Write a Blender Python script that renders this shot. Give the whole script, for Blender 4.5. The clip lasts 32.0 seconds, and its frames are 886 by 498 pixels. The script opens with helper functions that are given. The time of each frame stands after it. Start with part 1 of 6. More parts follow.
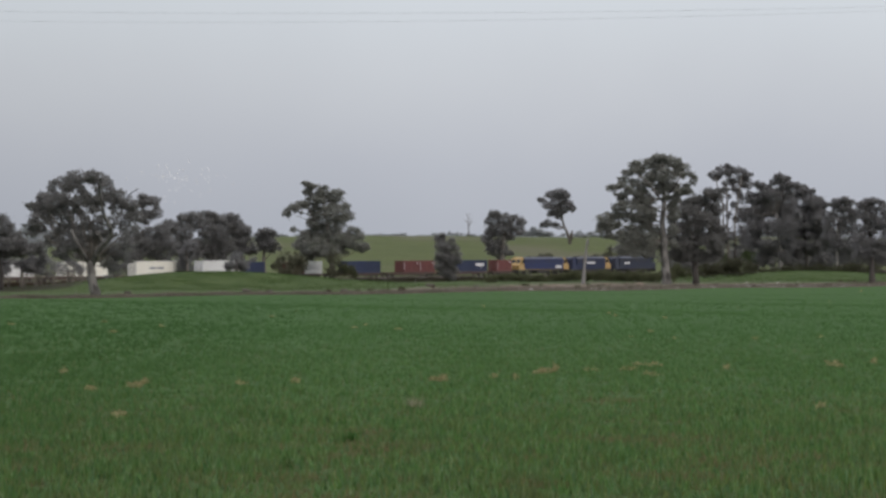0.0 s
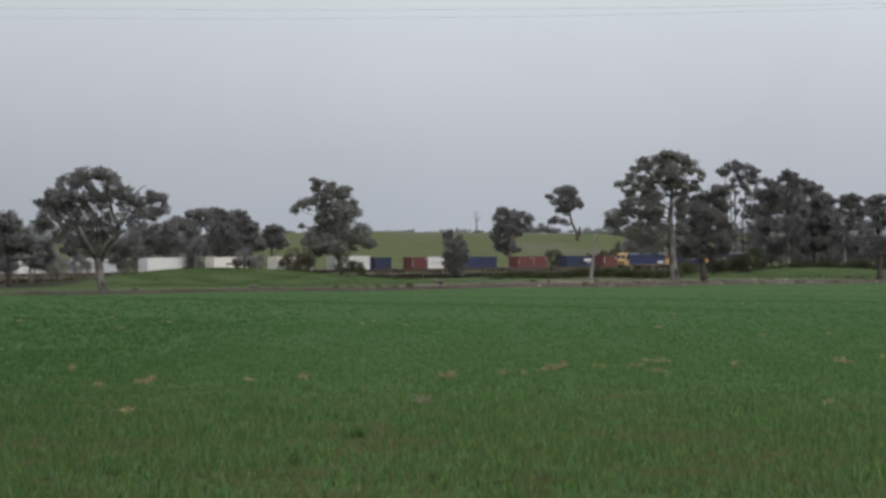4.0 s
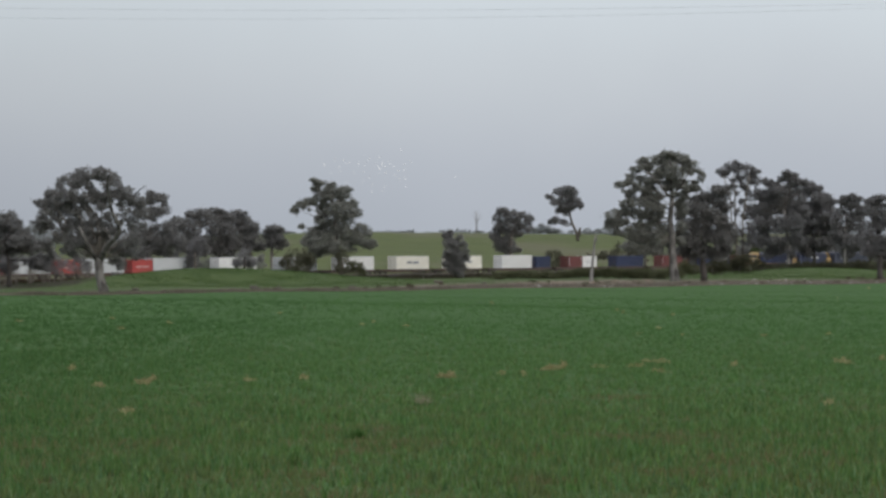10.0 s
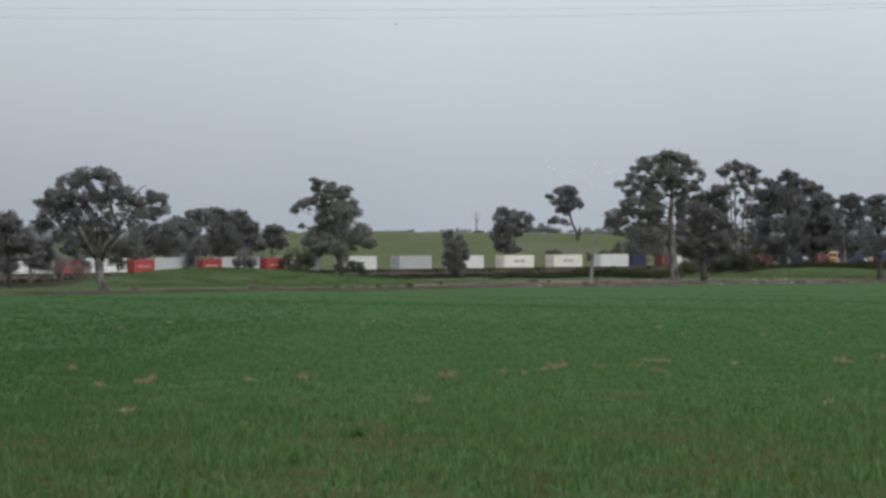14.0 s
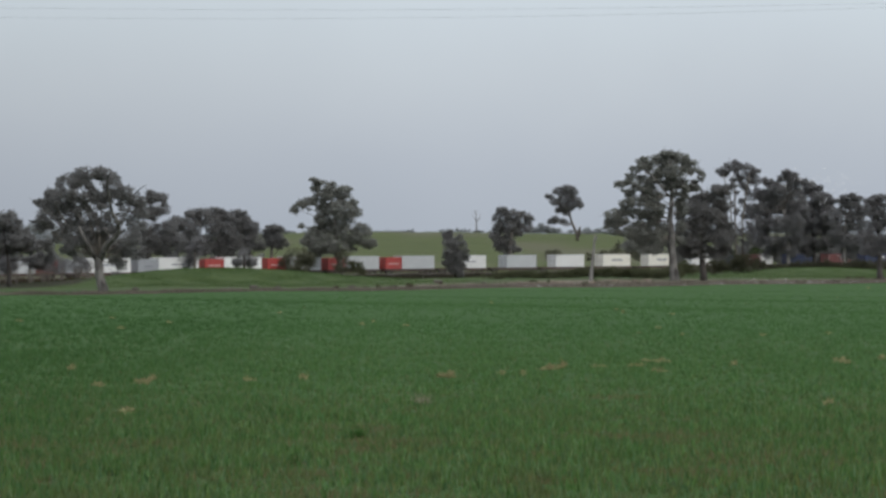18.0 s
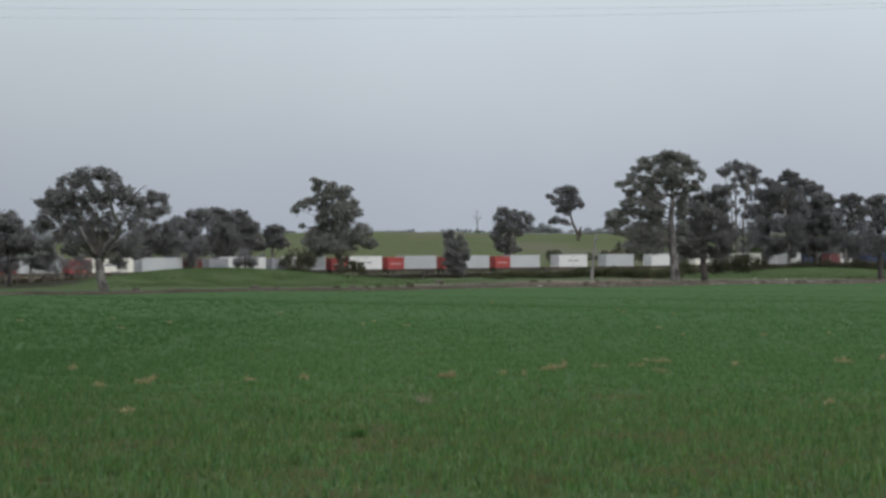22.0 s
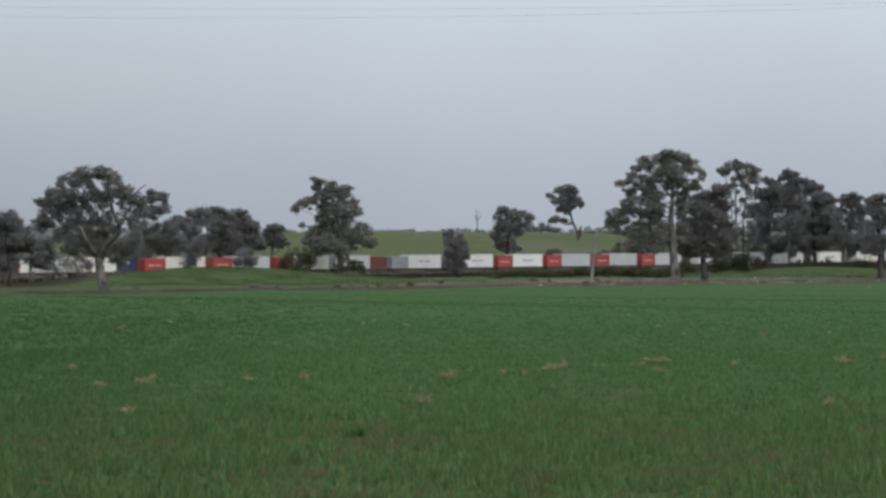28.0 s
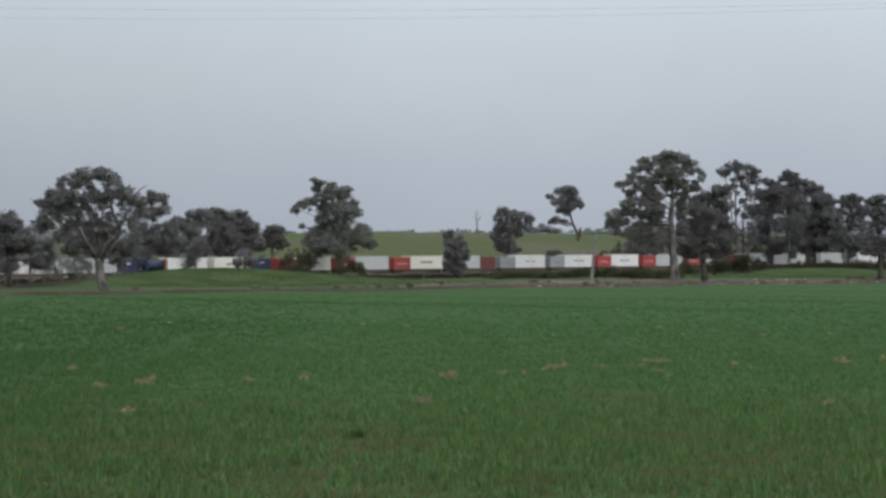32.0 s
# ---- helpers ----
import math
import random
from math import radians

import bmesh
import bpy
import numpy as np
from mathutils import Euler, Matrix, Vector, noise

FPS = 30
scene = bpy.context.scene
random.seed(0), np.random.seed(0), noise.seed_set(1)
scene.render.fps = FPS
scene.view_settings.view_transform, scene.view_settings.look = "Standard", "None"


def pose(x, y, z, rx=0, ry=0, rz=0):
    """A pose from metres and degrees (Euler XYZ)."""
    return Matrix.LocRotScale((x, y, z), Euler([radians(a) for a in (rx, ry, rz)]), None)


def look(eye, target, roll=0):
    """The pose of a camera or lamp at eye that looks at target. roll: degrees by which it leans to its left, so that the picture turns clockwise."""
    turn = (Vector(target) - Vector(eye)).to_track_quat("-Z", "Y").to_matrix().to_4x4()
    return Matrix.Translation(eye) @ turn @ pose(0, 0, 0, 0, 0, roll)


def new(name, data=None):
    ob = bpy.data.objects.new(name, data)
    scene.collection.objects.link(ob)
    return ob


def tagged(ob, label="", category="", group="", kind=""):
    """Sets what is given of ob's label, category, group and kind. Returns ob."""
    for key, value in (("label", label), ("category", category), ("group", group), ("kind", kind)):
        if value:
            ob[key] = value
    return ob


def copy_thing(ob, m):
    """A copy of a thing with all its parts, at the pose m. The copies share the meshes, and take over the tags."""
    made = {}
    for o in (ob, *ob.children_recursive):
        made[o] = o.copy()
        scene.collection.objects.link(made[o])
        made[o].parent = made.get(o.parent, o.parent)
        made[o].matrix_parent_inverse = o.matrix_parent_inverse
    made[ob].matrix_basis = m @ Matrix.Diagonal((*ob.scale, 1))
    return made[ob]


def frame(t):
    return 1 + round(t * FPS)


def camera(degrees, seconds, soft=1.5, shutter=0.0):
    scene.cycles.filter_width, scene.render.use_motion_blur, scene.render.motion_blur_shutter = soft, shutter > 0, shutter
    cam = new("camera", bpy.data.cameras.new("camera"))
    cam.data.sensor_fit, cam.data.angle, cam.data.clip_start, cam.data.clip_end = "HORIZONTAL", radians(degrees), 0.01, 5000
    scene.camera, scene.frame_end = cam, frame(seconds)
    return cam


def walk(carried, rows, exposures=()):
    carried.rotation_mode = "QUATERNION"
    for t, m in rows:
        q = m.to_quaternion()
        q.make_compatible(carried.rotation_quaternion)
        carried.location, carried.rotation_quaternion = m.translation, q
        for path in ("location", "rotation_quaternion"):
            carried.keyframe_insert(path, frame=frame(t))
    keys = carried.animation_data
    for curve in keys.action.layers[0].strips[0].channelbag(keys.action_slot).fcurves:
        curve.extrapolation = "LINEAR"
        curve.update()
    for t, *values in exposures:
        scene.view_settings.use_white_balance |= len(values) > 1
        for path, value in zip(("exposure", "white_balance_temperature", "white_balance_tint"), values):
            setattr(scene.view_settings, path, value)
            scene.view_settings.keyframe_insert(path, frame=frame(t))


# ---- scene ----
# ---- camera ----
cam = camera(15.0, 32.0, soft=3.0)
SWAY = [(0.0, -14.0, 6.3), (0.5, -5.6, 1.0), (1.0, -3.3, 0), (1.5, -2.1, 0), (2, -1.5, 0), (2.5, -0.6, 0.2), (3.5, -0.2, 0), (5.5, 0, 0.4),
        (6, 0, 0.6), (7, 0, 1.5), (7.5, 0, 0.4), (8, 0, 0), (9.5, 0, 0), (10, 0, 0.7), (10.5, 0, 0), (14.5, 0, 0), (16.5, 0, 1.4),
        (17.5, 0, 1.2), (18, -0.4, 0), (18.5, -0.4, 0), (19, -0.4, 1.6), (19.5, -0.6, 5.4), (20, -0.2, 4.4)]
SWAY += [(20.5, 0.2, 6.0), (21, -0.2, 3.2), (21.5, 0.2, 0), (22, 1, 0), (23, 1.1, -1.2), (24, 1.3, -1.5), (24.5, 1.3, -0.2), (25.5, 1.3, -1.0),
         (27.5, 1.3, -0.6), (28, 1, -1.4), (30, 1, -1.4), (31, 1.1, -0.8), (32, 0.8, 0.4)]
TURN = 0.009622  # degrees of one step of sway
walk(cam, [(t, pose(0, 0, 1.7, 89.798 + TURN * v, 0, TURN * h)) for t, h, v in SWAY],
     [(0.0, 0.0, 6570, 13.5), (0.5, 0.0, 6550, 11.5), (1.0, 0.0, 6480, 9.3), (2.0, 0.0, 6520, 10), (3.0, 0.0, 6540, 11.5), (7.0, 0.0, 6520, 11.5), (8.0, 0.0, 6440, 9.6),
      (9.0, 0.0, 6440, 9.6), (10.0, 0.0, 6480, 10.8), (11.0, 0.0, 6400, 9.8), (14.0, 0.0, 6370, 9.8), (20.0, -0.02, 6320, 9.8), (32.0, -0.03, 6300, 10.2)])

# ---- world and sun: a bright overcast day ----
world = bpy.data.worlds.new("overcast")
scene.world = world
world.use_nodes = True
wn, wl = world.node_tree.nodes, world.node_tree.links
wn.clear()
w_out = wn.new("ShaderNodeOutputWorld")
sky = wn.new("ShaderNodeTexSky")
sky.sky_type, sky.sun_disc = "NISHITA", False
sky.sun_elevation, sky.sun_rotation = radians(48), radians(143)
sky.air_density, sky.dust_density = 1.0, 4.0
clear = wn.new("ShaderNodeBackground")
clear.inputs["Strength"].default_value = 0.05
wl.new(sky.outputs[0], clear.inputs["Color"])
where = wn.new("ShaderNodeTexCoord")
split = wn.new("ShaderNodeSeparateXYZ")
wl.new(where.outputs["Generated"], split.inputs[0])
puff = wn.new("ShaderNodeTexNoise")
puff.inputs["Scale"].default_value, puff.inputs["Detail"].default_value = 9.0, 5.0
wl.new(where.outputs["Generated"], puff.inputs["Vector"])
drift = wn.new("ShaderNodeMath")
drift.operation = "MULTIPLY_ADD"
drift.inputs[1].default_value, drift.inputs[2].default_value = 0.05, -0.025
wl.new(puff.outputs["Fac"], drift.inputs[0])
height = wn.new("ShaderNodeMath")
height.operation = "ADD"
wl.new(split.outputs["Z"], height.inputs[0])
wl.new(drift.outputs[0], height.inputs[1])
layer = wn.new("ShaderNodeValToRGB")
stops = [(0.0, (0.43, 0.47, 0.53)), (0.02, (0.455, 0.495, 0.555)), (0.045, (0.51, 0.55, 0.60)), (0.075, (0.57, 0.62, 0.665)),
         (0.25, (0.86, 0.91, 0.95)), (1.0, (1.2, 1.25, 1.3))]
while len(layer.color_ramp.elements) < len(stops):
    layer.color_ramp.elements.new(0.5)
for el, (at, col) in zip(layer.color_ramp.elements, stops):
    el.position, el.color = at, (*col, 1)
wl.new(height.outputs[0], layer.inputs["Fac"])
cloud = wn.new("ShaderNodeBackground")
cloud.inputs["Strength"].default_value = 0.92
# the cloud is a little thicker towards the west
thick = wn.new("ShaderNodeMapRange")
thick.inputs["From Min"].default_value, thick.inputs["From Max"].default_value = -0.16, 0.0
thick.inputs["To Min"].default_value, thick.inputs["To Max"].default_value = 0.85, 1.0
wl.new(split.outputs["X"], thick.inputs["Value"])
dim = wn.new("ShaderNodeVectorMath")
dim.operation = "SCALE"
wl.new(layer.outputs["Color"], dim.inputs[0])
wl.new(thick.outputs["Result"], dim.inputs["Scale"])
wl.new(dim.outputs[0], cloud.inputs["Color"])
both = wn.new("ShaderNodeAddShader")
wl.new(clear.outputs[0], both.inputs[0])
wl.new(cloud.outputs[0], both.inputs[1])
wl.new(both.outputs[0], w_out.inputs["Surface"])

sun = new("sun", bpy.data.lights.new("sun", "SUN"))
sun.data.energy, sun.data.angle, sun.data.color = 0.8, radians(60), (1.0, 0.97, 0.93)
sun.matrix_world = look((90, -120, 140), (0, 0, 0))


# ---- materials ----
def shader(name):
    m = bpy.data.materials.new(name)
    m.use_nodes = True
    nt = m.node_tree
    return m, nt.nodes, nt.links, nt.nodes["Principled BSDF"]


def mix_rgb(n, l, fac, a, b, mode="MIX"):
    x = n.new("ShaderNodeMix")
    x.data_type, x.blend_type = "RGBA", mode
    for slot, v in ((0, fac), (6, a), (7, b)):
        if hasattr(v, "is_linked"):
            l.new(v, x.inputs[slot])
        elif slot == 0:
            x.inputs[slot].default_value = v
        else:
            x.inputs[slot].default_value = (*v, 1)
    return x.outputs[2]


def noise_fac(n, l, scale, detail=4, lo=0.35, hi=0.65, stretch=None, vector=None):
    tex = n.new("ShaderNodeTexNoise")
    tex.inputs["Scale"].default_value, tex.inputs["Detail"].default_value = scale, detail
    if vector is None:
        vector = n.new("ShaderNodeTexCoord").outputs["Object"]
    if stretch:
        mp = n.new("ShaderNodeMapping")
        mp.inputs["Scale"].default_value = stretch
        l.new(vector, mp.inputs["Vector"])
        vector = mp.outputs[0]
    l.new(vector, tex.inputs["Vector"])
    r = n.new("ShaderNodeMapRange")
    r.inputs["From Min"].default_value, r.inputs["From Max"].default_value = lo, hi
    l.new(tex.outputs["Fac"], r.inputs["Value"])
    return r.outputs["Result"]


def bump(n, l, p, height, strength, distance):
    b = n.new("ShaderNodeBump")
    b.inputs["Strength"].default_value, b.inputs["Distance"].default_value = strength, distance
    l.new(height, b.inputs["Height"])
    l.new(b.outputs[0], p.inputs["Normal"])


def painted(name, a, b, rough=0.55, coarse=0.6, fine=9.0, metal=0.0, rust=None, relief=0.15):
    """Two-scale variation: broad weathering from a to b, fine speckle, and streaks of rust or dirt."""
    m, n, l, p = shader(name)
    broad = noise_fac(n, l, coarse)
    spots = noise_fac(n, l, fine, 6)
    col = mix_rgb(n, l, broad, a, b)
    col = mix_rgb(n, l, spots, col, tuple(0.5 * (x + y) * 0.9 for x, y in zip(a, b)))
    if rust:
        streak = noise_fac(n, l, 1.1, 5, 0.56, 0.76, (3.0, 3.0, 0.35))
        col = mix_rgb(n, l, streak, col, rust)
    info = n.new("ShaderNodeObjectInfo")
    hue = n.new("ShaderNodeHueSaturation")
    shift = n.new("ShaderNodeMapRange")
    shift.inputs["To Min"].default_value, shift.inputs["To Max"].default_value = 0.9, 1.1
    l.new(info.outputs["Random"], shift.inputs["Value"])
    l.new(shift.outputs["Result"], hue.inputs["Value"])
    l.new(col, hue.inputs["Color"])
    l.new(hue.outputs[0], p.inputs["Base Color"])
    p.inputs["Roughness"].default_value, p.inputs["Metallic"].default_value = rough, metal
    bump(n, l, p, spots, relief, 0.01)
    return m


def foliage(name, a, b, c, coarse=0.35):
    m, n, l, p = shader(name)
    geo = n.new("ShaderNodeNewGeometry")
    ramp = n.new("ShaderNodeValToRGB")
    ramp.color_ramp.elements.new(0.5)
    for el, at, col in zip(ramp.color_ramp.elements, (0.0, 0.55, 1.0), (a, b, c)):
        el.position, el.color = at, (*col, 1)
    l.new(geo.outputs["Random Per Island"], ramp.inputs["Fac"])
    tone = noise_fac(n, l, coarse, 3)
    col = mix_rgb(n, l, tone, ramp.outputs["Color"], b)
    l.new(col, p.inputs["Base Color"])
    p.inputs["Roughness"].default_value = 0.65
    p.inputs["Specular IOR Level"].default_value = 0.06
    thin = n.new("ShaderNodeBsdfTranslucent")
    l.new(col, thin.inputs["Color"])
    add = n.new("ShaderNodeMixShader")
    add.inputs[0].default_value = 0.56
    l.new(p.outputs[0], add.inputs[1])
    l.new(thin.outputs[0], add.inputs[2])
    l.new(add.outputs[0], n["Material Output"].inputs["Surface"])
    return m


# gum leaves lifted and greyed: haze in the air is put into their colour
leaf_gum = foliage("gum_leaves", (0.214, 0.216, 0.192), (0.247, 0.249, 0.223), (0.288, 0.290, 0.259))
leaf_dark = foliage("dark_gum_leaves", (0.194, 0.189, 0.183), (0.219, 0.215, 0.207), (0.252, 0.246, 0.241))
leaf_row = foliage("row_gum_leaves", (0.199, 0.196, 0.196), (0.227, 0.221, 0.221), (0.255, 0.252, 0.250))
leaf_bush = foliage("bramble_leaves", (0.083, 0.088, 0.049), (0.096, 0.101, 0.056), (0.115, 0.122, 0.067), 0.8)
# distant leaves: pale grey painted in for the haze before them
leaf_haze = foliage("far_leaves", (0.30, 0.315, 0.315), (0.33, 0.345, 0.345), (0.36, 0.375, 0.375))
leaf_olive = foliage("olive_scrub_leaves", (0.101, 0.103, 0.069), (0.124, 0.124, 0.085), (0.155, 0.149, 0.106), 0.6)
leaf_green = foliage("green_bush_leaves", (0.080, 0.108, 0.046), (0.105, 0.140, 0.060), (0.135, 0.170, 0.080), 0.6)
rail_weed = foliage("rail_weeds", (0.028, 0.028, 0.016), (0.045, 0.042, 0.026), (0.075, 0.062, 0.042), 0.3)
leaf_scrub = foliage("scrub_leaves", (0.062, 0.063, 0.042), (0.075, 0.075, 0.048), (0.095, 0.092, 0.058), 0.9)
pasture_blade = foliage("pasture_blades", (0.044, 0.079, 0.024), (0.066, 0.108, 0.034), (0.098, 0.130, 0.050), 0.12)
leaf_weed = foliage("brown_weeds", (0.05, 0.035, 0.026), (0.07, 0.05, 0.036), (0.10, 0.075, 0.05), 0.8)
dry_blade = foliage("dry_blades", (0.17, 0.147, 0.07), (0.28, 0.245, 0.125), (0.43, 0.385, 0.215), 7.0)
brown_blade = foliage("withering_blades", (0.11, 0.085, 0.045), (0.15, 0.13, 0.065), (0.20, 0.18, 0.10), 1.0)
withered = foliage("withered_tuft_blades", (0.20, 0.175, 0.12), (0.28, 0.245, 0.175), (0.36, 0.32, 0.24), 3.0)
tuft_green = foliage("weed_tuft_blades", (0.034, 0.086, 0.018), (0.048, 0.115, 0.026), (0.068, 0.140, 0.036), 3.0)
tuft_blade = foliage("verge_blades", (0.125, 0.104, 0.084), (0.19, 0.16, 0.135), (0.08, 0.08, 0.048), 0.2)


def crop_leaves():
    """Green cereal leaves: dark to pale from leaf to leaf, browned in patches, painted shadier westward."""
    m, n, l, p = shader("crop_blades")
    geo = n.new("ShaderNodeNewGeometry")
    ramp = n.new("ShaderNodeValToRGB")
    for _ in range(2):
        ramp.color_ramp.elements.new(0.5)
    for el, at, col in zip(ramp.color_ramp.elements, (0.0, 0.35, 0.78, 1.0), ((0.023, 0.058, 0.011), (0.052, 0.129, 0.027), (0.091, 0.192, 0.050), (0.21, 0.29, 0.15))):
        el.position, el.color = at, (*col, 1)
    l.new(geo.outputs["Random Per Island"], ramp.inputs["Fac"])
    pos = geo.outputs["Position"]
    xyz = n.new("ShaderNodeSeparateXYZ")
    l.new(pos, xyz.inputs[0])
    near = n.new("ShaderNodeMapRange")
    near.inputs["From Min"].default_value, near.inputs["From Max"].default_value, near.inputs["To Min"].default_value, near.inputs["To Max"].default_value = 65, 26, 0.14, 0.62
    l.new(xyz.outputs["Y"], near.inputs["Value"])
    brown = n.new("ShaderNodeMath")
    brown.operation = "MULTIPLY"
    l.new(noise_fac(n, l, 2.2, 6, 0.50, 0.64, (1.0, 0.45, 1.0), pos), brown.inputs[0])
    l.new(near.outputs["Result"], brown.inputs[1])
    col = mix_rgb(n, l, brown.outputs[0], ramp.outputs["Color"], (0.105, 0.10, 0.042))
    ripe = n.new("ShaderNodeMapRange")
    ripe.inputs["From Min"].default_value, ripe.inputs["From Max"].default_value, ripe.inputs["To Max"].default_value = 44, 25, 0.2
    l.new(xyz.outputs["Y"], ripe.inputs["Value"])
    col = mix_rgb(n, l, ripe.outputs["Result"], col, (0.086, 0.108, 0.032))
    drift = n.new("ShaderNodeMath")
    drift.operation = "MULTIPLY"
    drift.inputs[1].default_value = 0.45
    l.new(noise_fac(n, l, 0.05, 4, 0.4, 0.65, (1.0, 0.4, 1.0), pos), drift.inputs[0])
    col = mix_rgb(n, l, drift.outputs[0], col, (0.061, 0.130, 0.030))
    # here and there a yellowed or a bluish leaf
    fleck = n.new("ShaderNodeMath")
    fleck.operation = "FRACT"
    much = n.new("ShaderNodeMath")
    much.operation = "MULTIPLY"
    much.inputs[1].default_value = 57.0
    l.new(geo.outputs["Random Per Island"], much.inputs[0])
    l.new(much.outputs[0], fleck.inputs[0])
    for lo, hi, tint in ((0.80, 0.86, (0.15, 0.165, 0.045)), (0.22, 0.15, (0.075, 0.150, 0.090))):
        some = n.new("ShaderNodeMapRange")
        some.inputs["From Min"].default_value, some.inputs["From Max"].default_value, some.inputs["To Max"].default_value = lo, hi, 0.45
        l.new(fleck.outputs[0], some.inputs["Value"])
        col = mix_rgb(n, l, some.outputs["Result"], col, tint)
    # single plants differ in tone
    tone = n.new("ShaderNodeHueSaturation")
    swing = n.new("ShaderNodeMapRange")
    swing.inputs["To Min"].default_value, swing.inputs["To Max"].default_value = 0.78, 1.26
    l.new(noise_fac(n, l, 9.0, 2, 0.3, 0.7, (1.0, 0.35, 0.5), pos), swing.inputs["Value"])
    l.new(swing.outputs["Result"], tone.inputs["Value"])
    l.new(col, tone.inputs["Color"])
    col = tone.outputs[0]
    even = n.new("ShaderNodeMapRange")
    even.inputs["From Min"].default_value, even.inputs["From Max"].default_value, even.inputs["To Max"].default_value = 35, 120, 0.95
    l.new(xyz.outputs["Y"], even.inputs["Value"])
    col = mix_rgb(n, l, even.outputs["Result"], col, (0.068, 0.142, 0.045))
    # shade over the west side, painted as a darker leaf green
    west = n.new("ShaderNodeMath")
    west.operation = "MULTIPLY_ADD"
    west.inputs[1].default_value = 0.03
    l.new(xyz.outputs["Y"], west.inputs[0])
    l.new(xyz.outputs["X"], west.inputs[2])
    darker_green = n.new("ShaderNodeMapRange")
    darker_green.inputs["From Min"].default_value, darker_green.inputs["From Max"].default_value, darker_green.inputs["To Max"].default_value = 0.0, -6.0, 0.52
    l.new(west.outputs[0], darker_green.inputs["Value"])
    col = mix_rgb(n, l, darker_green.outputs["Result"], col, (0.030, 0.078, 0.018))
    l.new(col, p.inputs["Base Color"])
    p.inputs["Roughness"].default_value, p.inputs["Specular IOR Level"].default_value = 0.65, 0.18
    thin = n.new("ShaderNodeBsdfTranslucent")
    l.new(col, thin.inputs["Color"])
    add = n.new("ShaderNodeMixShader")
    add.inputs[0].default_value = 0.3
    l.new(p.outputs[0], add.inputs[1])
    l.new(thin.outputs[0], add.inputs[2])
    l.new(add.outputs[0], n["Material Output"].inputs["Surface"])
    return m


crop_blade = crop_leaves()
bark_pale = painted("pale_bark", (0.26, 0.245, 0.225), (0.105, 0.097, 0.088), 0.85, 1.1, 5.0, relief=0.5)


def gum_bark(name, pale, dark):
    """Pale smooth gum bark with dark shreds running up the trunk."""
    m, n, l, p = shader(name)
    shreds = noise_fac(n, l, 1.1, 5, 0.47, 0.54, (1.0, 1.0, 0.4))
    stain = noise_fac(n, l, 0.45, 3, 0.45, 0.62)
    fine = noise_fac(n, l, 6.0, 6)
    col = mix_rgb(n, l, shreds, pale, dark)
    col = mix_rgb(n, l, stain, col, tuple(0.45 * x + 0.55 * y for x, y in zip(pale, dark)))
    l.new(col, p.inputs["Base Color"])
    p.inputs["Roughness"].default_value = 0.85
    bump(n, l, p, fine, 0.6, 0.02)
    return m


bark_mottled = gum_bark("mottled_bark", (0.15, 0.14, 0.128), (0.030, 0.027, 0.024))
bark_grey = painted("grey_bark", (0.20, 0.18, 0.15), (0.12, 0.105, 0.09), 0.9, 0.6, 6.0, relief=0.5)
bark_dark = painted("charred_bark", (0.06, 0.052, 0.045), (0.035, 0.03, 0.027), 0.9, 0.6, 6.0, relief=0.5)
dead_wood = painted("dead_wood", (0.25, 0.235, 0.225), (0.15, 0.14, 0.13), 0.85, 0.7, 6.0, relief=0.5)
ballast_stone = painted("ballast_stone", (0.045, 0.040, 0.036), (0.065, 0.057, 0.052), 0.9, 0.15, 3.0, relief=0.8)
rail_steel = painted("rail_steel", (0.12, 0.08, 0.06), (0.20, 0.16, 0.14), 0.45, 1.0, 9.0, 0.7)
sleeper_wood = painted("sleeper_timber", (0.10, 0.085, 0.07), (0.15, 0.13, 0.11), 0.9)
stone = painted("field_stone", (0.41, 0.38, 0.35), (0.27, 0.245, 0.225), 0.9, 1.2, 7.0, relief=0.6)
earth = painted("dug_earth", (0.175, 0.14, 0.105), (0.10, 0.08, 0.06), 0.95, 0.8, 6.0, relief=0.7)
log_wood = painted("weathered_log", (0.07, 0.06, 0.05), (0.11, 0.095, 0.08), 0.9, 1.0, 7.0, relief=0.6)
RUST = (0.20, 0.09, 0.05)
paint_white = painted("white_container_paint", (0.68, 0.68, 0.66), (0.62, 0.62, 0.60), 0.5, 0.4, 6.0, rust=(0.60, 0.57, 0.52))
paint_cream = painted("cream_container_paint", (0.70, 0.68, 0.60), (0.64, 0.62, 0.54), 0.5, 0.4, 6.0, rust=(0.58, 0.53, 0.45))
paint_silver = painted("pale_grey_container_paint", (0.46, 0.475, 0.475), (0.40, 0.415, 0.415), 0.5, 0.4, 6.0, rust=(0.42, 0.42, 0.41))
paint_grey = painted("grey_container_paint", (0.29, 0.30, 0.31), (0.24, 0.25, 0.26), 0.5, 0.4, 6.0, rust=(0.2, 0.19, 0.19))
paint_red = painted("red_container_paint", (0.345, 0.050, 0.042), (0.29, 0.045, 0.040), 0.5, 0.4, 6.0, rust=(0.26, 0.07, 0.055))
paint_maroon = painted("brown_red_container_paint", (0.122, 0.032, 0.030), (0.10, 0.028, 0.026), 0.55, 0.4, 6.0, rust=RUST)
paint_blue = painted("navy_container_paint", (0.018, 0.028, 0.070), (0.014, 0.022, 0.056), 0.55, 0.4, 6.0, rust=(0.045, 0.045, 0.07))
paint_orange = painted("orange_frame_paint", (0.46, 0.19, 0.045), (0.40, 0.16, 0.04), 0.5)
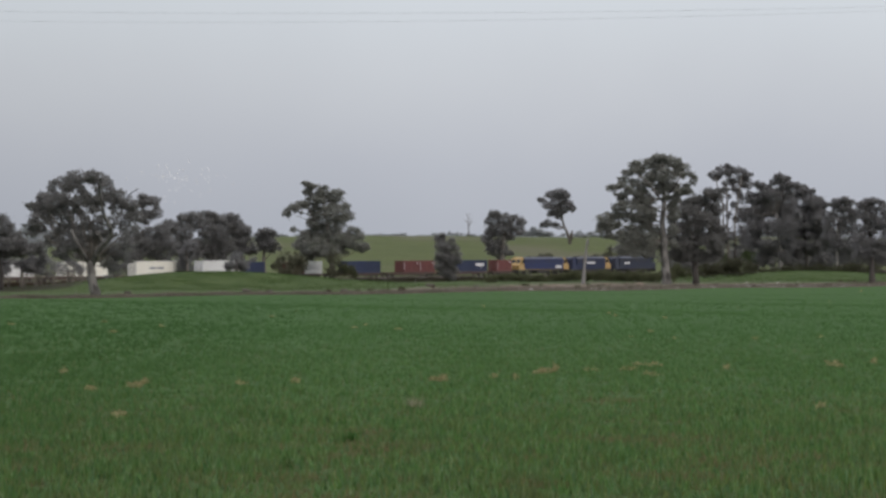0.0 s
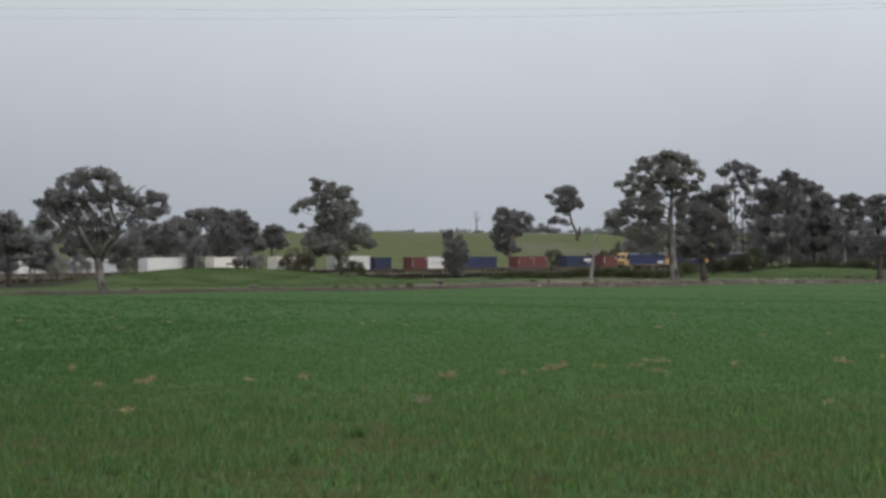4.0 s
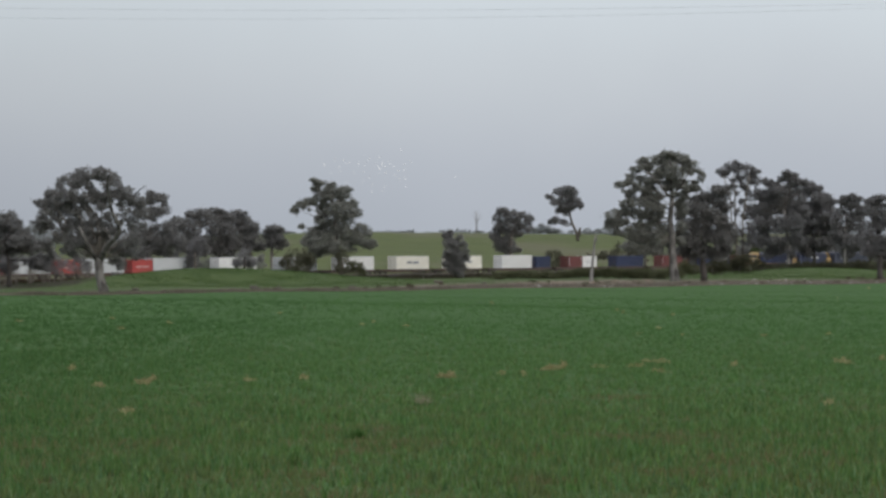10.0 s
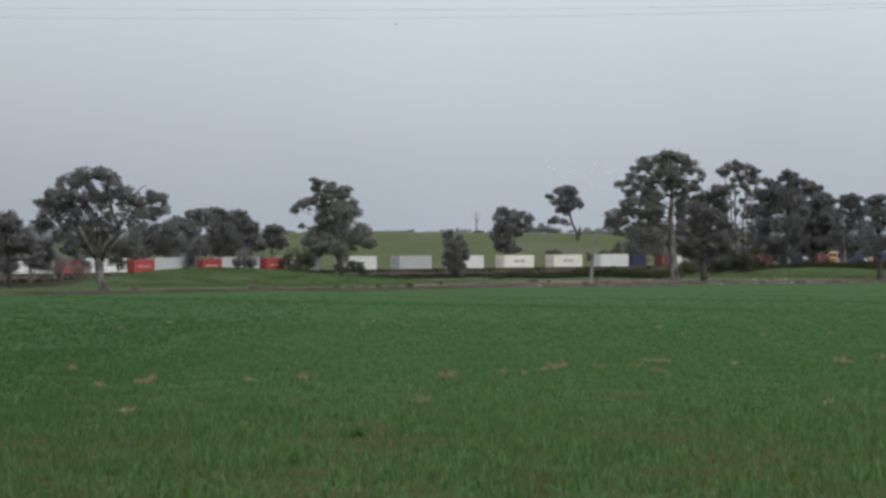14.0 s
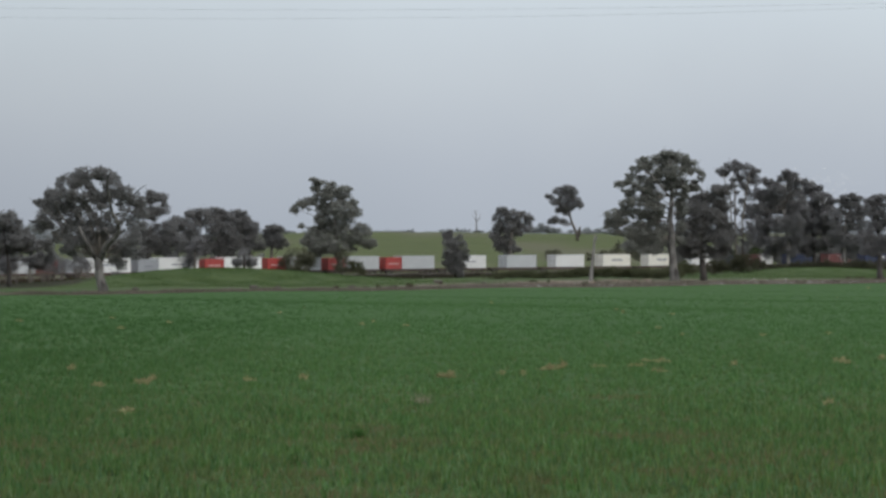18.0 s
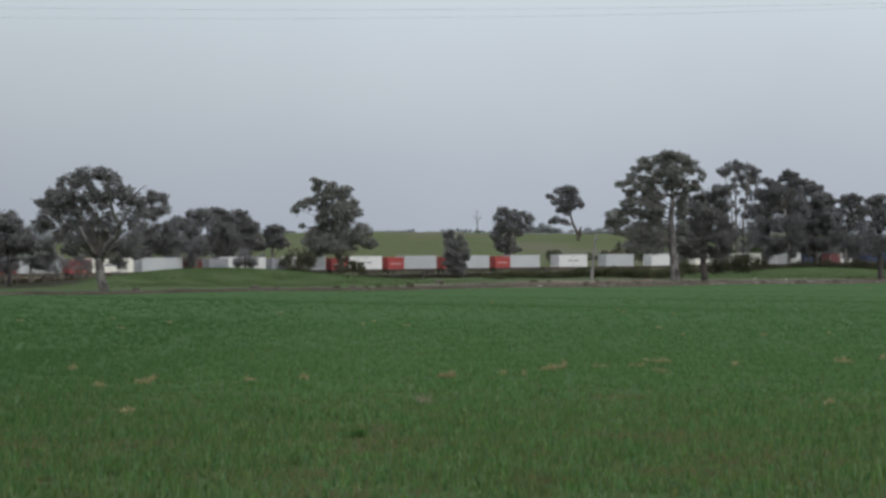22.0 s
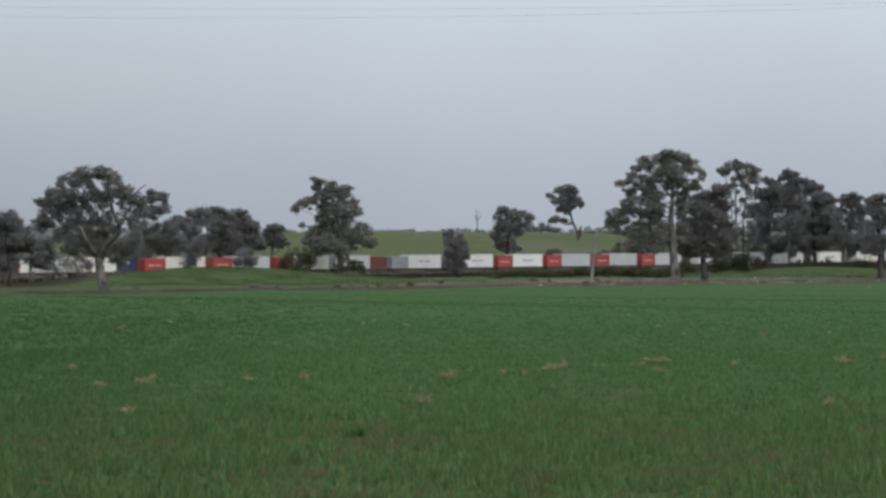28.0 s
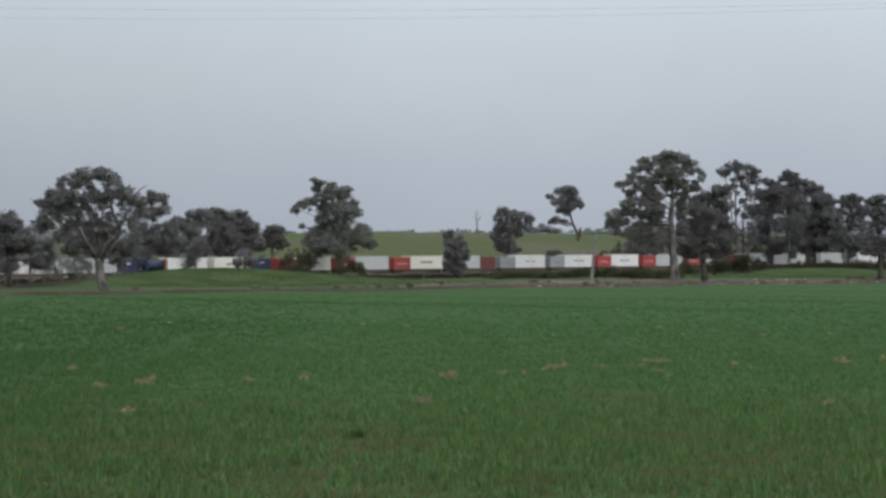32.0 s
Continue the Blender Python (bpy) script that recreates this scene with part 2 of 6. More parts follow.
loco_blue = painted("locomotive_blue", (0.017, 0.025, 0.090), (0.013, 0.020, 0.072), 0.4, 0.3, 5.0, rust=(0.05, 0.05, 0.09))
loco_mid = painted("locomotive_navy_blue", (0.013, 0.018, 0.052), (0.011, 0.015, 0.042), 0.45, 0.3, 5.0)
loco_navy = painted("locomotive_dark_navy", (0.016, 0.02, 0.04), (0.022, 0.025, 0.04), 0.45, 0.3, 5.0)
loco_yellow = painted("locomotive_yellow", (0.37, 0.235, 0.08), (0.31, 0.195, 0.065), 0.45, 0.4, 5.0)
mark_white = painted("white_lettering_paint", (0.62, 0.61, 0.60), (0.55, 0.54, 0.53), 0.5)
mark_dark = painted("dark_lettering_paint", (0.15, 0.16, 0.19), (0.19, 0.20, 0.22), 0.5)
mark_pink = painted("faded_lettering_paint", (0.58, 0.40, 0.38), (0.50, 0.33, 0.31), 0.5)
frame_brown = painted("wagon_underframe_paint", (0.075, 0.045, 0.033), (0.045, 0.033, 0.028), 0.8, 0.5, 5.0, rust=(0.12, 0.07, 0.05))
iron_dark = painted("dark_iron", (0.035, 0.032, 0.03), (0.05, 0.043, 0.038), 0.7, 1.0, 6.0)
feather_white = painted("white_feathers", (0.70, 0.70, 0.68), (0.62, 0.62, 0.60), 0.8)
feather_dark = painted("dark_feathers", (0.03, 0.03, 0.03), (0.05, 0.05, 0.05), 0.8)
cable_metal = painted("cable_aluminium", (0.30, 0.31, 0.33), (0.36, 0.37, 0.39), 0.5, metal=0.4)
glass_dark, gn, gl, gp = shader("cab_glass")
gp.inputs["Base Color"].default_value, gp.inputs["Roughness"].default_value = (0.02, 0.025, 0.03, 1), 0.08

# ---- the lie of the land ----
TX, TY = 0.5876, 0.8092          # the way of the railway, seen from above
EDGE_AT, EDGE_SLOPE = 581.0, 0.95  # the far edge of the crop: y = EDGE_AT + EDGE_SLOPE * x


def ease(a, b, x):
    x = np.clip((x - a) / (b - a), 0, 1)
    return x * x * (3 - 2 * x)


def bend(s):
    """Metres by which the railway swings away from its straight, s metres along it."""
    return 0.00036 * np.clip(-60.0 - np.asarray(s, float), 0, 400) ** 2


def behind_rails(x, y):
    return -TY * x + TX * (y - 764.0) - 1.25 - bend(TX * x + TY * (y - 764.0))


def lie(x, y):
    """Height of the ground, also for arrays."""
    x, y = np.asarray(x, float), np.asarray(y, float)
    drop = 0.0142 * np.clip(y, 0, None)
    drop = np.where(drop > 7.0, 7.3 - 0.3 * np.exp(-(drop - 7.0) / 0.3), drop)
    w = behind_rails(x, y)
    z = -drop
    z = z + (10.5 - 3.6 * ease(40, 190, -x)) * ease(18, 370, w) - 0.004 * np.clip(w - 380, 0, 900)
    z = z + 0.9 * ease(60, 300, w) * (np.sin(x / 61 + 1.0) + np.sin(x / 37 + y / 150)) * 0.45
    z = z + 0.38 * (1 - ease(3.6, 8.0, np.abs(w)))
    z = z + 3.15 * np.exp(-((x + 42) / 26) ** 2 - ((y - 650 - 0.6 * (x + 42)) / 15) ** 2)
    z = z + 1.9 * np.exp(-((x - 90) / 22) ** 2 - ((y - 800) / 24) ** 2)
    z = z + 0.10 * np.sin(x / 9 + y / 31) * ease(60, 200, y) * (1 - ease(3, 12, -np.abs(w) + 12))
    return z


def ground_z(x, y):
    return float(lie(x, y))


# ---- mesh helpers ----
def part(name, bm, material, parent=None, label="", smooth=False):
    me = bpy.data.meshes.new(name)
    bm.to_mesh(me)
    bm.free()
    me.materials.append(material)
    if smooth:
        me.shade_smooth()
    ob = new(name, me)
    ob.parent = parent
    return tagged(ob, label)


def again(ob, parent, m):
    """The same mesh once more as a part of parent."""
    c = new(ob.name.split(".")[0], ob.data)
    c.parent, c.matrix_local = parent, m
    for ch in ob.children:
        again(ch, c, ch.matrix_local.copy())
    return c


def box(bm, x0, x1, y0, y1, z0, z1, bevel=0.0):
    vs = [bm.verts.new((x, y, z)) for x in (x0, x1) for y in (y0, y1) for z in (z0, z1)]
    fs = [bm.faces.new([vs[i] for i in q]) for q in ((0, 1, 3, 2), (4, 6, 7, 5), (0, 4, 5, 1), (2, 3, 7, 6), (0, 2, 6, 4), (1, 5, 7, 3))]
    if bevel:
        bmesh.ops.bevel(bm, geom=list({e for f in fs for e in f.edges}), offset=bevel, segments=1, affect="EDGES")


def boxes(*dims, bevel=0.0):
    bm = bmesh.new()
    for d in dims:
        box(bm, *d, bevel=bevel)
    return bm


def disc(bm, x, y, z, r, thick, seg=14, axis="Y"):
    m = Matrix.Translation((x, y, z)) @ (Matrix.Rotation(radians(90), 4, "X") if axis == "Y" else Matrix.Rotation(radians(90), 4, "Y") if axis == "X" else Matrix())
    bmesh.ops.create_cone(bm, cap_ends=True, segments=seg, radius1=r, radius2=r, depth=thick, matrix=m)


def tube(bm, pts, sides=7):
    """A tapered tube through (x, y, z, r)."""
    rings = []
    for i, (x, y, z, r) in enumerate(pts):
        a, b = pts[max(i - 1, 0)], pts[min(i + 1, len(pts) - 1)]
        way = Vector((b[0] - a[0], b[1] - a[1], b[2] - a[2])).normalized()
        s = way.cross(Vector((0.3, 1, 0.1))).normalized()
        o = way.cross(s)
        rings.append([bm.verts.new(Vector((x, y, z)) + r * (math.cos(q) * s + math.sin(q) * o)) for q in (2 * math.pi * j / sides for j in range(sides))])
    for a, b in zip(rings, rings[1:]):
        for j in range(sides):
            bm.faces.new((a[j], a[(j + 1) % sides], b[(j + 1) % sides], b[j]))
    bm.faces.new(rings[0][::-1])
    bm.faces.new(rings[-1])


def sheet_mesh(name, verts, faces, material, corners):
    """A mesh from numpy arrays, all faces with the same number of corners."""
    me = bpy.data.meshes.new(name)
    me.vertices.add(len(verts))
    me.vertices.foreach_set("co", np.ascontiguousarray(verts, np.float32).ravel())
    me.loops.add(faces.size)
    me.loops.foreach_set("vertex_index", np.ascontiguousarray(faces, np.int32).ravel())
    me.polygons.add(len(faces))
    me.polygons.foreach_set("loop_start", np.arange(0, faces.size, corners, dtype=np.int32))
    me.update(calc_edges=True)
    me.materials.append(material)
    return me


# ---- ground ----
def make_ground():
    m, n, l, p = shader("land")
    geo = n.new("ShaderNodeNewGeometry")
    pos = geo.outputs["Position"]
    xyz = n.new("ShaderNodeSeparateXYZ")
    l.new(pos, xyz.inputs[0])

    def calc(op, a, b=0.0, c=0.0):
        x = n.new("ShaderNodeMath")
        x.operation = op
        for slot, v in enumerate((a, b, c)):
            if hasattr(v, "is_linked"):
                l.new(v, x.inputs[slot])
            else:
                x.inputs[slot].default_value = v
        return x.outputs[0]

    def band(v, lo, hi):
        r = n.new("ShaderNodeMapRange")
        r.inputs["From Min"].default_value, r.inputs["From Max"].default_value = lo, hi
        l.new(v, r.inputs["Value"])
        return r.outputs["Result"]

    past = calc("SUBTRACT", calc("MULTIPLY_ADD", xyz.outputs["X"], -EDGE_SLOPE, xyz.outputs["Y"]), EDGE_AT)
    past = calc("ADD", past, calc("MULTIPLY_ADD", noise_fac(n, l, 0.25, 4, 0.3, 0.7, None, pos), 8.0, -4.0))
    # young cereal crop, thin and yellowish near the road
    crop = mix_rgb(n, l, noise_fac(n, l, 0.9, 8, 0.35, 0.7, (1.0, 0.35, 1.0), pos), (0.033, 0.072, 0.020), (0.048, 0.098, 0.028))
    crop = mix_rgb(n, l, noise_fac(n, l, 0.03, 4, 0.35, 0.7, (1.0, 0.5, 1.0), pos), crop, (0.040, 0.084, 0.025))
    soil = noise_fac(n, l, 2.5, 6, 0.55, 0.72, None, pos)
    near = calc("MULTIPLY", soil, band(xyz.outputs["Y"], 75.0, 35.0))
    crop = mix_rgb(n, l, near, crop, (0.062, 0.058, 0.027))
    # pasture beyond
    grass = mix_rgb(n, l, noise_fac(n, l, 0.06, 6, 0.35, 0.65, None, pos), (0.060, 0.075, 0.028), (0.080, 0.097, 0.036))
    grass = mix_rgb(n, l, noise_fac(n, l, 0.6, 6, 0.5, 0.75, None, pos), grass, (0.095, 0.096, 0.052))
    grass = mix_rgb(n, l, noise_fac(n, l, 0.02, 5, 0.5, 0.62, (1.0, 0.25, 1.0), pos), grass, (0.092, 0.092, 0.054))
    across = calc("MULTIPLY_ADD", xyz.outputs["Y"], TX, calc("MULTIPLY_ADD", xyz.outputs["X"], -TY, -764.0 * TX - 1.25))
    darker_green = mix_rgb(n, l, noise_fac(n, l, 0.3, 6, 0.35, 0.65, None, pos), (0.045, 0.070, 0.026), (0.069, 0.093, 0.036))
    grass = mix_rgb(n, l, band(across, 0.0, -8.0), grass, darker_green)
    # dry grass and bare earth along the fence line and on the railway verge
    dry = mix_rgb(n, l, noise_fac(n, l, 0.35, 8, 0.4, 0.6, None, pos), (0.118, 0.099, 0.076), (0.205, 0.174, 0.140))
    dry = mix_rgb(n, l, noise_fac(n, l, 0.16, 8, 0.43, 0.55, None, pos), dry, (0.066, 0.072, 0.036))
    dry = mix_rgb(n, l, noise_fac(n, l, 0.7, 6, 0.56, 0.72, None, pos), dry, (0.07, 0.058, 0.047))
    strip_end = calc("MULTIPLY_ADD", band(xyz.outputs["X"], -25.0, 12.0), 100.0, 9.0)
    strip_end = calc("MULTIPLY_ADD", band(xyz.outputs["X"], 52.0, 85.0), -55.0, strip_end)
    fade = calc("DIVIDE", past, strip_end)
    verge = mix_rgb(n, l, band(fade, 0.75, 1.1), dry, grass)
    col = mix_rgb(n, l, band(past, -1.0, 1.5), crop, verge)
    # dark earth and dead grass beside the rails, with shade painted into their colour
    w = calc("ADD", across, calc("MULTIPLY_ADD", noise_fac(n, l, 0.3, 4, 0.3, 0.7, None, pos), 6.0, -3.0))
    # the dark colour spreads wider westward, in place of shade there
    w = calc("MULTIPLY_ADD", band(xyz.outputs["X"], -44.0, -68.0), 9.0, w)
    w = calc("MULTIPLY_ADD", band(xyz.outputs["X"], -57.0, -75.0), 17.0, w)
    beside = calc("MULTIPLY", band(w, -15.0, -9.0), band(w, 48.0, 43.0))
    col = mix_rgb(n, l, beside, col, mix_rgb(n, l, noise_fac(n, l, 1.2, 5, 0.4, 0.65, None, pos), (0.024, 0.021, 0.017), (0.052, 0.048, 0.030)))
    l.new(col, p.inputs["Base Color"])
    p.inputs["Roughness"].default_value = 0.9
    p.inputs["Specular IOR Level"].default_value = 0.06
    bump(n, l, p, noise_fac(n, l, 7.0, 6, 0.3, 0.7, (1.0, 0.4, 1.0), pos), 0.6, 0.08)
    rows = np.concatenate([-np.geomspace(400, 4, 14), np.linspace(0, 24, 10)[:-1], np.geomspace(24, 540, 110)[:-1], np.linspace(540, 900, 150)[:-1], np.geomspace(900, 4900, 60)])
    side = np.geomspace(0.21, 1.6, 14)[1:]
    cols = np.concatenate([-side[::-1], np.linspace(-0.21, 0.21, 150), side])
    yy, aa = np.meshgrid(rows, cols, indexing="ij")
    xx = aa * (np.abs(yy) + 60)
    zz = lie(xx, yy)
    verts = np.stack([xx, yy, zz], -1).reshape(-1, 3)
    h, w = len(rows), len(cols)
    i = (np.arange(h - 1)[:, None] * w + np.arange(w - 1)[None]).ravel()
    me = sheet_mesh("ground", verts, np.stack([i, i + 1, i + w + 1, i + w], -1), m, 4)
    me.shade_smooth()
    tagged(new("ground", me), "green crop field, dry verge and pasture rising to a hill", "ground", kind="structure")


make_ground()

# ---- railway ----
RAIL_Z = -6.40
AHEAD = math.degrees(math.atan2(TY, TX))
TRACK0 = Vector((-TY * 1.25, 764 + TX * 1.25, RAIL_Z))   # on the centre line, abreast of the camera


def on_track(s, up=0.0):
    side, swing = float(bend(s)), float(bend(s + 0.5) - bend(s - 0.5))
    return Matrix.Translation(TRACK0 + Vector((TX * s - TY * side, TY * s + TX * side, up))) @ Matrix.Rotation(radians(AHEAD) + math.atan(swing), 4, "Z")


def along(bm, prof, ss, rng=None):
    """A strip with the given profile (across, up) laid along the track."""
    rings = []
    for q in ss:
        m = on_track(q)
        rings.append([bm.verts.new(m @ Vector((0, y + (rng.uniform(-0.15, 0.15) if rng else 0), z + (rng.uniform(-0.05, 0.02) if rng else 0)))) for y, z in prof])
    for a, b in zip(rings, rings[1:]):
        for j in range(len(prof) - 1):
            bm.faces.new((a[j], b[j], b[j + 1], a[j + 1]))


def make_railway():
    ss = [-560 + 8 * i for i in range(141)]
    rng = random.Random(5)
    bm = bmesh.new()
    along(bm, [(-3.4, -0.62), (-1.75, -0.17), (1.75, -0.17), (3.4, -0.62)], ss, rng)
    tagged(part("ballast_bed", bm, ballast_stone), "dark crushed stone ballast bed under the railway", "ballast", kind="structure")
    for y in (-0.7175, 0.7175):
        bm = bmesh.new()
        along(bm, [(y + dy, dz) for dy, dz in ((-0.075, -0.17), (-0.075, -0.155), (-0.012, -0.14), (-0.012, -0.035), (-0.036, -0.03), (-0.036, 0), (0.036, 0), (0.036, -0.03), (0.012, -0.035), (0.012, -0.14), (0.075, -0.155), (0.075, -0.17))], ss)
        tagged(part("rail", bm, rail_steel), "rusty steel rail with a worn bright head", "rail", "running rails", "structure")
    bm = bmesh.new()
    for i in range(640):
        n = len(bm.verts)
        box(bm, -0.12, 0.12, -1.25 + rng.uniform(-0.03, 0.03), 1.25, -0.30, -0.172)
        bm.verts.ensure_lookup_table()
        m = on_track(-205 + 0.66 * i)
        for v in bm.verts[n:]:
            v.co = m @ v.co
    tagged(part("sleepers", bm, sleeper_wood), "weathered grey timber sleepers across the ballast", "sleepers", kind="stuff")


make_railway()

# ---- rolling stock ----
DECK = 1.02      # deck height over the rails
MOVING = []      # (thing, place along the track at the start)


def wheel_bogie(parent, x, r=0.45, half=0.9, mat=None):
    bm = boxes((x - half - 0.35, x + half + 0.35, -1.02, -0.90, 0.36, 0.62), (x - half - 0.35, x + half + 0.35, 0.90, 1.02, 0.36, 0.62), (x - 0.25, x + 0.25, -1.02, 1.02, 0.42, 0.72), bevel=0.03)
    for sx in (-half, half):
        for sy in (-1.06, 1.06):
            box(bm, x + sx - 0.16, x + sx + 0.16, sy - 0.06, sy + 0.06, 0.30, 0.60)
    b = part("bogie", bm, mat or iron_dark, parent)
    for sx in (-half, half):
        bm = bmesh.new()
        for sy in (-0.76, 0.76):
            disc(bm, x + sx, sy, r, r, 0.13, 18)
        disc(bm, x + sx, 0, r, 0.08, 1.5, 8)
        part("wheelset", bm, iron_dark, b)
    return b


def make_wagon(length):
    """A skeletal container wagon; its origin is at its middle on the rails."""
    e = new("container_wagon")
    h = length / 2
    bm = boxes((-h, h, -1.28, -1.12, 0.60, DECK), (-h, h, 1.12, 1.28, 0.60, DECK), (-h + 3.9, h - 3.9, -1.27, -1.13, 0.34, 0.598), (-h + 3.9, h - 3.9, 1.13, 1.27, 0.34, 0.598), (-h, -h + 0.4, -1.28, 1.28, 0.72, DECK), (h - 0.4, h, -1.28, 1.28, 0.72, DECK), (-h + 3.6, h - 3.6, -0.5, 0.5, 0.36, 0.95), bevel=0.015)
    x = -h + 1.5
    while x < h - 1:
        box(bm, x - 0.1, x + 0.1, -1.2, 1.2, 0.82, DECK - 0.01)
        x += 2.1
    part("underframe", bm, frame_brown, e)
    for sy in (-1.2, 1.2):
        for sx in (-1, 1):
            bm = bmesh.new()
            for out in (0.9, 0.5):
                box(bm, sx * (h - out) - 0.02, sx * (h - out) + 0.02, sy - 0.02, sy + 0.02, 0.45, 0.8)
            for zz in (0.48, 0.64):
                box(bm, sx * (h - 0.7) - 0.22, sx * (h - 0.7) + 0.22, sy - 0.015, sy + 0.015, zz - 0.015, zz + 0.015)
            part("footstep", bm, frame_brown, e)
    part("brake_cylinder", boxes((-1.6, 0.4, -0.9, -0.45, 0.42, 0.78), bevel=0.05), iron_dark, e)
    part("air_tank", boxes((0.9, 1.5, 0.4, 0.9, 0.4, 0.8), bevel=0.05), iron_dark, e)
    for sx in (-1, 1):
        wheel_bogie(e, sx * (h - 2.3))
        part("coupler", boxes((sx * (h + 0.36) - 0.36, sx * (h + 0.36) + 0.36, -0.1, 0.1, 0.68, 0.9), (sx * (h + 0.55) - 0.16, sx * (h + 0.55) + 0.16, -0.16, 0.16, 0.64, 0.94), bevel=0.03), iron_dark, e)
    tagged(e, "dark rusty skeletal wagon rolling on the railway", "wagon", "container wagons")
    return e


def make_container(length, height, paint, label, marks=None, bars=()):
    """A corrugated freight container with door leaves at its rear; its origin is in the middle of its underside."""
    e = new("freight_container")
    h, w = length / 2, 1.219
    # corrugated skin
    bm = bmesh.new()
    n = int(length / 0.28)
    step = (length - 0.3) / n
    for sy in (-1, 1):
        line = []
        for i in range(n):
            x = -h + 0.15 + i * step
            for dx, dy in ((0, 0), (0.25, 0), (0.36, -0.036), (0.8, -0.036), (0.92, 0)):
                line.append((x + dx * step, sy * (w - 0.02 + dy)))
        line.append((h - 0.15, sy * (w - 0.02)))
        lo = [bm.verts.new((x, y, 0.16)) for x, y in line]
        hi = [bm.verts.new((x, y, height - 0.1)) for x, y in line]
        for a in range(len(line) - 1):
            f = (lo[a], lo[a + 1], hi[a + 1], hi[a])
            bm.faces.new(f if sy < 0 else f[::-1])
    line = []
    for i in range(8):
        y = -w + 0.12 + i * 0.275
        for dy, dx in ((0, 0), (0.08, 0), (0.12, -0.036), (0.2, -0.036), (0.24, 0)):
            line.append((h - 0.03 + dx, y + dy))
    lo = [bm.verts.new((x, y, 0.16)) for x, y in line]
    hi = [bm.verts.new((x, y, height - 0.1)) for x, y in line]
    for a in range(len(line) - 1):
        bm.faces.new((lo[a], lo[a + 1], hi[a + 1], hi[a]))
    part("corrugated_skin", bm, paint, e)
    part("roof_panel", boxes((-h + 0.05, h - 0.05, -w + 0.05, w - 0.05, height - 0.06, height - 0.015)), paint, e)
    bm = boxes((-h + 0.05, h - 0.05, -w, -w + 0.1, 0, 0.17), (-h + 0.05, h - 0.05, w - 0.1, w, 0, 0.17), (-h + 0.05, h - 0.05, -w, -w + 0.08, height - 0.12, height), (-h + 0.05, h - 0.05, w - 0.08, w, height - 0.12, height),
               (-h, -h + 0.1, -w, w, 0, 0.15), (h - 0.1, h, -w, w, 0, 0.15), (-h, -h + 0.1, -w, w, height - 0.12, height), (h - 0.1, h, -w, w, height - 0.12, height), bevel=0.01)
    for sx in (-1, 1):
        for sy in (-1, 1):
            box(bm, sx * h - (0.15 if sx > 0 else 0), sx * h + (0 if sx > 0 else 0.15), sy * w - (0.12 if sy > 0 else 0), sy * w + (0 if sy > 0 else 0.12), -0.005, height + 0.005)
    part("frame", bm, paint, e)
    for sy in (-1, 1):
        d = part("door", boxes((-h + 0.02, -h + 0.06, min(sy * 0.01, sy * 1.1), max(sy * 0.01, sy * 1.1), 0.17, height - 0.14), bevel=0.01), paint, e)
        bm = bmesh.new()
        for y in (0.3, 0.8):
            box(bm, -h - 0.025, -h + 0.015, sy * y - 0.02, sy * y + 0.02, 0.12, height - 0.1)
            box(bm, -h - 0.035, -h + 0.01, sy * y - 0.14, sy * y + 0.14, 1.1, 1.16)
        part("lock_rod", bm, rail_steel, d)
    # lettering that cannot be read: plain bars on both sides
    for x0, x1, z0, z1 in bars:
        for sy in (-1, 1):
            part("lettering_bar", boxes((x0 * h, x1 * h, min(sy * (w - 0.018), sy * (w - 0.004)), max(sy * (w - 0.018), sy * (w - 0.004)), z0 * height, z1 * height)), marks, e)
    tagged(e, label, "container", "freight containers")
    return e


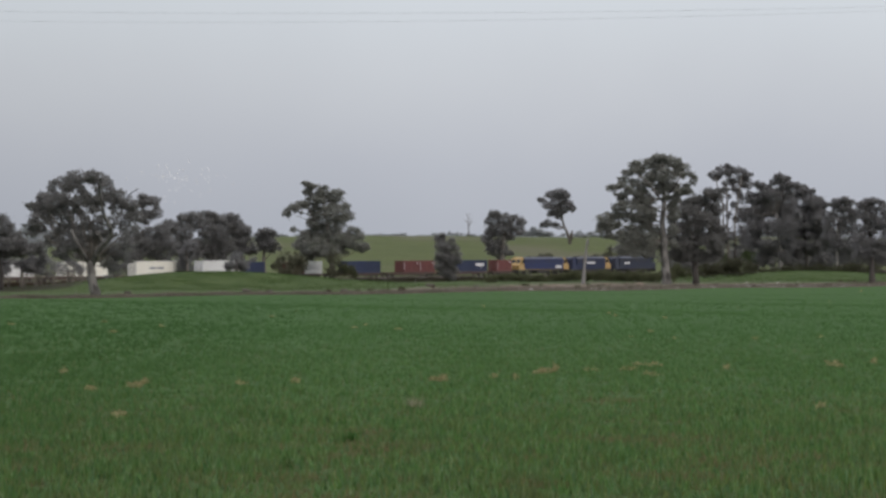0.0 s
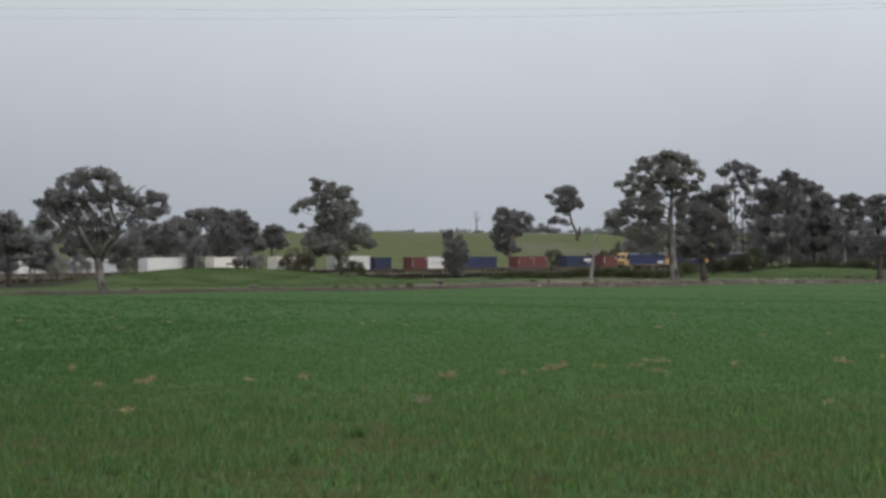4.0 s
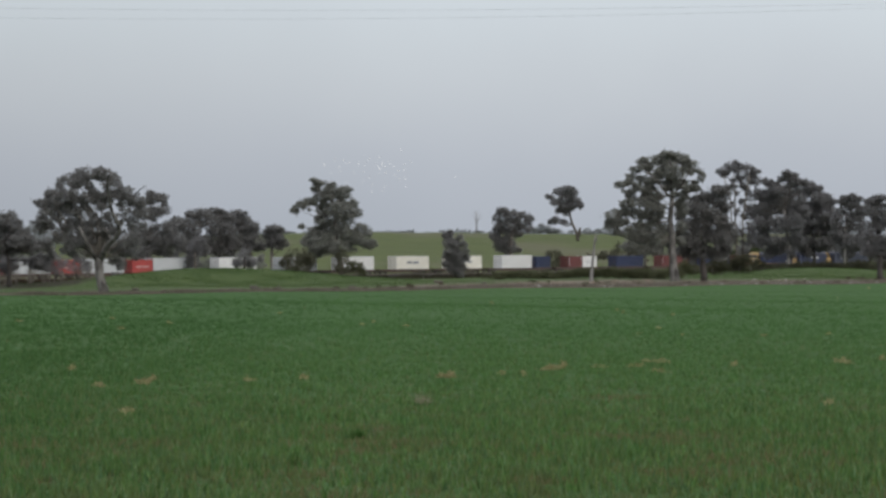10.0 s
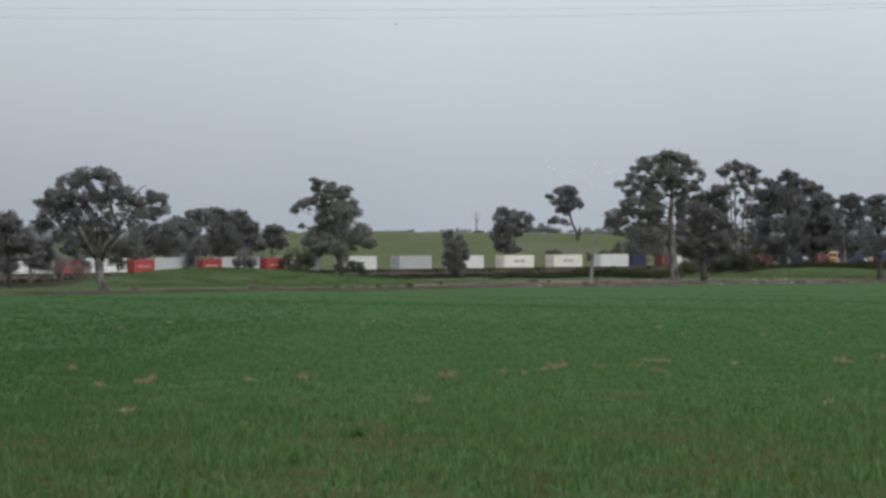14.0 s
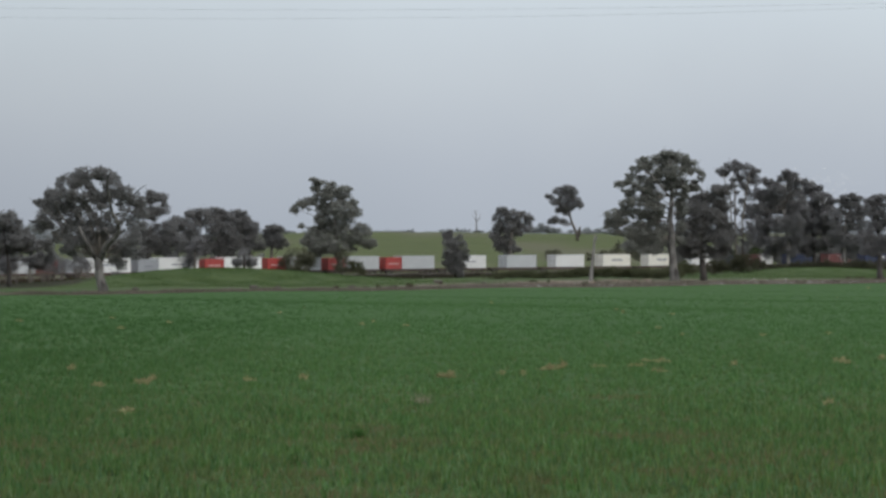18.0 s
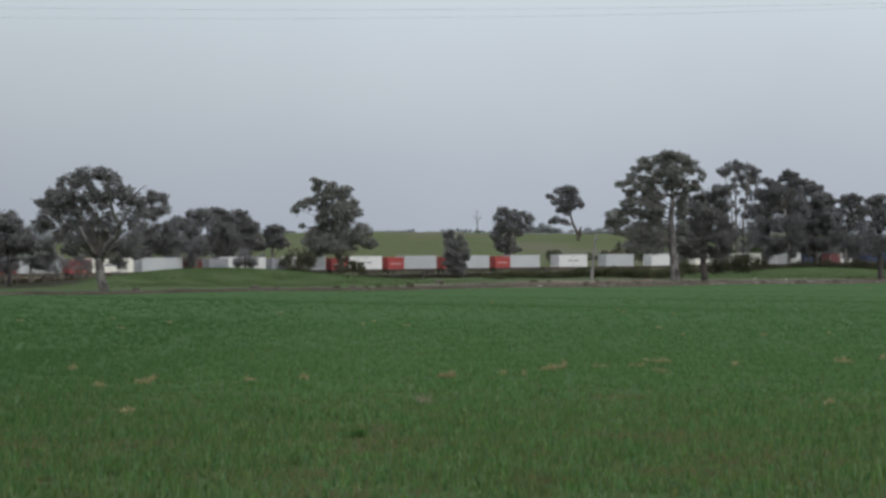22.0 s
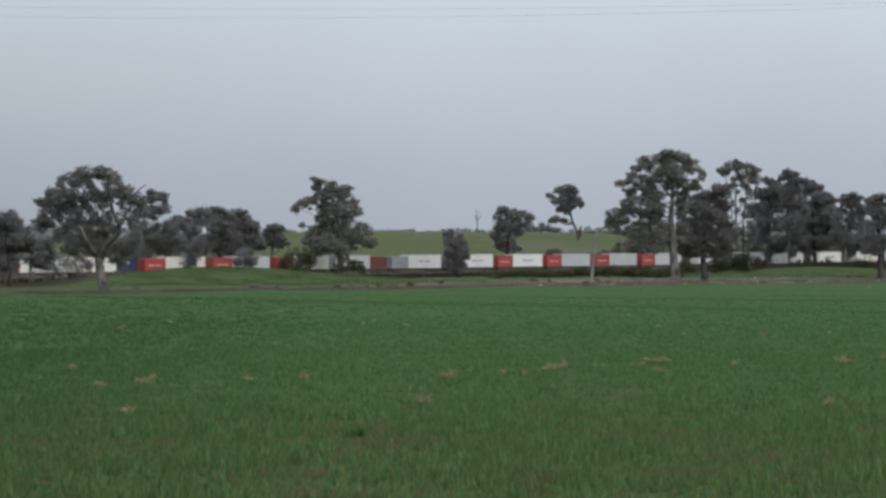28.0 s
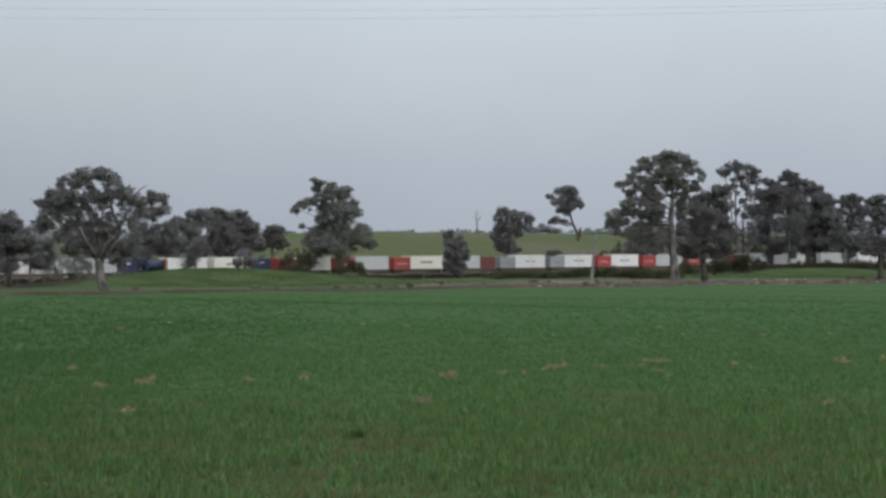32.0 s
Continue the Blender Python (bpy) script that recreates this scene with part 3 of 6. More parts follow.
def make_tank():
    """A blue tank in a frame with one orange end, twenty feet long."""
    e = new("tank_container")
    h, w, z = 3.03, 1.219, 2.59
    bm = bmesh.new()
    bmesh.ops.create_cone(bm, cap_ends=True, segments=24, radius1=1.12, radius2=1.12, depth=5.3, matrix=Matrix.Translation((0, 0, 1.33)) @ Matrix.Rotation(radians(90), 4, "Y"))
    bmesh.ops.bevel(bm, geom=[ed for ed in bm.edges if abs(abs(ed.verts[0].co.x) - 2.65) < 0.01 and abs(ed.verts[0].co.x - ed.verts[1].co.x) < 0.01], offset=0.3, segments=3, affect="EDGES")
    part("tank", bm, paint_blue, e, smooth=True)
    for sx in (-1, 1):
        bm = bmesh.new()
        box(bm, sx * h - 0.08, sx * h + 0.08, -w, -w + 0.35, 0, z)
        box(bm, sx * h - 0.08, sx * h + 0.08, w - 0.35, w, 0, z)
        box(bm, sx * h - 0.08, sx * h + 0.08, -w + 0.35, w - 0.35, 0, 0.5)
        box(bm, sx * h - 0.08, sx * h + 0.08, -w + 0.35, w - 0.35, z - 0.5, z)
        box(bm, sx * (h - 0.19) - 0.11, sx * (h - 0.19) + 0.11, -w, -w + 0.1, 0, z)
        box(bm, sx * (h - 0.19) - 0.11, sx * (h - 0.19) + 0.11, w - 0.1, w, 0, z)
        part("end_frame", bm, paint_orange if sx > 0 else paint_blue, e, "orange end frame" if sx > 0 else "")
    part("side_rail", boxes((-h + 0.30, h - 0.30, -w, -w + 0.12, 0, 0.2), (-h + 0.30, h - 0.30, w - 0.12, w, 0, 0.2), (-h + 0.30, h - 0.30, -w, -w + 0.1, z - 0.15, z), (-h + 0.30, h - 0.30, w - 0.1, w, z - 0.15, z)), paint_blue, e)
    bm = bmesh.new()
    disc(bm, 0, 0, 2.5, 0.28, 0.2, 14, "Z")
    part("manhole", bm, iron_dark, e)
    tagged(e, "navy tank container with one orange end frame", "container", "freight containers")
    return e


CAB = 2.5        # length of a locomotive's cab


def make_loco(length, body, front, rear, label, cabs=(True, True), stripe=True, emblem=(-3.4, -0.9, 1.6, 2.2)):
    """A full-width diesel locomotive; front at +x, its origin at its middle on the rails."""
    e = new("locomotive")
    h, w = length / 2, 1.45
    a, b = -h + CAB, h - CAB
    part("hood", boxes((a, b, -w, w, 1.25, 3.85), bevel=0.02), body, e)
    # sloped roof edge
    bm = bmesh.new()
    for sy in (-1, 1):
        q = [bm.verts.new(v) for v in ((a, sy * w, 3.852), (b, sy * w, 3.852), (b, sy * 0.85, 4.2), (a, sy * 0.85, 4.2))]
        bm.faces.new(q if sy < 0 else q[::-1])
    q = [bm.verts.new(v) for v in ((a, -0.85, 4.2), (b, -0.85, 4.2), (b, 0.85, 4.2), (a, 0.85, 4.2))]
    bm.faces.new(q)
    part("roof", bm, loco_navy, e, "sooty dark roof")
    part("underframe", boxes((-h + 0.2, h - 0.2, -1.42, 1.42, 1.02, 1.24), bevel=0.02), iron_dark, e)
    part("fuel_tank", boxes((-2.6, 2.6, -1.3, 1.3, 0.35, 1.0), bevel=0.12), iron_dark, e)
    for fx in (-4.5, -1.8, 1.4):
        part("roof_fan", boxes((fx, fx + 1.8, -0.7, 0.7, 4.2, 4.36), bevel=0.06), iron_dark, e)
    x = a + 0.4
    while x < b - 1.2:
        for sy in (-1, 1):
            bm = bmesh.new()
            for i in range(6):
                box(bm, x, x + 0.9, sy * (w + 0.014) - 0.012, sy * (w + 0.014) + 0.012, 2.95 + i * 0.12, 3.0 + i * 0.12)
            part("louvre", bm, iron_dark, e)
        x += 1.6
    if stripe:
        part("side_stripe", boxes((a, b, -w - 0.02, -w - 0.004, 1.27, 1.36), (a, b, w + 0.004, w + 0.02, 1.27, 1.36)), loco_yellow, e, "yellow sill stripe")
    e0, e1, e2, e3 = emblem
    part("emblem", boxes((b + e0, b + e1, -w - 0.02, -w - 0.004, e2, e3), (b + e0, b + e1, w + 0.004, w + 0.02, e2, e3)), mark_white, e, "white emblem shape")
    for sx, cab, mat in ((1, cabs[0], front), (-1, cabs[1], rear)):
        bm = bmesh.new()
        if cab:
            pr = [(CAB, 1.25), (0.25, 1.25), (0.1, 2.3), (0.75, 2.75), (1.25, 3.75), (1.7, 4.1), (CAB, 4.2)]
        else:
            pr = [(CAB, 1.25), (0.6, 1.25), (0.6, 3.7), (0.9, 4.0), (CAB, 4.1)]
        loops = []
        for sy in (-1, 1):
            loops.append([bm.verts.new((sx * (h - d), sy * (w if z < 3.8 else 1.05), z)) for d, z in pr])
        for i in range(len(pr)):
            j = (i + 1) % len(pr)
            bm.faces.new((loops[0][i], loops[0][j], loops[1][j], loops[1][i]))
        bm.faces.new(loops[0][::-1])
        bm.faces.new(loops[1])
        bmesh.ops.recalc_face_normals(bm, faces=bm.faces)
        c = part("cab" if cab else "hood_end", bm, mat, e)
        if cab:
            for sy in (-1, 1):
                part("cab_window", boxes((min(sx * (h - 2.3), sx * (h - 1.35)), max(sx * (h - 2.3), sx * (h - 1.35)), sy * (w + 0.008) - 0.01, sy * (w + 0.008) + 0.01, 2.75, 3.45)), glass_dark, c)
                bm = bmesh.new()
                q = [bm.verts.new((sx * (h - d + 0.02), y, z)) for d, z, y in ((0.8, 2.83, sy * 0.15), (0.8, 2.83, sy * 1.2), (1.2, 3.65, sy * 1.1), (1.2, 3.65, sy * 0.15))]
                bm.faces.new(q)
                part("windscreen", bm, glass_dark, c)
                bm = bmesh.new()
                disc(bm, sx * (h - 0.16), sy * 0.55, 1.9, 0.12, 0.1, 12, "X")
                part("headlight", bm, mark_white, c)
        part("buffer_beam", boxes((sx * (h - 0.1) - 0.12, sx * (h - 0.1) + 0.12, -1.4, 1.4, 0.5, 1.24), bevel=0.02), iron_dark, e)
        part("coupler", boxes((sx * (h + 0.2) - 0.25, sx * (h + 0.2) + 0.25, -0.12, 0.12, 0.68, 0.94), bevel=0.03), iron_dark, e)
        wheel_bogie(e, sx * (h - 4.0), 0.52, 1.7)
    tagged(e, label, "locomotive", "locomotives")
    return e


# ---- the train, from front to rear ----
MOVING.append((make_loco(19.2, loco_navy, loco_navy, loco_navy, "dark navy diesel locomotive at the head of the train", (True, False), False, (-12.0, -9.5, 2.4, 2.8)), 84.0, 0))
MOVING.append((make_loco(17.6, loco_mid, loco_yellow, loco_mid, "dark blue diesel locomotive with one yellow cab", (True, False), False, (-8.2, -4.6, 2.5, 3.0)), 64.2, 0))
MOVING.append((make_loco(21.4, loco_blue, loco_yellow, loco_yellow, "blue diesel locomotive with yellow cabs at both ends", (True, True)), 43.9, 0))

L20, L40, TALL, LOW = 6.058, 12.192, 2.896, 2.591
NAME_BARS = [(-0.36, -0.03, 0.44, 0.59), (0.03, 0.36, 0.44, 0.59)]
SMALL_BARS = [(-0.36, -0.04, 0.45, 0.56), (0.02, 0.34, 0.45, 0.56), (-0.08, 0.1, 0.82, 0.87), (-0.07, 0.09, 0.18, 0.22)]
RED_BARS = [(-0.66, -0.06, 0.40, 0.50), (0.02, 0.62, 0.40, 0.50)]
LOGO_BARS = [(-0.5, 0.6, 0.5, 0.72), (0.0, 0.3, 0.34, 0.42)]
KINDS = {
    "white": (L40, TALL, paint_white, "long plain white freight container on a wagon", None, ()),
    "white_named": (L40, TALL, paint_white, "long white freight container with dark lettering", mark_dark, SMALL_BARS),
    "cream_named": (L40, TALL, paint_cream, "long cream freight container with dark lettering", mark_dark, NAME_BARS),
    "silver": (L40, TALL, paint_silver, "long pale grey freight container on a wagon", None, ()),
    "red": (L20, LOW, paint_red, "short bright red freight container with pale lettering", mark_pink, RED_BARS),
    "maroon": (L20, LOW, paint_maroon, "short brownish-red freight container with small pale marks", mark_white, [(0.62, 0.86, 0.74, 0.82), (-0.9, -0.86, 0.2, 0.85)]),
    "maroon_plain": (L20, LOW, paint_maroon, "short plain dark red freight container on a wagon", None, ()),
    "blue": (L20, LOW, paint_blue, "short navy blue freight container on a wagon", None, ()),
    "blue_mark": (L20, LOW, paint_blue, "short navy freight container with one white mark", mark_white, [(-0.1, 0.25, 0.62, 0.74)]),
    "blue_logo": (L20, LOW, loco_mid, "short navy freight container with large white lettering", mark_white, LOGO_BARS),
    "white_short": (L20, LOW, paint_white, "short white freight container with faint lettering", mark_dark, [(-0.6, 0.6, 0.5, 0.53), (-0.6, 0.6, 0.36, 0.39)]),
    "grey": (L20, LOW, paint_grey, "short grey freight container with faint lettering", mark_dark, [(-0.4, 0.4, 0.4, 0.5)]),
}
# each wagon: front edge of its load, length, then the load from front to rear (None: an empty slot of twenty feet)
TRAIN = [
    (30.6, 8.6, ("maroon",)),
    (20.6, 19.4, ("blue_logo", "blue")), (0.2, 19.4, ("maroon", "maroon")), (-20.6, 19.4, ("blue", "blue")),
    (-41.6, 18.6, ("white_short", "maroon")), (-61.5, 26.6, ("blue", None, "white")),
    (-89.8, 19.4, ("cream_named",)), (-110.4, 19.4, ("cream_named",)), (-130.9, 19.4, ("white",)),
    (-151.3, 19.4, ("silver",)), (-171.9, 19.4, ("white_named",)),
    (-192.2, 19.4, ("silver", "red")), (-212.9, 19.4, ("silver", "red")), (-233.7, 19.4, ("silver", "red")),
    (-254.1, 19.4, ("white_named", "red")), (-274.4, 19.4, ("white_named", "grey")), (-295.0, 19.4, ("white_named", "grey")),
    (-315.5, 19.4, ("maroon_plain", "silver")), (-336.3, 19.4, ("cream_named", "red")), (-356.7, 19.4, ("silver", "red")),
    (-377.6, 19.4, ("cream_named", "red")), (-398.3, 19.4, ("blue_mark", "cream_named")), (-419.0, 19.4, ("white_named", "tank")),
    (-440.0, 19.4, ("blue_mark", "silver")), (-460.6, 19.4, ("white", "white_short")), (-481.2, 19.4, ("white", "white_short")),
    (-501.8, 19.4, ("silver", "red")),
]
WAGONS, BOXES = {}, {}
for front, length, load in TRAIN:
    if length not in WAGONS:
        WAGONS[length] = wagon = make_wagon(length)
    else:
        wagon = copy_thing(WAGONS[length], Matrix())
    MOVING.append((wagon, front + 0.55 - length / 2, 0))
    at = front
    for kind in load:
        if kind is None:
            at -= 1.7
            continue
        if kind not in BOXES:
            BOXES[kind] = thing = make_tank() if kind == "tank" else make_container(*KINDS[kind])
        else:
            thing = copy_thing(BOXES[kind], Matrix())
        long = L20 if kind == "tank" else KINDS[kind][0]
        MOVING.append((thing, at - long / 2, DECK))
        at -= long + 0.09


# ---- foliage ----
def leaf_cloud(lobes, rng, dens, size, flat=0.75):
    """Small leaves in tight tufts over ellipsoids (x, y, z, rx, ry, rz), with looser leaves inside. Returns vertices and faces."""
    centres, radii, inner = [], [], []
    for x, y, z, rx, ry, rz in lobes:
        tuft = np.clip(0.19 * min(rx, rz) + 0.15, 0.18, 0.5)
        area = 4.2 * (rx * rz + rx * ry + ry * rz)
        n = max(4, int(dens * 0.15 * area / tuft ** 2))
        v = rng.normal(size=(n, 3))
        v /= np.linalg.norm(v, axis=1)[:, None]
        # most tufts near the skin of the mass, fewer inside and below
        r = 1 - 0.5 * rng.uniform(0, 1, n) ** 1.8
        keep = (v[:, 2] > -0.55) | (rng.uniform(size=n) < 0.7)
        box_r = np.array((rx, ry, rz))
        centres.append((np.array((x, y, z)) + v * r[:, None] * box_r)[keep])
        radii.append((tuft * rng.uniform(0.5, 1.4, n))[keep])
        k = int(dens * 0.4 * area / size ** 2)
        v = rng.normal(size=(k, 3))
        v *= (rng.uniform(size=k) ** 0.4 / np.linalg.norm(v, axis=1))[:, None]
        inner.append(np.array((x, y, z)) + 0.86 * v * box_r)
    c, s = np.concatenate(centres), np.concatenate(radii)
    count = np.maximum(6, (14 * (s / size) ** 2).astype(int))
    which = np.repeat(np.arange(len(c)), count)
    n = len(which)
    v = rng.normal(size=(n, 3))
    v /= np.linalg.norm(v, axis=1)[:, None]
    ball = v * (rng.uniform(0.12, 1, n) ** 0.42)[:, None]
    pts = c[which] + ball * s[which][:, None] * np.array((1, 1, flat))
    # a few loose sprigs hang out of the tufts
    loose = rng.uniform(size=n) < 0.14
    pts[loose] += rng.normal(size=(int(loose.sum()), 3)) * 0.7 * s[which][loose][:, None]
    inside = np.concatenate(inner)
    pts = np.concatenate([pts, inside])
    ball = np.concatenate([ball, np.zeros_like(inside)])
    n = len(pts)
    out = 0.35 * ball + 0.85 * rng.normal(size=(n, 3)) + np.array((0, 0, 0.1))
    out /= np.linalg.norm(out, axis=1)[:, None]
    a = np.cross(out, rng.normal(size=(n, 3)))
    a /= np.linalg.norm(a, axis=1)[:, None]
    b = np.cross(out, a)
    ln = size * rng.uniform(0.55, 1.2, n)[:, None]
    wd = ln * rng.uniform(0.42, 0.65, n)[:, None]
    verts = np.stack([pts - a * ln * 0.5, pts + b * wd * 0.5, pts + a * ln * 0.5, pts - b * wd * 0.5], 1).reshape(-1, 3)
    return verts, np.arange(4 * n).reshape(-1, 4)


def cloud_part(name, lobes, rng, dens, size, material, parent=None):
    v, f = leaf_cloud(lobes, rng, dens, size)
    ob = new(name, sheet_mesh(name, v, f, material, 4))
    ob.parent = parent
    return ob


def tree(name, label, x, y, lobes, trunk, limbs, bark, leaves, dens, size, seed, fill=4.0, back=0.0):
    """lobes: (across, up, half width, half height) of the crown's masses; trunk and limbs: (across, up, radius) from the foot."""
    rng = np.random.default_rng(seed)
    e = new(name)
    e.location = (x, y, ground_z(x, y) - 0.15)
    bm = bmesh.new()
    run = []
    for (a, b) in zip(trunk, trunk[1:]):
        for t in (0, 0.5):
            wob = 0.12 * a[2] if run else 0
            run.append((a[0] + (b[0] - a[0]) * t + rng.normal() * wob, rng.normal() * wob, a[1] + (b[1] - a[1]) * t, a[2] + (b[2] - a[2]) * t))
    run[0] = (run[0][0], 0, min(run[0][2], -0.3), run[0][3])
    run.append((trunk[-1][0], 0, trunk[-1][1], trunk[-1][2]))
    tube(bm, run, 10)
    part("trunk", bm, bark, e, smooth=True)
    full = []
    for lx, lz, rx, rz in lobes:
        full.append((lx, rng.uniform(-0.8, 0.8) * rx + back * (rx + 0.5), lz, rx, rx * rng.uniform(0.75, 1.0), rz))
    masses = len(full)
    for l in limbs:
        bm = bmesh.new()
        y0, bend = 0.0, rng.uniform(-1.15, -0.9) if len(l) > 3 else rng.uniform(-0.6, -0.3)
        tube(bm, [(px, y0 + bend * i, pz, pr) for i, (px, pz, pr) in enumerate(l)], 7)
        part("limb", bm, bark, e, smooth=True)
    tops = [r for r in run if r[2] > 0.35 * trunk[-1][1]]
    for i, (lx, ly, lz, rx, ry, rz) in enumerate(full[:masses]):
        low = [r for r in tops if r[2] < lz - 0.3] or [tops[0]]
        s = low[-1]
        r0 = max(0.05, min(0.3 * s[3], 0.10))
        mid = (0.5 * (s[0] + lx) + rng.normal() * 0.3, 0.5 * (s[1] + ly) + rng.normal() * 0.3, 0.5 * (s[2] + lz) - 0.12 * abs(lx - s[0]), r0 * 0.7)
        bm = bmesh.new()
        tube(bm, [(s[0], s[1], s[2], r0), mid, (lx, ly, lz, r0 * 0.4), (lx + rng.normal() * 0.3 * rx, ly + rng.normal() * 0.3 * ry, lz + 0.6 * rz, r0 * 0.15)], 6)
        part("limb", bm, bark_grey if bark in (bark_pale, bark_mottled) else bark, e, smooth=True)
    # looser sprays round and between the masses
    for _ in range(int(fill * masses)):
        p = np.array(full[rng.integers(masses)])
        v = rng.normal(size=3)
        v *= rng.uniform(0.5, 1.45) / np.linalg.norm(v)
        v[2] = 0.75 * v[2] - 0.2
        q = p[:3] + v * (p[3:] + 0.3)
        if ((q[0] - p[0]) ** 2 + (q[2] - p[2]) ** 2 < 6) and any(((q - o[:3]) / (np.array(o[3:]) * 2.1 + 0.2)) @ ((q - o[:3]) / (np.array(o[3:]) * 2.1 + 0.2)) < 1 for o in full[:masses] if o[2] > p[2] or o is full[0]):
            r = rng.uniform(0.35, 0.85)
            full.append((*q, r * 1.25, r * 1.2, r * 0.8))
    cloud_part("crown", full, rng, dens, size, leaves, e)
    return tagged(e, label, "tree", "gum trees")


def shrub(label, x, y, lobes, leaves, dens, size, seed):
    rng = np.random.default_rng(seed)
    e = new("shrub")
    e.location = (x, y, ground_z(x, y))
    full = []
    for lx, lz, rx, rz in lobes:
        lz = max(lz, rz * 0.6)
        full.append((lx, rng.uniform(-0.4, 0.4) * rx, lz * 0.92, rx * 0.8, rx * 0.7, rz * 0.8))
        for _ in range(2):
            q = rng.uniform(0.28, 0.5)
            full.append((lx + rng.uniform(-0.75, 0.75) * rx, rng.uniform(-0.6, 0.6) * rx, lz + rng.uniform(-0.45, 0.7) * rz, rx * q, rx * q, rz * q))
    for lx, ly, lz, *_ in full[::3]:
        bm = bmesh.new()
        tube(bm, [(lx * 0.5, ly * 0.5, -0.2, 0.09), (lx * 0.8, ly * 0.8, lz * 0.5, 0.06), (lx, ly, lz, 0.03)], 6)
        part("stem", bm, bark_grey, e)
    cloud_part("leaves", full, rng, dens * 0.9, size, leaves, e)
    return tagged(e, label, "shrub", "shrubs")

# ---- trees and shrubs ----
tree("gum_tree", "spreading river red gum with forked pale trunk at the crop edge", -56.4, 556,
     [(-2.7, 19.7, 2.3, 1.2), (0.4, 19.5, 1.9, 1.1), (-5.9, 18.4, 1.9, 1.5), (-3.8, 18.4, 2.0, 1.2), (2.2, 18.2, 1.5, 1.2), (3.8, 16.5, 1.5, 1.5), (-7.6, 16.5, 1.5, 1.4), (-9.5, 14.9, 1.5, 1.1), (-9.3, 12.8, 1.5, 1.5), (-9.6, 11.1, 1.1, 0.8), (-8.0, 14.2, 1.6, 1.2), (-6.5, 12.3, 1.6, 1.2), (-5.2, 16.2, 1.5, 1.1), (5.5, 15.4, 1.5, 1.2), (6.4, 13.4, 1.4, 1.5), (4.4, 14.1, 1.6, 1.2), (3.1, 12.3, 1.1, 1.2), (5.5, 11.4, 1.9, 1.6), (5.3, 8.6, 1.9, 1.6), (4.4, 6.6, 1.6, 1.1), (2.1, 5.5, 0.9, 1.1), (0.6, 16.1, 1.1, 0.9), (-2.9, 15.6, 1.1, 0.9), (-4.8, 10.9, 2.0, 1.6), (-6.8, 9.5, 1.6, 1.5), (-4.3, 8.6, 1.9, 1.5), (-1.5, 10.8, 1.5, 1.4), (-0.9, 8.7, 1.1, 1.2), (-5.7, 7.1, 1.5, 0.7), (0.8, 11.9, 1.1, 1.2), (-0.1, 14.2, 0.9, 0.8), (-4.1, 13.6, 0.9, 0.9), (1.8, 16.5, 0.9, 0.9), (-10.6, 15.0, 0.7, 0.7), (-10.2, 12.1, 0.7, 0.7), (2.9, 7.2, 1.2, 1.2), (-2.0, 12.2, 1.3, 1.2), (-2.9, 10.8, 1.3, 1.3), (0.4, 9.0, 1.2, 1.2), (-1.9, 8.0, 1.0, 1.0), (-3.0, 14.0, 0.9, 0.8), (1.3, 10.4, 1.1, 1.0), (-3.0, 9.2, 1.4, 1.2), (-1.5, 16.7, 0.4, 0.4), (-0.8, 15.6, 0.4, 0.4), (-2.0, 17.5, 0.4, 0.4), (-5.5, 14.9, 0.5, 0.4), (-4.6, 15.4, 0.4, 0.4), (-8.3, 15.4, 0.5, 0.4)],
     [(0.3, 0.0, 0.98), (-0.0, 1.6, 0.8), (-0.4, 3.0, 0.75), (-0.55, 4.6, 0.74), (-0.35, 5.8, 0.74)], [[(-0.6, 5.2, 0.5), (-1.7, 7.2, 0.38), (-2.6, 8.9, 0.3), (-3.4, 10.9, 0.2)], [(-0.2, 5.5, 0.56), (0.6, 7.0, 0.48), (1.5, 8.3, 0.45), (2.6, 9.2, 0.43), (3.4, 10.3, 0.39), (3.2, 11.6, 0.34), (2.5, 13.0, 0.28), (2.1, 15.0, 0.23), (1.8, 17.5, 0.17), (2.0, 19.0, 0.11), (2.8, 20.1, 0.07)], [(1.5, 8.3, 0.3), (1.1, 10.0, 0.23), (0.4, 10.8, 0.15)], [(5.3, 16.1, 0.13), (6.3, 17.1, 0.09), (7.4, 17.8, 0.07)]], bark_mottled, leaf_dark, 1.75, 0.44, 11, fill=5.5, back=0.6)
tree("gum_tree", "dull green gum tree beside the railway", -79.3, 612,
     [(-0.4, 12.9, 1.1, 0.9), (0.9, 12.9, 1.1, 1.1), (-1.4, 11.5, 1.6, 1.6), (1.7, 11.0, 1.5, 1.2), (3.2, 9.8, 1.1, 0.9), (-0.4, 9.5, 2.3, 1.6), (2.2, 8.4, 2.0, 1.4), (4.2, 8.4, 1.4, 1.2), (-1.4, 7.4, 2.0, 1.4), (1.2, 6.7, 2.0, 0.9), (3.7, 6.7, 1.6, 0.9), (5.8, 7.7, 1.2, 1.1), (7.6, 8.1, 1.1, 0.9), (7.8, 7.1, 0.9, 0.7), (-2.8, 12.0, 1.6, 1.8), (-3.5, 9.0, 1.6, 2.0)],
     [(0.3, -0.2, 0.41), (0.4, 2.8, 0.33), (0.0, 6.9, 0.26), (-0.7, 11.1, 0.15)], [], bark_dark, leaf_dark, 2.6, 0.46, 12)
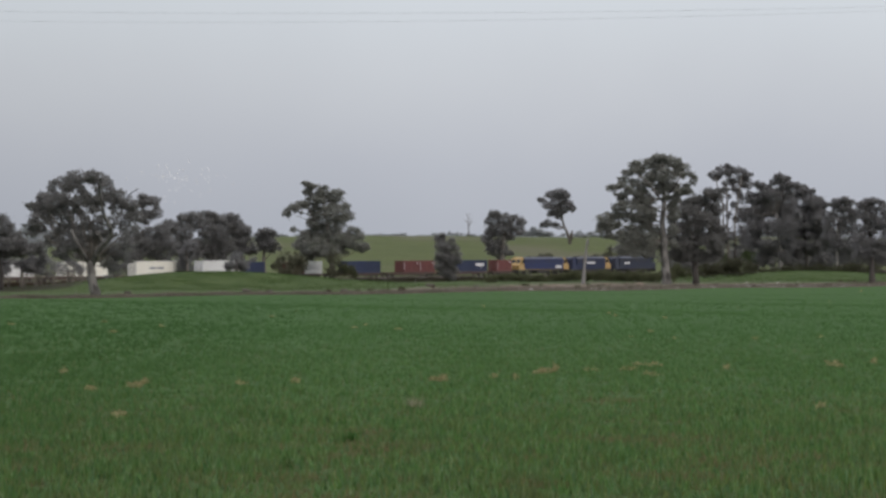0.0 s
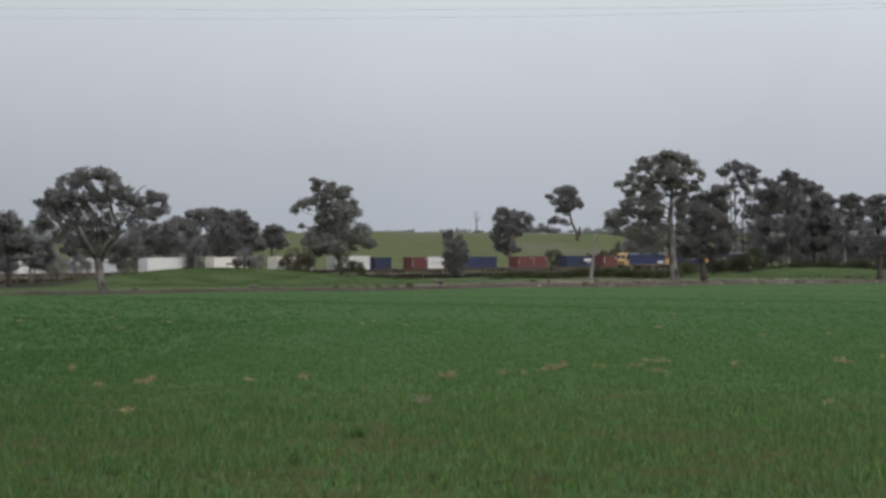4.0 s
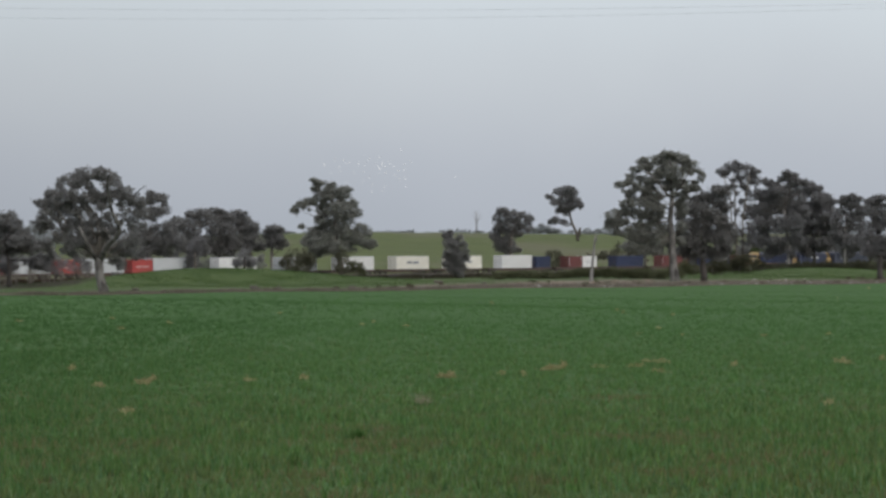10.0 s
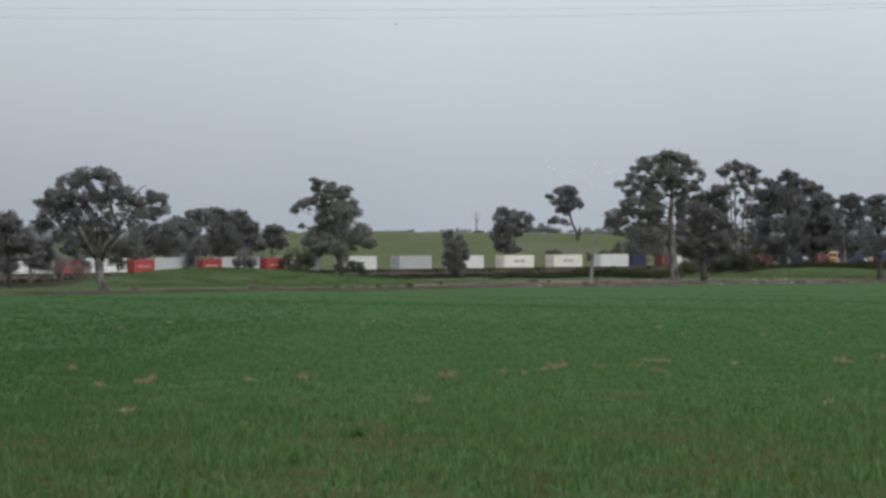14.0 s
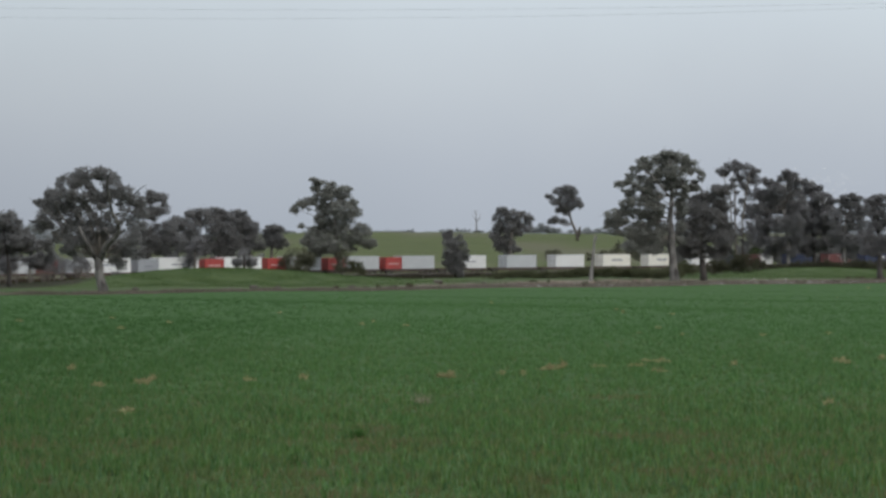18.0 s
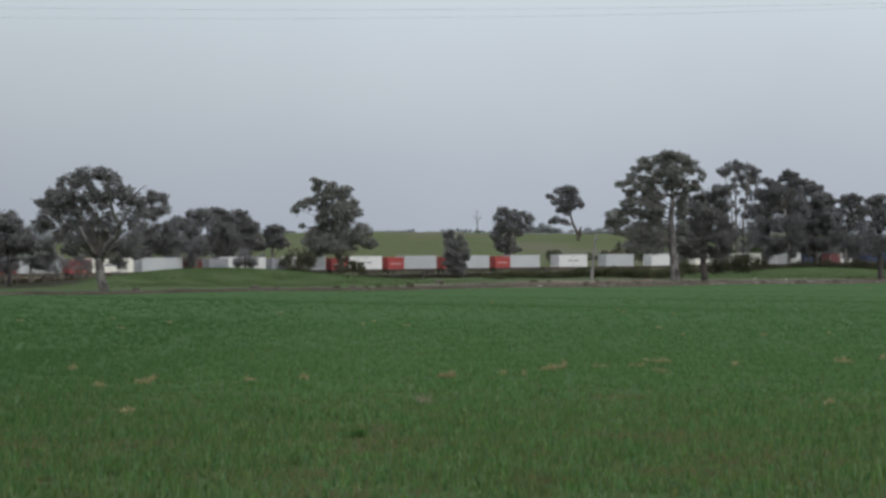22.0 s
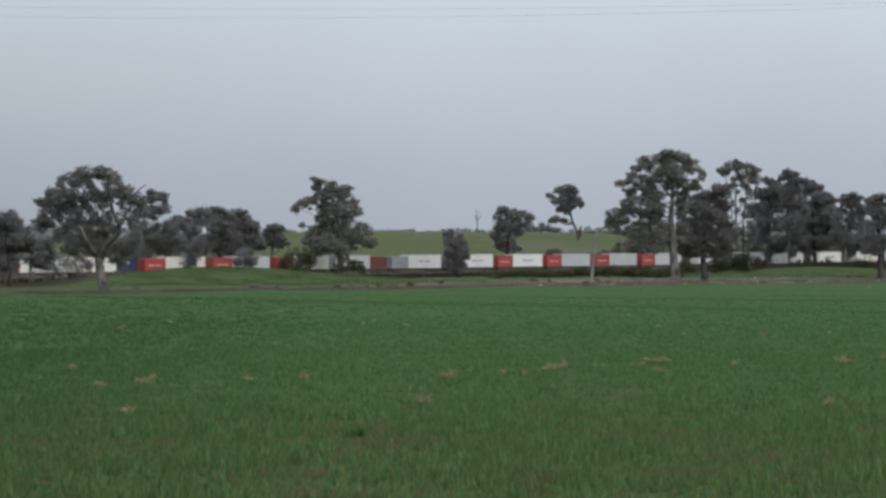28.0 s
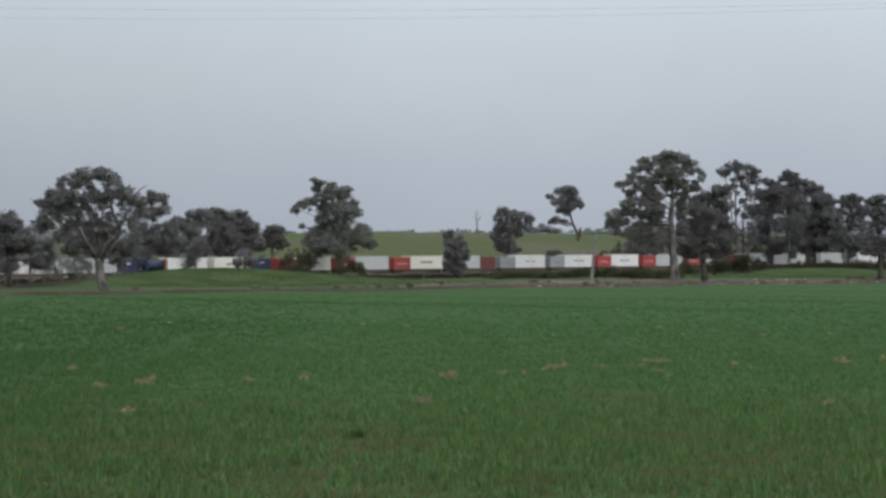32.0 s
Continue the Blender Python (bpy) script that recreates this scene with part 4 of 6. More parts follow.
# two gums added out of view to shade the west end of the railway
tree("gum_tree", "broad dark gum added out of sight to shade the railway", -85.1, 590,
     [(-2.0, 15.9, 5.0, 3.0), (3.0, 13.0, 4.5, 3.0), (-4.0, 11.0, 5.0, 3.0), (2.0, 8.5, 5.4, 2.6), (-1.0, 5.5, 5.0, 2.2)],
     [(0.0, -0.2, 0.79), (0.3, 5.0, 0.59), (0.0, 11.0, 0.4)], [], bark_grey, leaf_dark, 0.3, 0.7, 15)
tree("gum_tree", "broad dark gum added out of sight to shade the railway", -96.5, 590,
     [(-2.0, 15.9, 5.0, 3.0), (3.0, 13.0, 4.5, 3.0), (-4.0, 11.0, 5.0, 3.0), (2.0, 8.5, 5.4, 2.6), (-1.0, 5.5, 5.0, 2.2)],
     [(0.0, -0.2, 0.79), (0.3, 5.0, 0.59), (0.0, 11.0, 0.4)], [], bark_grey, leaf_dark, 0.3, 0.7, 16)
tree("sapling", "sparse drooping young gum before the railway", -76.5, 622,
     [(2.0, 5.3, 1.2, 1.0), (3.4, 4.7, 0.9, 1.1), (-0.8, 4.7, 0.9, 0.8), (1.0, 3.6, 1.0, 0.7), (-2.9, 4.7, 1.1, 0.7), (-4.5, 4.3, 0.9, 0.7), (4.4, 5.5, 0.7, 0.9), (2.6, 3.4, 0.7, 0.6)],
     [(0.0, -0.2, 0.26), (0.2, 3.8, 0.19), (0.8, 5.9, 0.13)], [], bark_grey, leaf_row, 2.4, 0.36, 14, fill=3.0)
tree("sapling", "bushy drooping young gum before the railway", -80.6, 628,
     [(-1.7, 5.1, 1.6, 1.0), (0.1, 4.0, 1.4, 1.0), (1.5, 5.1, 1.1, 0.9), (-1.0, 2.9, 1.1, 0.7)],
     [(0.0, -0.2, 0.12), (0.1, 2.2, 0.09), (0.2, 4.6, 0.05)], [], bark_grey, leaf_row, 1.8, 0.24, 17, fill=6.0)
tree("sapling", "thin half-bare young gum before the railway", -73.0, 632,
     [(-2.4, 3.8, 1.4, 1.0), (0.3, 4.5, 1.4, 1.0), (-0.8, 2.5, 1.4, 0.8), (1.5, 3.2, 1.0, 0.9)],
     [(0.0, -0.2, 0.12), (0.1, 2.2, 0.09), (0.2, 4.6, 0.05)], [], bark_grey, leaf_row, 1.3, 0.2, 18, fill=3.0)
tree("sapling", "thin half-bare young gum before the railway", -66.6, 636,
     [(-2.3, 3.6, 1.4, 0.9), (-0.7, 2.5, 1.0, 0.9), (-3.4, 2.1, 1.2, 0.8)],
     [(0.0, -0.2, 0.12), (0.1, 2.2, 0.09), (0.2, 4.6, 0.05)], [], bark_grey, leaf_row, 1.3, 0.2, 19, fill=3.0)
tree("gum_tree", "distant grey-green trees on the slope, coloured for haze", -123.4, 1050,
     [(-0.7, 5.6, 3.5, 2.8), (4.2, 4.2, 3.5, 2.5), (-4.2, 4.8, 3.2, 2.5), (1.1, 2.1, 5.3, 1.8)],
     [(0.0, -0.4, 0.35), (0.0, 4.8, 0.26)], [], bark_grey, leaf_haze, 1.2, 0.5, 13)
tree("gum_tree", "dense dark gum tree behind the railway line", -62.3, 716,
     [(1.9, 17.8, 2.0, 0.9), (0.1, 18.4, 1.1, 0.9), (2.5, 14.9, 2.0, 1.4), (0.9, 14.3, 1.2, 1.1), (1.3, 10.6, 1.8, 1.6), (4.2, 11.2, 1.8, 1.8), (2.1, 8.4, 2.5, 2.2), (-0.3, 7.8, 2.5, 2.2), (-2.1, 9.6, 2.5, 2.5), (5.2, 8.4, 2.5, 2.2), (2.7, 6.0, 2.6, 1.1), (-0.9, 10.8, 0.8, 1.4), (-1.5, 6.0, 2.5, 1.1)],
     [(0.0, -0.2, 0.48), (-0.4, 4.8, 0.36), (-0.2, 10.2, 0.24)], [], bark_grey, leaf_dark, 2.6, 0.46, 20)
tree("gum_tree", "dense dark gum tree behind the railway line", -72.9, 738,
     [(-3.2, 6.5, 3.2, 1.9), (0.5, 7.8, 3.2, 2.7), (-5.7, 5.8, 2.2, 1.2), (3.2, 6.5, 2.5, 2.0)],
     [(0.0, -0.2, 0.5), (-0.4, 4.7, 0.37), (-0.2, 10.2, 0.25)], [], bark_grey, leaf_dark, 1.15, 0.42, 21)
tree("gum_tree", "dense dark gum tree behind the railway line", -55.6, 738,
     [(-2.3, 12.5, 2.0, 1.4), (1.0, 14.2, 1.9, 1.2), (2.9, 14.5, 1.9, 1.2), (-0.2, 11.5, 2.7, 1.9), (1.0, 8.4, 3.0, 2.5), (-1.4, 7.2, 2.2, 1.9), (2.5, 6.5, 2.2, 1.5), (-3.9, 10.0, 1.4, 1.4)],
     [(0.0, -0.2, 0.5), (-0.4, 4.7, 0.37), (-0.2, 10.2, 0.25)], [], bark_grey, leaf_dark, 2.6, 0.46, 22)
tree("gum_tree", "dense dark gum tree behind the railway line", -48.8, 742,
     [(-1.7, 14.5, 2.3, 1.2), (0.3, 14.1, 1.5, 1.1), (-2.3, 12.1, 2.7, 2.2), (0.8, 10.9, 2.5, 2.2), (-1.1, 8.4, 3.0, 2.5), (1.4, 7.7, 2.7, 2.2), (-3.3, 7.7, 2.2, 1.9), (0.2, 6.0, 2.5, 1.1)],
     [(0.0, -0.2, 0.5), (-0.4, 4.6, 0.37), (-0.2, 10.2, 0.25)], [], bark_grey, leaf_dark, 2.6, 0.46, 23)
tree("gum_tree", "dense dark gum tree behind the railway line", -42.3, 746,
     [(-3.5, 14.2, 1.8, 1.1), (-1.6, 13.0, 1.5, 1.1), (0.3, 11.5, 1.5, 1.1), (-2.8, 11.2, 2.5, 1.9), (-0.3, 9.5, 2.2, 1.9), (-2.2, 7.7, 3.0, 2.2), (0.9, 7.4, 1.8, 1.6), (-4.5, 12.7, 1.4, 1.4)],
     [(0.0, -0.3, 0.5), (-0.4, 4.6, 0.38), (-0.3, 10.3, 0.25)], [], bark_grey, leaf_dark, 2.6, 0.46, 24)
tree("gum_tree", "dense dark gum tree behind the railway line", -37.3, 740,
     [(-0.0, 11.0, 1.8, 0.9), (1.8, 10.0, 0.9, 1.2), (-0.9, 9.9, 1.4, 1.4), (0.4, 8.9, 1.8, 1.2), (1.6, 7.5, 0.9, 1.2), (-0.8, 7.9, 1.2, 1.2)],
     [(0.0, -0.2, 0.5), (-0.4, 4.7, 0.37), (-0.2, 10.2, 0.25)], [], bark_grey, leaf_dark, 2.6, 0.46, 25)
tree("sapling", "slender dark sapling before the railway line", -50.9, 690,
     [(-0.2, 5.5, 1.5, 2.1), (0.2, 7.6, 1.0, 1.2), (-0.8, 3.4, 1.2, 1.0)],
     [(0.1, -0.2, 0.29), (0.0, 6.7, 0.19)], [], bark_grey, leaf_row, 2.4, 0.3, 31)
tree("sapling", "bushy dark sapling before the railway line", -40.7, 690,
     [(-0.1, 5.3, 1.5, 1.6), (1.6, 4.3, 1.2, 1.0), (-1.5, 4.2, 1.1, 0.8)],
     [(0.1, -0.2, 0.29), (-0.1, 6.1, 0.19)], [], bark_dark, leaf_row, 1.9, 0.3, 32, fill=5.0)
tree("gum_tree", "tall bushy gum tree standing before the railway", -21.6, 722,
     [(-5.6, 20.8, 0.7, 0.7), (-5.6, 19.2, 0.7, 0.8), (-2.3, 20.4, 1.1, 0.7), (-2.7, 19.2, 1.9, 1.1), (0.7, 19.2, 1.5, 0.9), (-0.9, 18.0, 2.7, 1.6), (-4.5, 17.6, 2.0, 1.1), (-6.9, 16.8, 1.5, 0.9), (-8.3, 15.9, 1.2, 0.8), (-10.1, 15.3, 0.9, 0.7), (-3.3, 15.4, 2.3, 1.8), (-0.3, 14.9, 2.5, 2.2), (2.5, 16.2, 1.2, 1.2), (3.3, 14.2, 1.1, 1.2), (1.0, 13.0, 1.9, 1.6), (-4.3, 12.8, 1.8, 1.5), (-8.7, 11.4, 0.7, 0.7), (-2.1, 11.3, 3.1, 1.9), (-5.7, 10.0, 2.5, 1.8), (0.3, 10.1, 2.5, 1.9), (-7.3, 8.2, 1.8, 1.5), (-3.9, 7.7, 3.0, 2.0), (-0.9, 7.1, 2.7, 1.8), (4.0, 11.3, 1.4, 0.9), (5.2, 10.3, 1.1, 1.1), (3.3, 8.9, 1.5, 1.2), (5.0, 7.9, 1.5, 1.1), (6.2, 7.5, 0.9, 0.7), (1.6, 7.7, 1.4, 1.5), (-5.7, 6.5, 1.6, 1.1)],
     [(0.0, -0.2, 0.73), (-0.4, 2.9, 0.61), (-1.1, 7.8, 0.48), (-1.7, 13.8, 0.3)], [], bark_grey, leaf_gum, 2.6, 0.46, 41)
shrub("dense dark shrub at the foot of a gum", -30.9, 715, [(0.0, 4.7, 3.4, 2.8), (-2.6, 3.6, 1.7, 1.9), (2.5, 3.5, 1.7, 1.9), (0.0, 2.2, 3.2, 1.6)], leaf_olive, 1.6, 0.34, 42)
shrub("upright dark shrub before the railway", -21.2, 716, [(0.0, 4.4, 1.6, 2.9), (-0.4, 2.0, 1.8, 1.2)], leaf_olive, 1.8, 0.32, 43)
shrub("low dark shrub before the railway", -18.4, 716, [(-0.1, 2.7, 1.9, 1.7), (1.3, 1.8, 1.2, 1.0)], leaf_bush, 2.2, 0.3, 44)
tree("young_gum", "small upright young gum before the railway", 2.9, 748,
     [(-1.3, 10.0, 0.8, 0.9), (0.8, 9.3, 0.8, 0.9), (-1.1, 7.8, 1.8, 1.5), (1.5, 7.1, 1.1, 1.5), (-1.7, 5.3, 1.4, 1.2), (0.5, 4.6, 1.8, 1.5), (2.1, 5.0, 0.9, 0.9), (-0.0, 3.1, 1.2, 0.7), (-0.3, 6.3, 1.4, 1.2), (-1.1, 3.7, 1.4, 1.1), (-0.7, 2.2, 1.5, 0.8), (0.6, 1.5, 1.2, 0.7), (-1.4, 3.2, 1.1, 0.8)],
     [(0.0, -0.3, 0.38), (0.0, 6.5, 0.23)], [], bark_grey, leaf_dark, 2.6, 0.46, 51)
tree("gum_tree", "round-headed dark gum behind the railway", 16.3, 802,
     [(-2.2, 15.4, 1.2, 0.9), (-3.3, 13.6, 1.2, 1.4), (-0.2, 14.6, 2.0, 1.1), (2.5, 14.6, 1.2, 0.8), (4.3, 13.5, 1.4, 1.2), (3.2, 11.6, 1.9, 1.6), (-0.9, 11.9, 2.7, 1.9), (-2.9, 10.9, 1.5, 1.4), (-1.5, 8.2, 2.2, 1.4), (-2.2, 6.5, 2.2, 1.2), (0.2, 6.2, 1.6, 1.1), (0.8, 10.0, 1.5, 1.2), (1.3, 13.2, 1.2, 1.0), (-3.5, 8.9, 1.2, 1.3)],
     [(0.1, -0.3, 0.54), (-0.3, 5.0, 0.54), (0.1, 10.3, 0.27)], [], bark_grey, leaf_dark, 2.6, 0.46, 52)
tree("leaning_gum", "lone leaning gum on the hill", 49.5, 1250,
     [(-3.4, 19.6, 2.5, 1.2), (-6.3, 18.5, 2.6, 1.5), (-9.6, 16.2, 1.6, 1.0), (-1.1, 18.0, 1.8, 1.6), (-3.4, 16.2, 3.4, 2.0), (-0.2, 15.0, 1.9, 1.5), (1.6, 13.2, 1.2, 1.0), (-7.6, 14.4, 2.2, 1.5), (-4.6, 13.2, 2.3, 1.5), (-2.0, 12.6, 2.0, 1.6), (-6.2, 11.4, 1.8, 1.2), (-3.8, 10.5, 1.6, 1.2), (-7.6, 8.0, 1.9, 1.2), (-4.6, 7.4, 1.3, 0.8), (-9.3, 7.6, 1.2, 0.7)],
     [(0.6, 0.5, 0.67), (0.2, 2.8, 0.59), (-1.5, 6.6, 0.46), (-2.8, 11.8, 0.34), (-3.6, 17.1, 0.21)], [[(-1.9, 6.1, 0.34), (-3.6, 5.7, 0.27), (-7.4, 7.2, 0.19)], [(0.8, 1.5, 0.63), (1.2, 3.4, 0.55), (1.4, 5.1, 0.34)], [(-2.3, 10.8, 0.27), (0.2, 12.9, 0.21), (1.9, 13.3, 0.13)]], log_wood, leaf_row, 2.6, 0.5, 61, fill=5.0)
tree("gum_tree", "tall old gum tree with thick mottled pale trunk", 47.5, 692,
     [(-1.1, 26.1, 1.9, 0.8), (-3.4, 25.2, 1.5, 0.9), (1.3, 25.4, 1.8, 1.1), (3.6, 23.7, 1.5, 1.4), (2.4, 24.6, 1.2, 1.1), (-1.6, 24.0, 2.3, 1.2), (0.1, 22.3, 2.3, 1.5), (-2.8, 22.3, 1.4, 1.2), (5.7, 21.5, 0.8, 1.2), (4.3, 19.8, 1.1, 0.9), (2.2, 20.0, 1.2, 1.2), (-4.0, 20.8, 1.1, 0.8), (-1.6, 20.0, 1.2, 0.9), (-6.5, 24.6, 1.4, 0.8), (-7.4, 23.2, 1.2, 0.8), (-5.1, 23.4, 0.8, 0.9), (-8.7, 21.5, 1.2, 0.9), (-6.3, 20.8, 1.4, 1.1), (-10.9, 20.0, 1.4, 0.8), (-7.7, 19.3, 1.2, 0.8), (-5.6, 18.4, 1.1, 0.8), (-3.4, 17.6, 1.6, 1.1), (-9.8, 15.9, 1.5, 1.2), (-8.5, 16.8, 1.2, 0.8), (-12.7, 13.8, 1.6, 1.2), (-11.2, 12.4, 1.4, 1.2), (-13.3, 11.2, 1.1, 0.8), (-11.5, 10.2, 1.1, 0.7), (-8.0, 14.0, 1.4, 1.2), (-5.7, 15.3, 1.6, 1.4), (-3.4, 14.7, 1.4, 1.2), (-7.4, 11.2, 1.9, 1.6), (-4.5, 11.7, 1.6, 1.5), (-8.6, 9.4, 1.4, 1.4), (-5.7, 8.3, 2.2, 1.4), (-3.4, 9.5, 1.4, 1.4), (-8.6, 7.2, 1.6, 0.9), (-4.5, 6.6, 1.9, 0.9), (1.9, 14.7, 1.4, 1.5), (1.5, 17.6, 1.2, 0.9), (-6.5, 16.8, 1.1, 0.8), (0.7, 20.3, 1.2, 1.1), (1.6, 11.2, 1.1, 1.4), (1.5, 8.3, 1.1, 1.1), (1.2, 15.7, 1.0, 1.1), (-2.1, 11.2, 1.1, 1.1), (-2.1, 7.8, 1.3, 1.1), (-5.1, 19.4, 1.0, 0.8), (-9.1, 18.2, 1.0, 0.8), (-6.9, 9.5, 1.5, 1.3), (-4.0, 16.5, 1.3, 1.0), (-10.3, 14.1, 1.1, 0.9), (-5.1, 13.6, 1.5, 1.1)],
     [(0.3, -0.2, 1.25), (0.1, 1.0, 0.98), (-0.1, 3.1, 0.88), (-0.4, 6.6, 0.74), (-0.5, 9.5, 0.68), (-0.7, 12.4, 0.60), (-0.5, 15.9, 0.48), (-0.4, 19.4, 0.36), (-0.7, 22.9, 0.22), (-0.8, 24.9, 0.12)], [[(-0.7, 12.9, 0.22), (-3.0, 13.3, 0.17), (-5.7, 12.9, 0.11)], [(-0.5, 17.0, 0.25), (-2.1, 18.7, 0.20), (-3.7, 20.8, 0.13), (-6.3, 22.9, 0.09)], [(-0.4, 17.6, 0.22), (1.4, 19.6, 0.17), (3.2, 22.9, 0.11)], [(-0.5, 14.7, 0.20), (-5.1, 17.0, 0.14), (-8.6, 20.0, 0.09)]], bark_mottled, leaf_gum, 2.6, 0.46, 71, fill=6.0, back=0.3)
tree("gum_tree", "dark bushy gum with blackened trunk", 54.2, 700,
     [(3.0, 19.0, 1.6, 1.1), (4.9, 19.0, 1.2, 1.4), (0.4, 17.8, 1.6, 1.1), (-1.2, 17.2, 1.2, 0.9), (1.8, 16.6, 2.3, 1.6), (4.5, 16.1, 1.4, 2.0), (-0.8, 14.9, 2.3, 1.8), (-3.1, 15.4, 1.5, 1.5), (2.2, 13.1, 2.6, 2.0), (4.5, 11.9, 1.5, 1.8), (-1.3, 11.9, 2.6, 2.0), (-3.7, 11.4, 1.8, 1.8), (0.4, 9.6, 2.9, 1.8), (-2.5, 8.4, 2.3, 1.5), (3.4, 9.0, 2.0, 1.5), (-4.0, 7.1, 1.5, 0.9), (-0.2, 6.9, 2.0, 0.9), (4.9, 6.9, 1.1, 0.9), (-4.2, 5.9, 1.0, 1.3), (-1.2, 5.5, 1.0, 0.9), (2.1, 5.9, 1.1, 0.6), (3.7, 5.7, 1.3, 0.8), (-4.9, 13.7, 1.1, 1.5), (-5.0, 9.9, 1.1, 1.3)],
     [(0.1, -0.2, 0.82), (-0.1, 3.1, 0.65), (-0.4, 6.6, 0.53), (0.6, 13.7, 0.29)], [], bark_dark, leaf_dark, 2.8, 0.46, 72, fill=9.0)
tree("gum_tree", "dark gum tree behind the railway", 52.2, 868,
     [(-3.9, 7.3, 2.5, 2.5), (1.2, 7.3, 2.9, 2.6), (3.5, 5.5, 1.6, 1.3), (-1.7, 5.2, 3.5, 1.2), (5.8, 7.0, 2.2, 2.5), (7.9, 5.2, 1.7, 1.5)],
     [(0.0, -0.1, 0.44), (0.0, 6.1, 0.29)], [], bark_grey, leaf_dark, 1.2, 0.42, 73)
tree("gum_tree", "tall open gum with slim pale trunks", 79.9, 905,
     [(-2.0, 28.6, 1.5, 1.2), (-3.4, 27.4, 1.2, 0.9), (-5.3, 27.1, 1.2, 0.9), (-4.3, 25.8, 0.9, 0.7), (-0.9, 27.1, 0.9, 1.4), (1.7, 27.9, 2.0, 1.2), (3.6, 26.8, 1.5, 1.4), (2.1, 25.3, 2.2, 1.5), (-0.3, 24.8, 0.8, 1.2), (4.4, 24.1, 1.2, 1.9), (1.1, 22.6, 0.9, 0.9), (-0.9, 20.9, 0.7, 0.8), (-2.1, 18.0, 0.7, 0.9), (0.3, 18.8, 0.7, 0.9), (-1.2, 15.7, 0.7, 0.9), (0.8, 15.0, 0.8, 0.9), (-2.0, 12.7, 0.8, 0.8), (2.3, 20.3, 1.2, 1.5), (3.0, 16.5, 1.4, 1.9), (-0.2, 10.4, 1.9, 1.5), (2.9, 11.9, 1.5, 1.9), (-1.7, 8.1, 1.5, 1.5), (2.9, 8.1, 1.9, 1.5), (4.4, 20.3, 1.5, 1.6), (4.4, 15.0, 1.5, 2.0), (3.8, 10.1, 1.6, 1.6), (1.7, 17.2, 1.0, 1.3), (4.7, 7.4, 1.5, 1.5)],
     [(-0.9, 4.0, 0.36), (-1.2, 11.9, 0.27), (-1.4, 21.0, 0.2), (-1.7, 27.1, 0.12)], [[(0.8, 4.0, 0.28), (0.6, 13.4, 0.22), (1.7, 22.6, 0.17), (2.3, 26.4, 0.1)], [(-2.4, 4.0, 0.25), (-2.3, 11.9, 0.2), (-2.7, 19.5, 0.15), (-4.7, 25.9, 0.1)]], bark_grey, leaf_row, 2.2, 0.46, 80, fill=4.0)
tree("gum_tree", "dense gum in a row beside the railway", 88.6, 862,
     [(-0.3, 25.6, 1.1, 0.7), (1.7, 25.1, 0.9, 0.7), (-1.8, 24.1, 1.2, 0.8), (1.1, 23.7, 1.6, 0.9), (4.1, 23.4, 1.1, 0.8), (-4.8, 23.1, 1.6, 0.9), (-6.3, 23.8, 0.9, 0.7), (-3.2, 21.2, 2.5, 1.5), (0.4, 21.2, 2.9, 1.9), (-5.7, 19.8, 1.9, 2.0), (-1.8, 17.6, 3.6, 2.6), (1.8, 18.3, 2.6, 2.2), (-5.4, 15.4, 1.9, 2.2), (-2.5, 12.6, 3.1, 2.6), (-6.1, 11.8, 1.6, 1.9), (1.1, 12.6, 2.6, 2.9), (-4.0, 8.2, 2.2, 1.5), (-0.3, 8.2, 2.6, 1.5), (-7.6, 20.2, 1.1, 1.5), (-7.6, 16.9, 0.9, 1.6), (-5.3, 4.9, 1.4, 1.4), (0.7, 5.0, 0.8, 1.3), (-7.4, 12.6, 1.3, 1.6), (-7.4, 8.9, 1.4, 1.6), (-2.5, 6.3, 2.2, 0.8), (1.8, 8.2, 1.9, 1.9), (3.3, 15.4, 2.0, 1.9), (1.0, 15.6, 1.9, 1.6), (-4.0, 19.1, 1.6, 1.6)],
     [(0.1, -0.3, 0.58), (-0.1, 6.1, 0.46), (-1.2, 16.2, 0.29)], [], bark_pale, leaf_row, 3.6, 0.46, 81, fill=12.0)
tree("gum_tree", "dark broad gum in a row beside the railway", 97.2, 880,
     [(-0.7, 22.4, 1.8, 0.9), (1.2, 21.8, 0.9, 0.9), (-1.9, 20.7, 2.3, 1.5), (1.0, 19.2, 2.3, 1.9), (3.2, 19.9, 1.4, 0.8), (4.1, 18.3, 1.5, 1.5), (-0.5, 16.2, 3.3, 2.6), (3.2, 15.0, 2.6, 2.6), (-1.9, 12.5, 2.6, 2.6), (1.8, 11.0, 2.9, 2.3), (-1.9, 8.1, 2.3, 1.6), (4.7, 11.0, 1.8, 2.6), (2.5, 7.6, 2.6, 1.4), (-3.4, 17.0, 1.9, 2.9), (-1.9, 5.0, 1.0, 1.6), (-4.0, 10.3, 1.6, 2.2), (0.3, 7.4, 2.2, 1.3), (5.5, 8.1, 1.6, 1.9), (-3.4, 7.1, 1.6, 1.6), (1.0, 13.3, 2.6, 2.2)],
     [(0.0, -0.3, 0.53), (-0.3, 7.5, 0.44), (-0.6, 16.4, 0.3)], [], bark_dark, leaf_row, 3.6, 0.46, 82, fill=12.0)
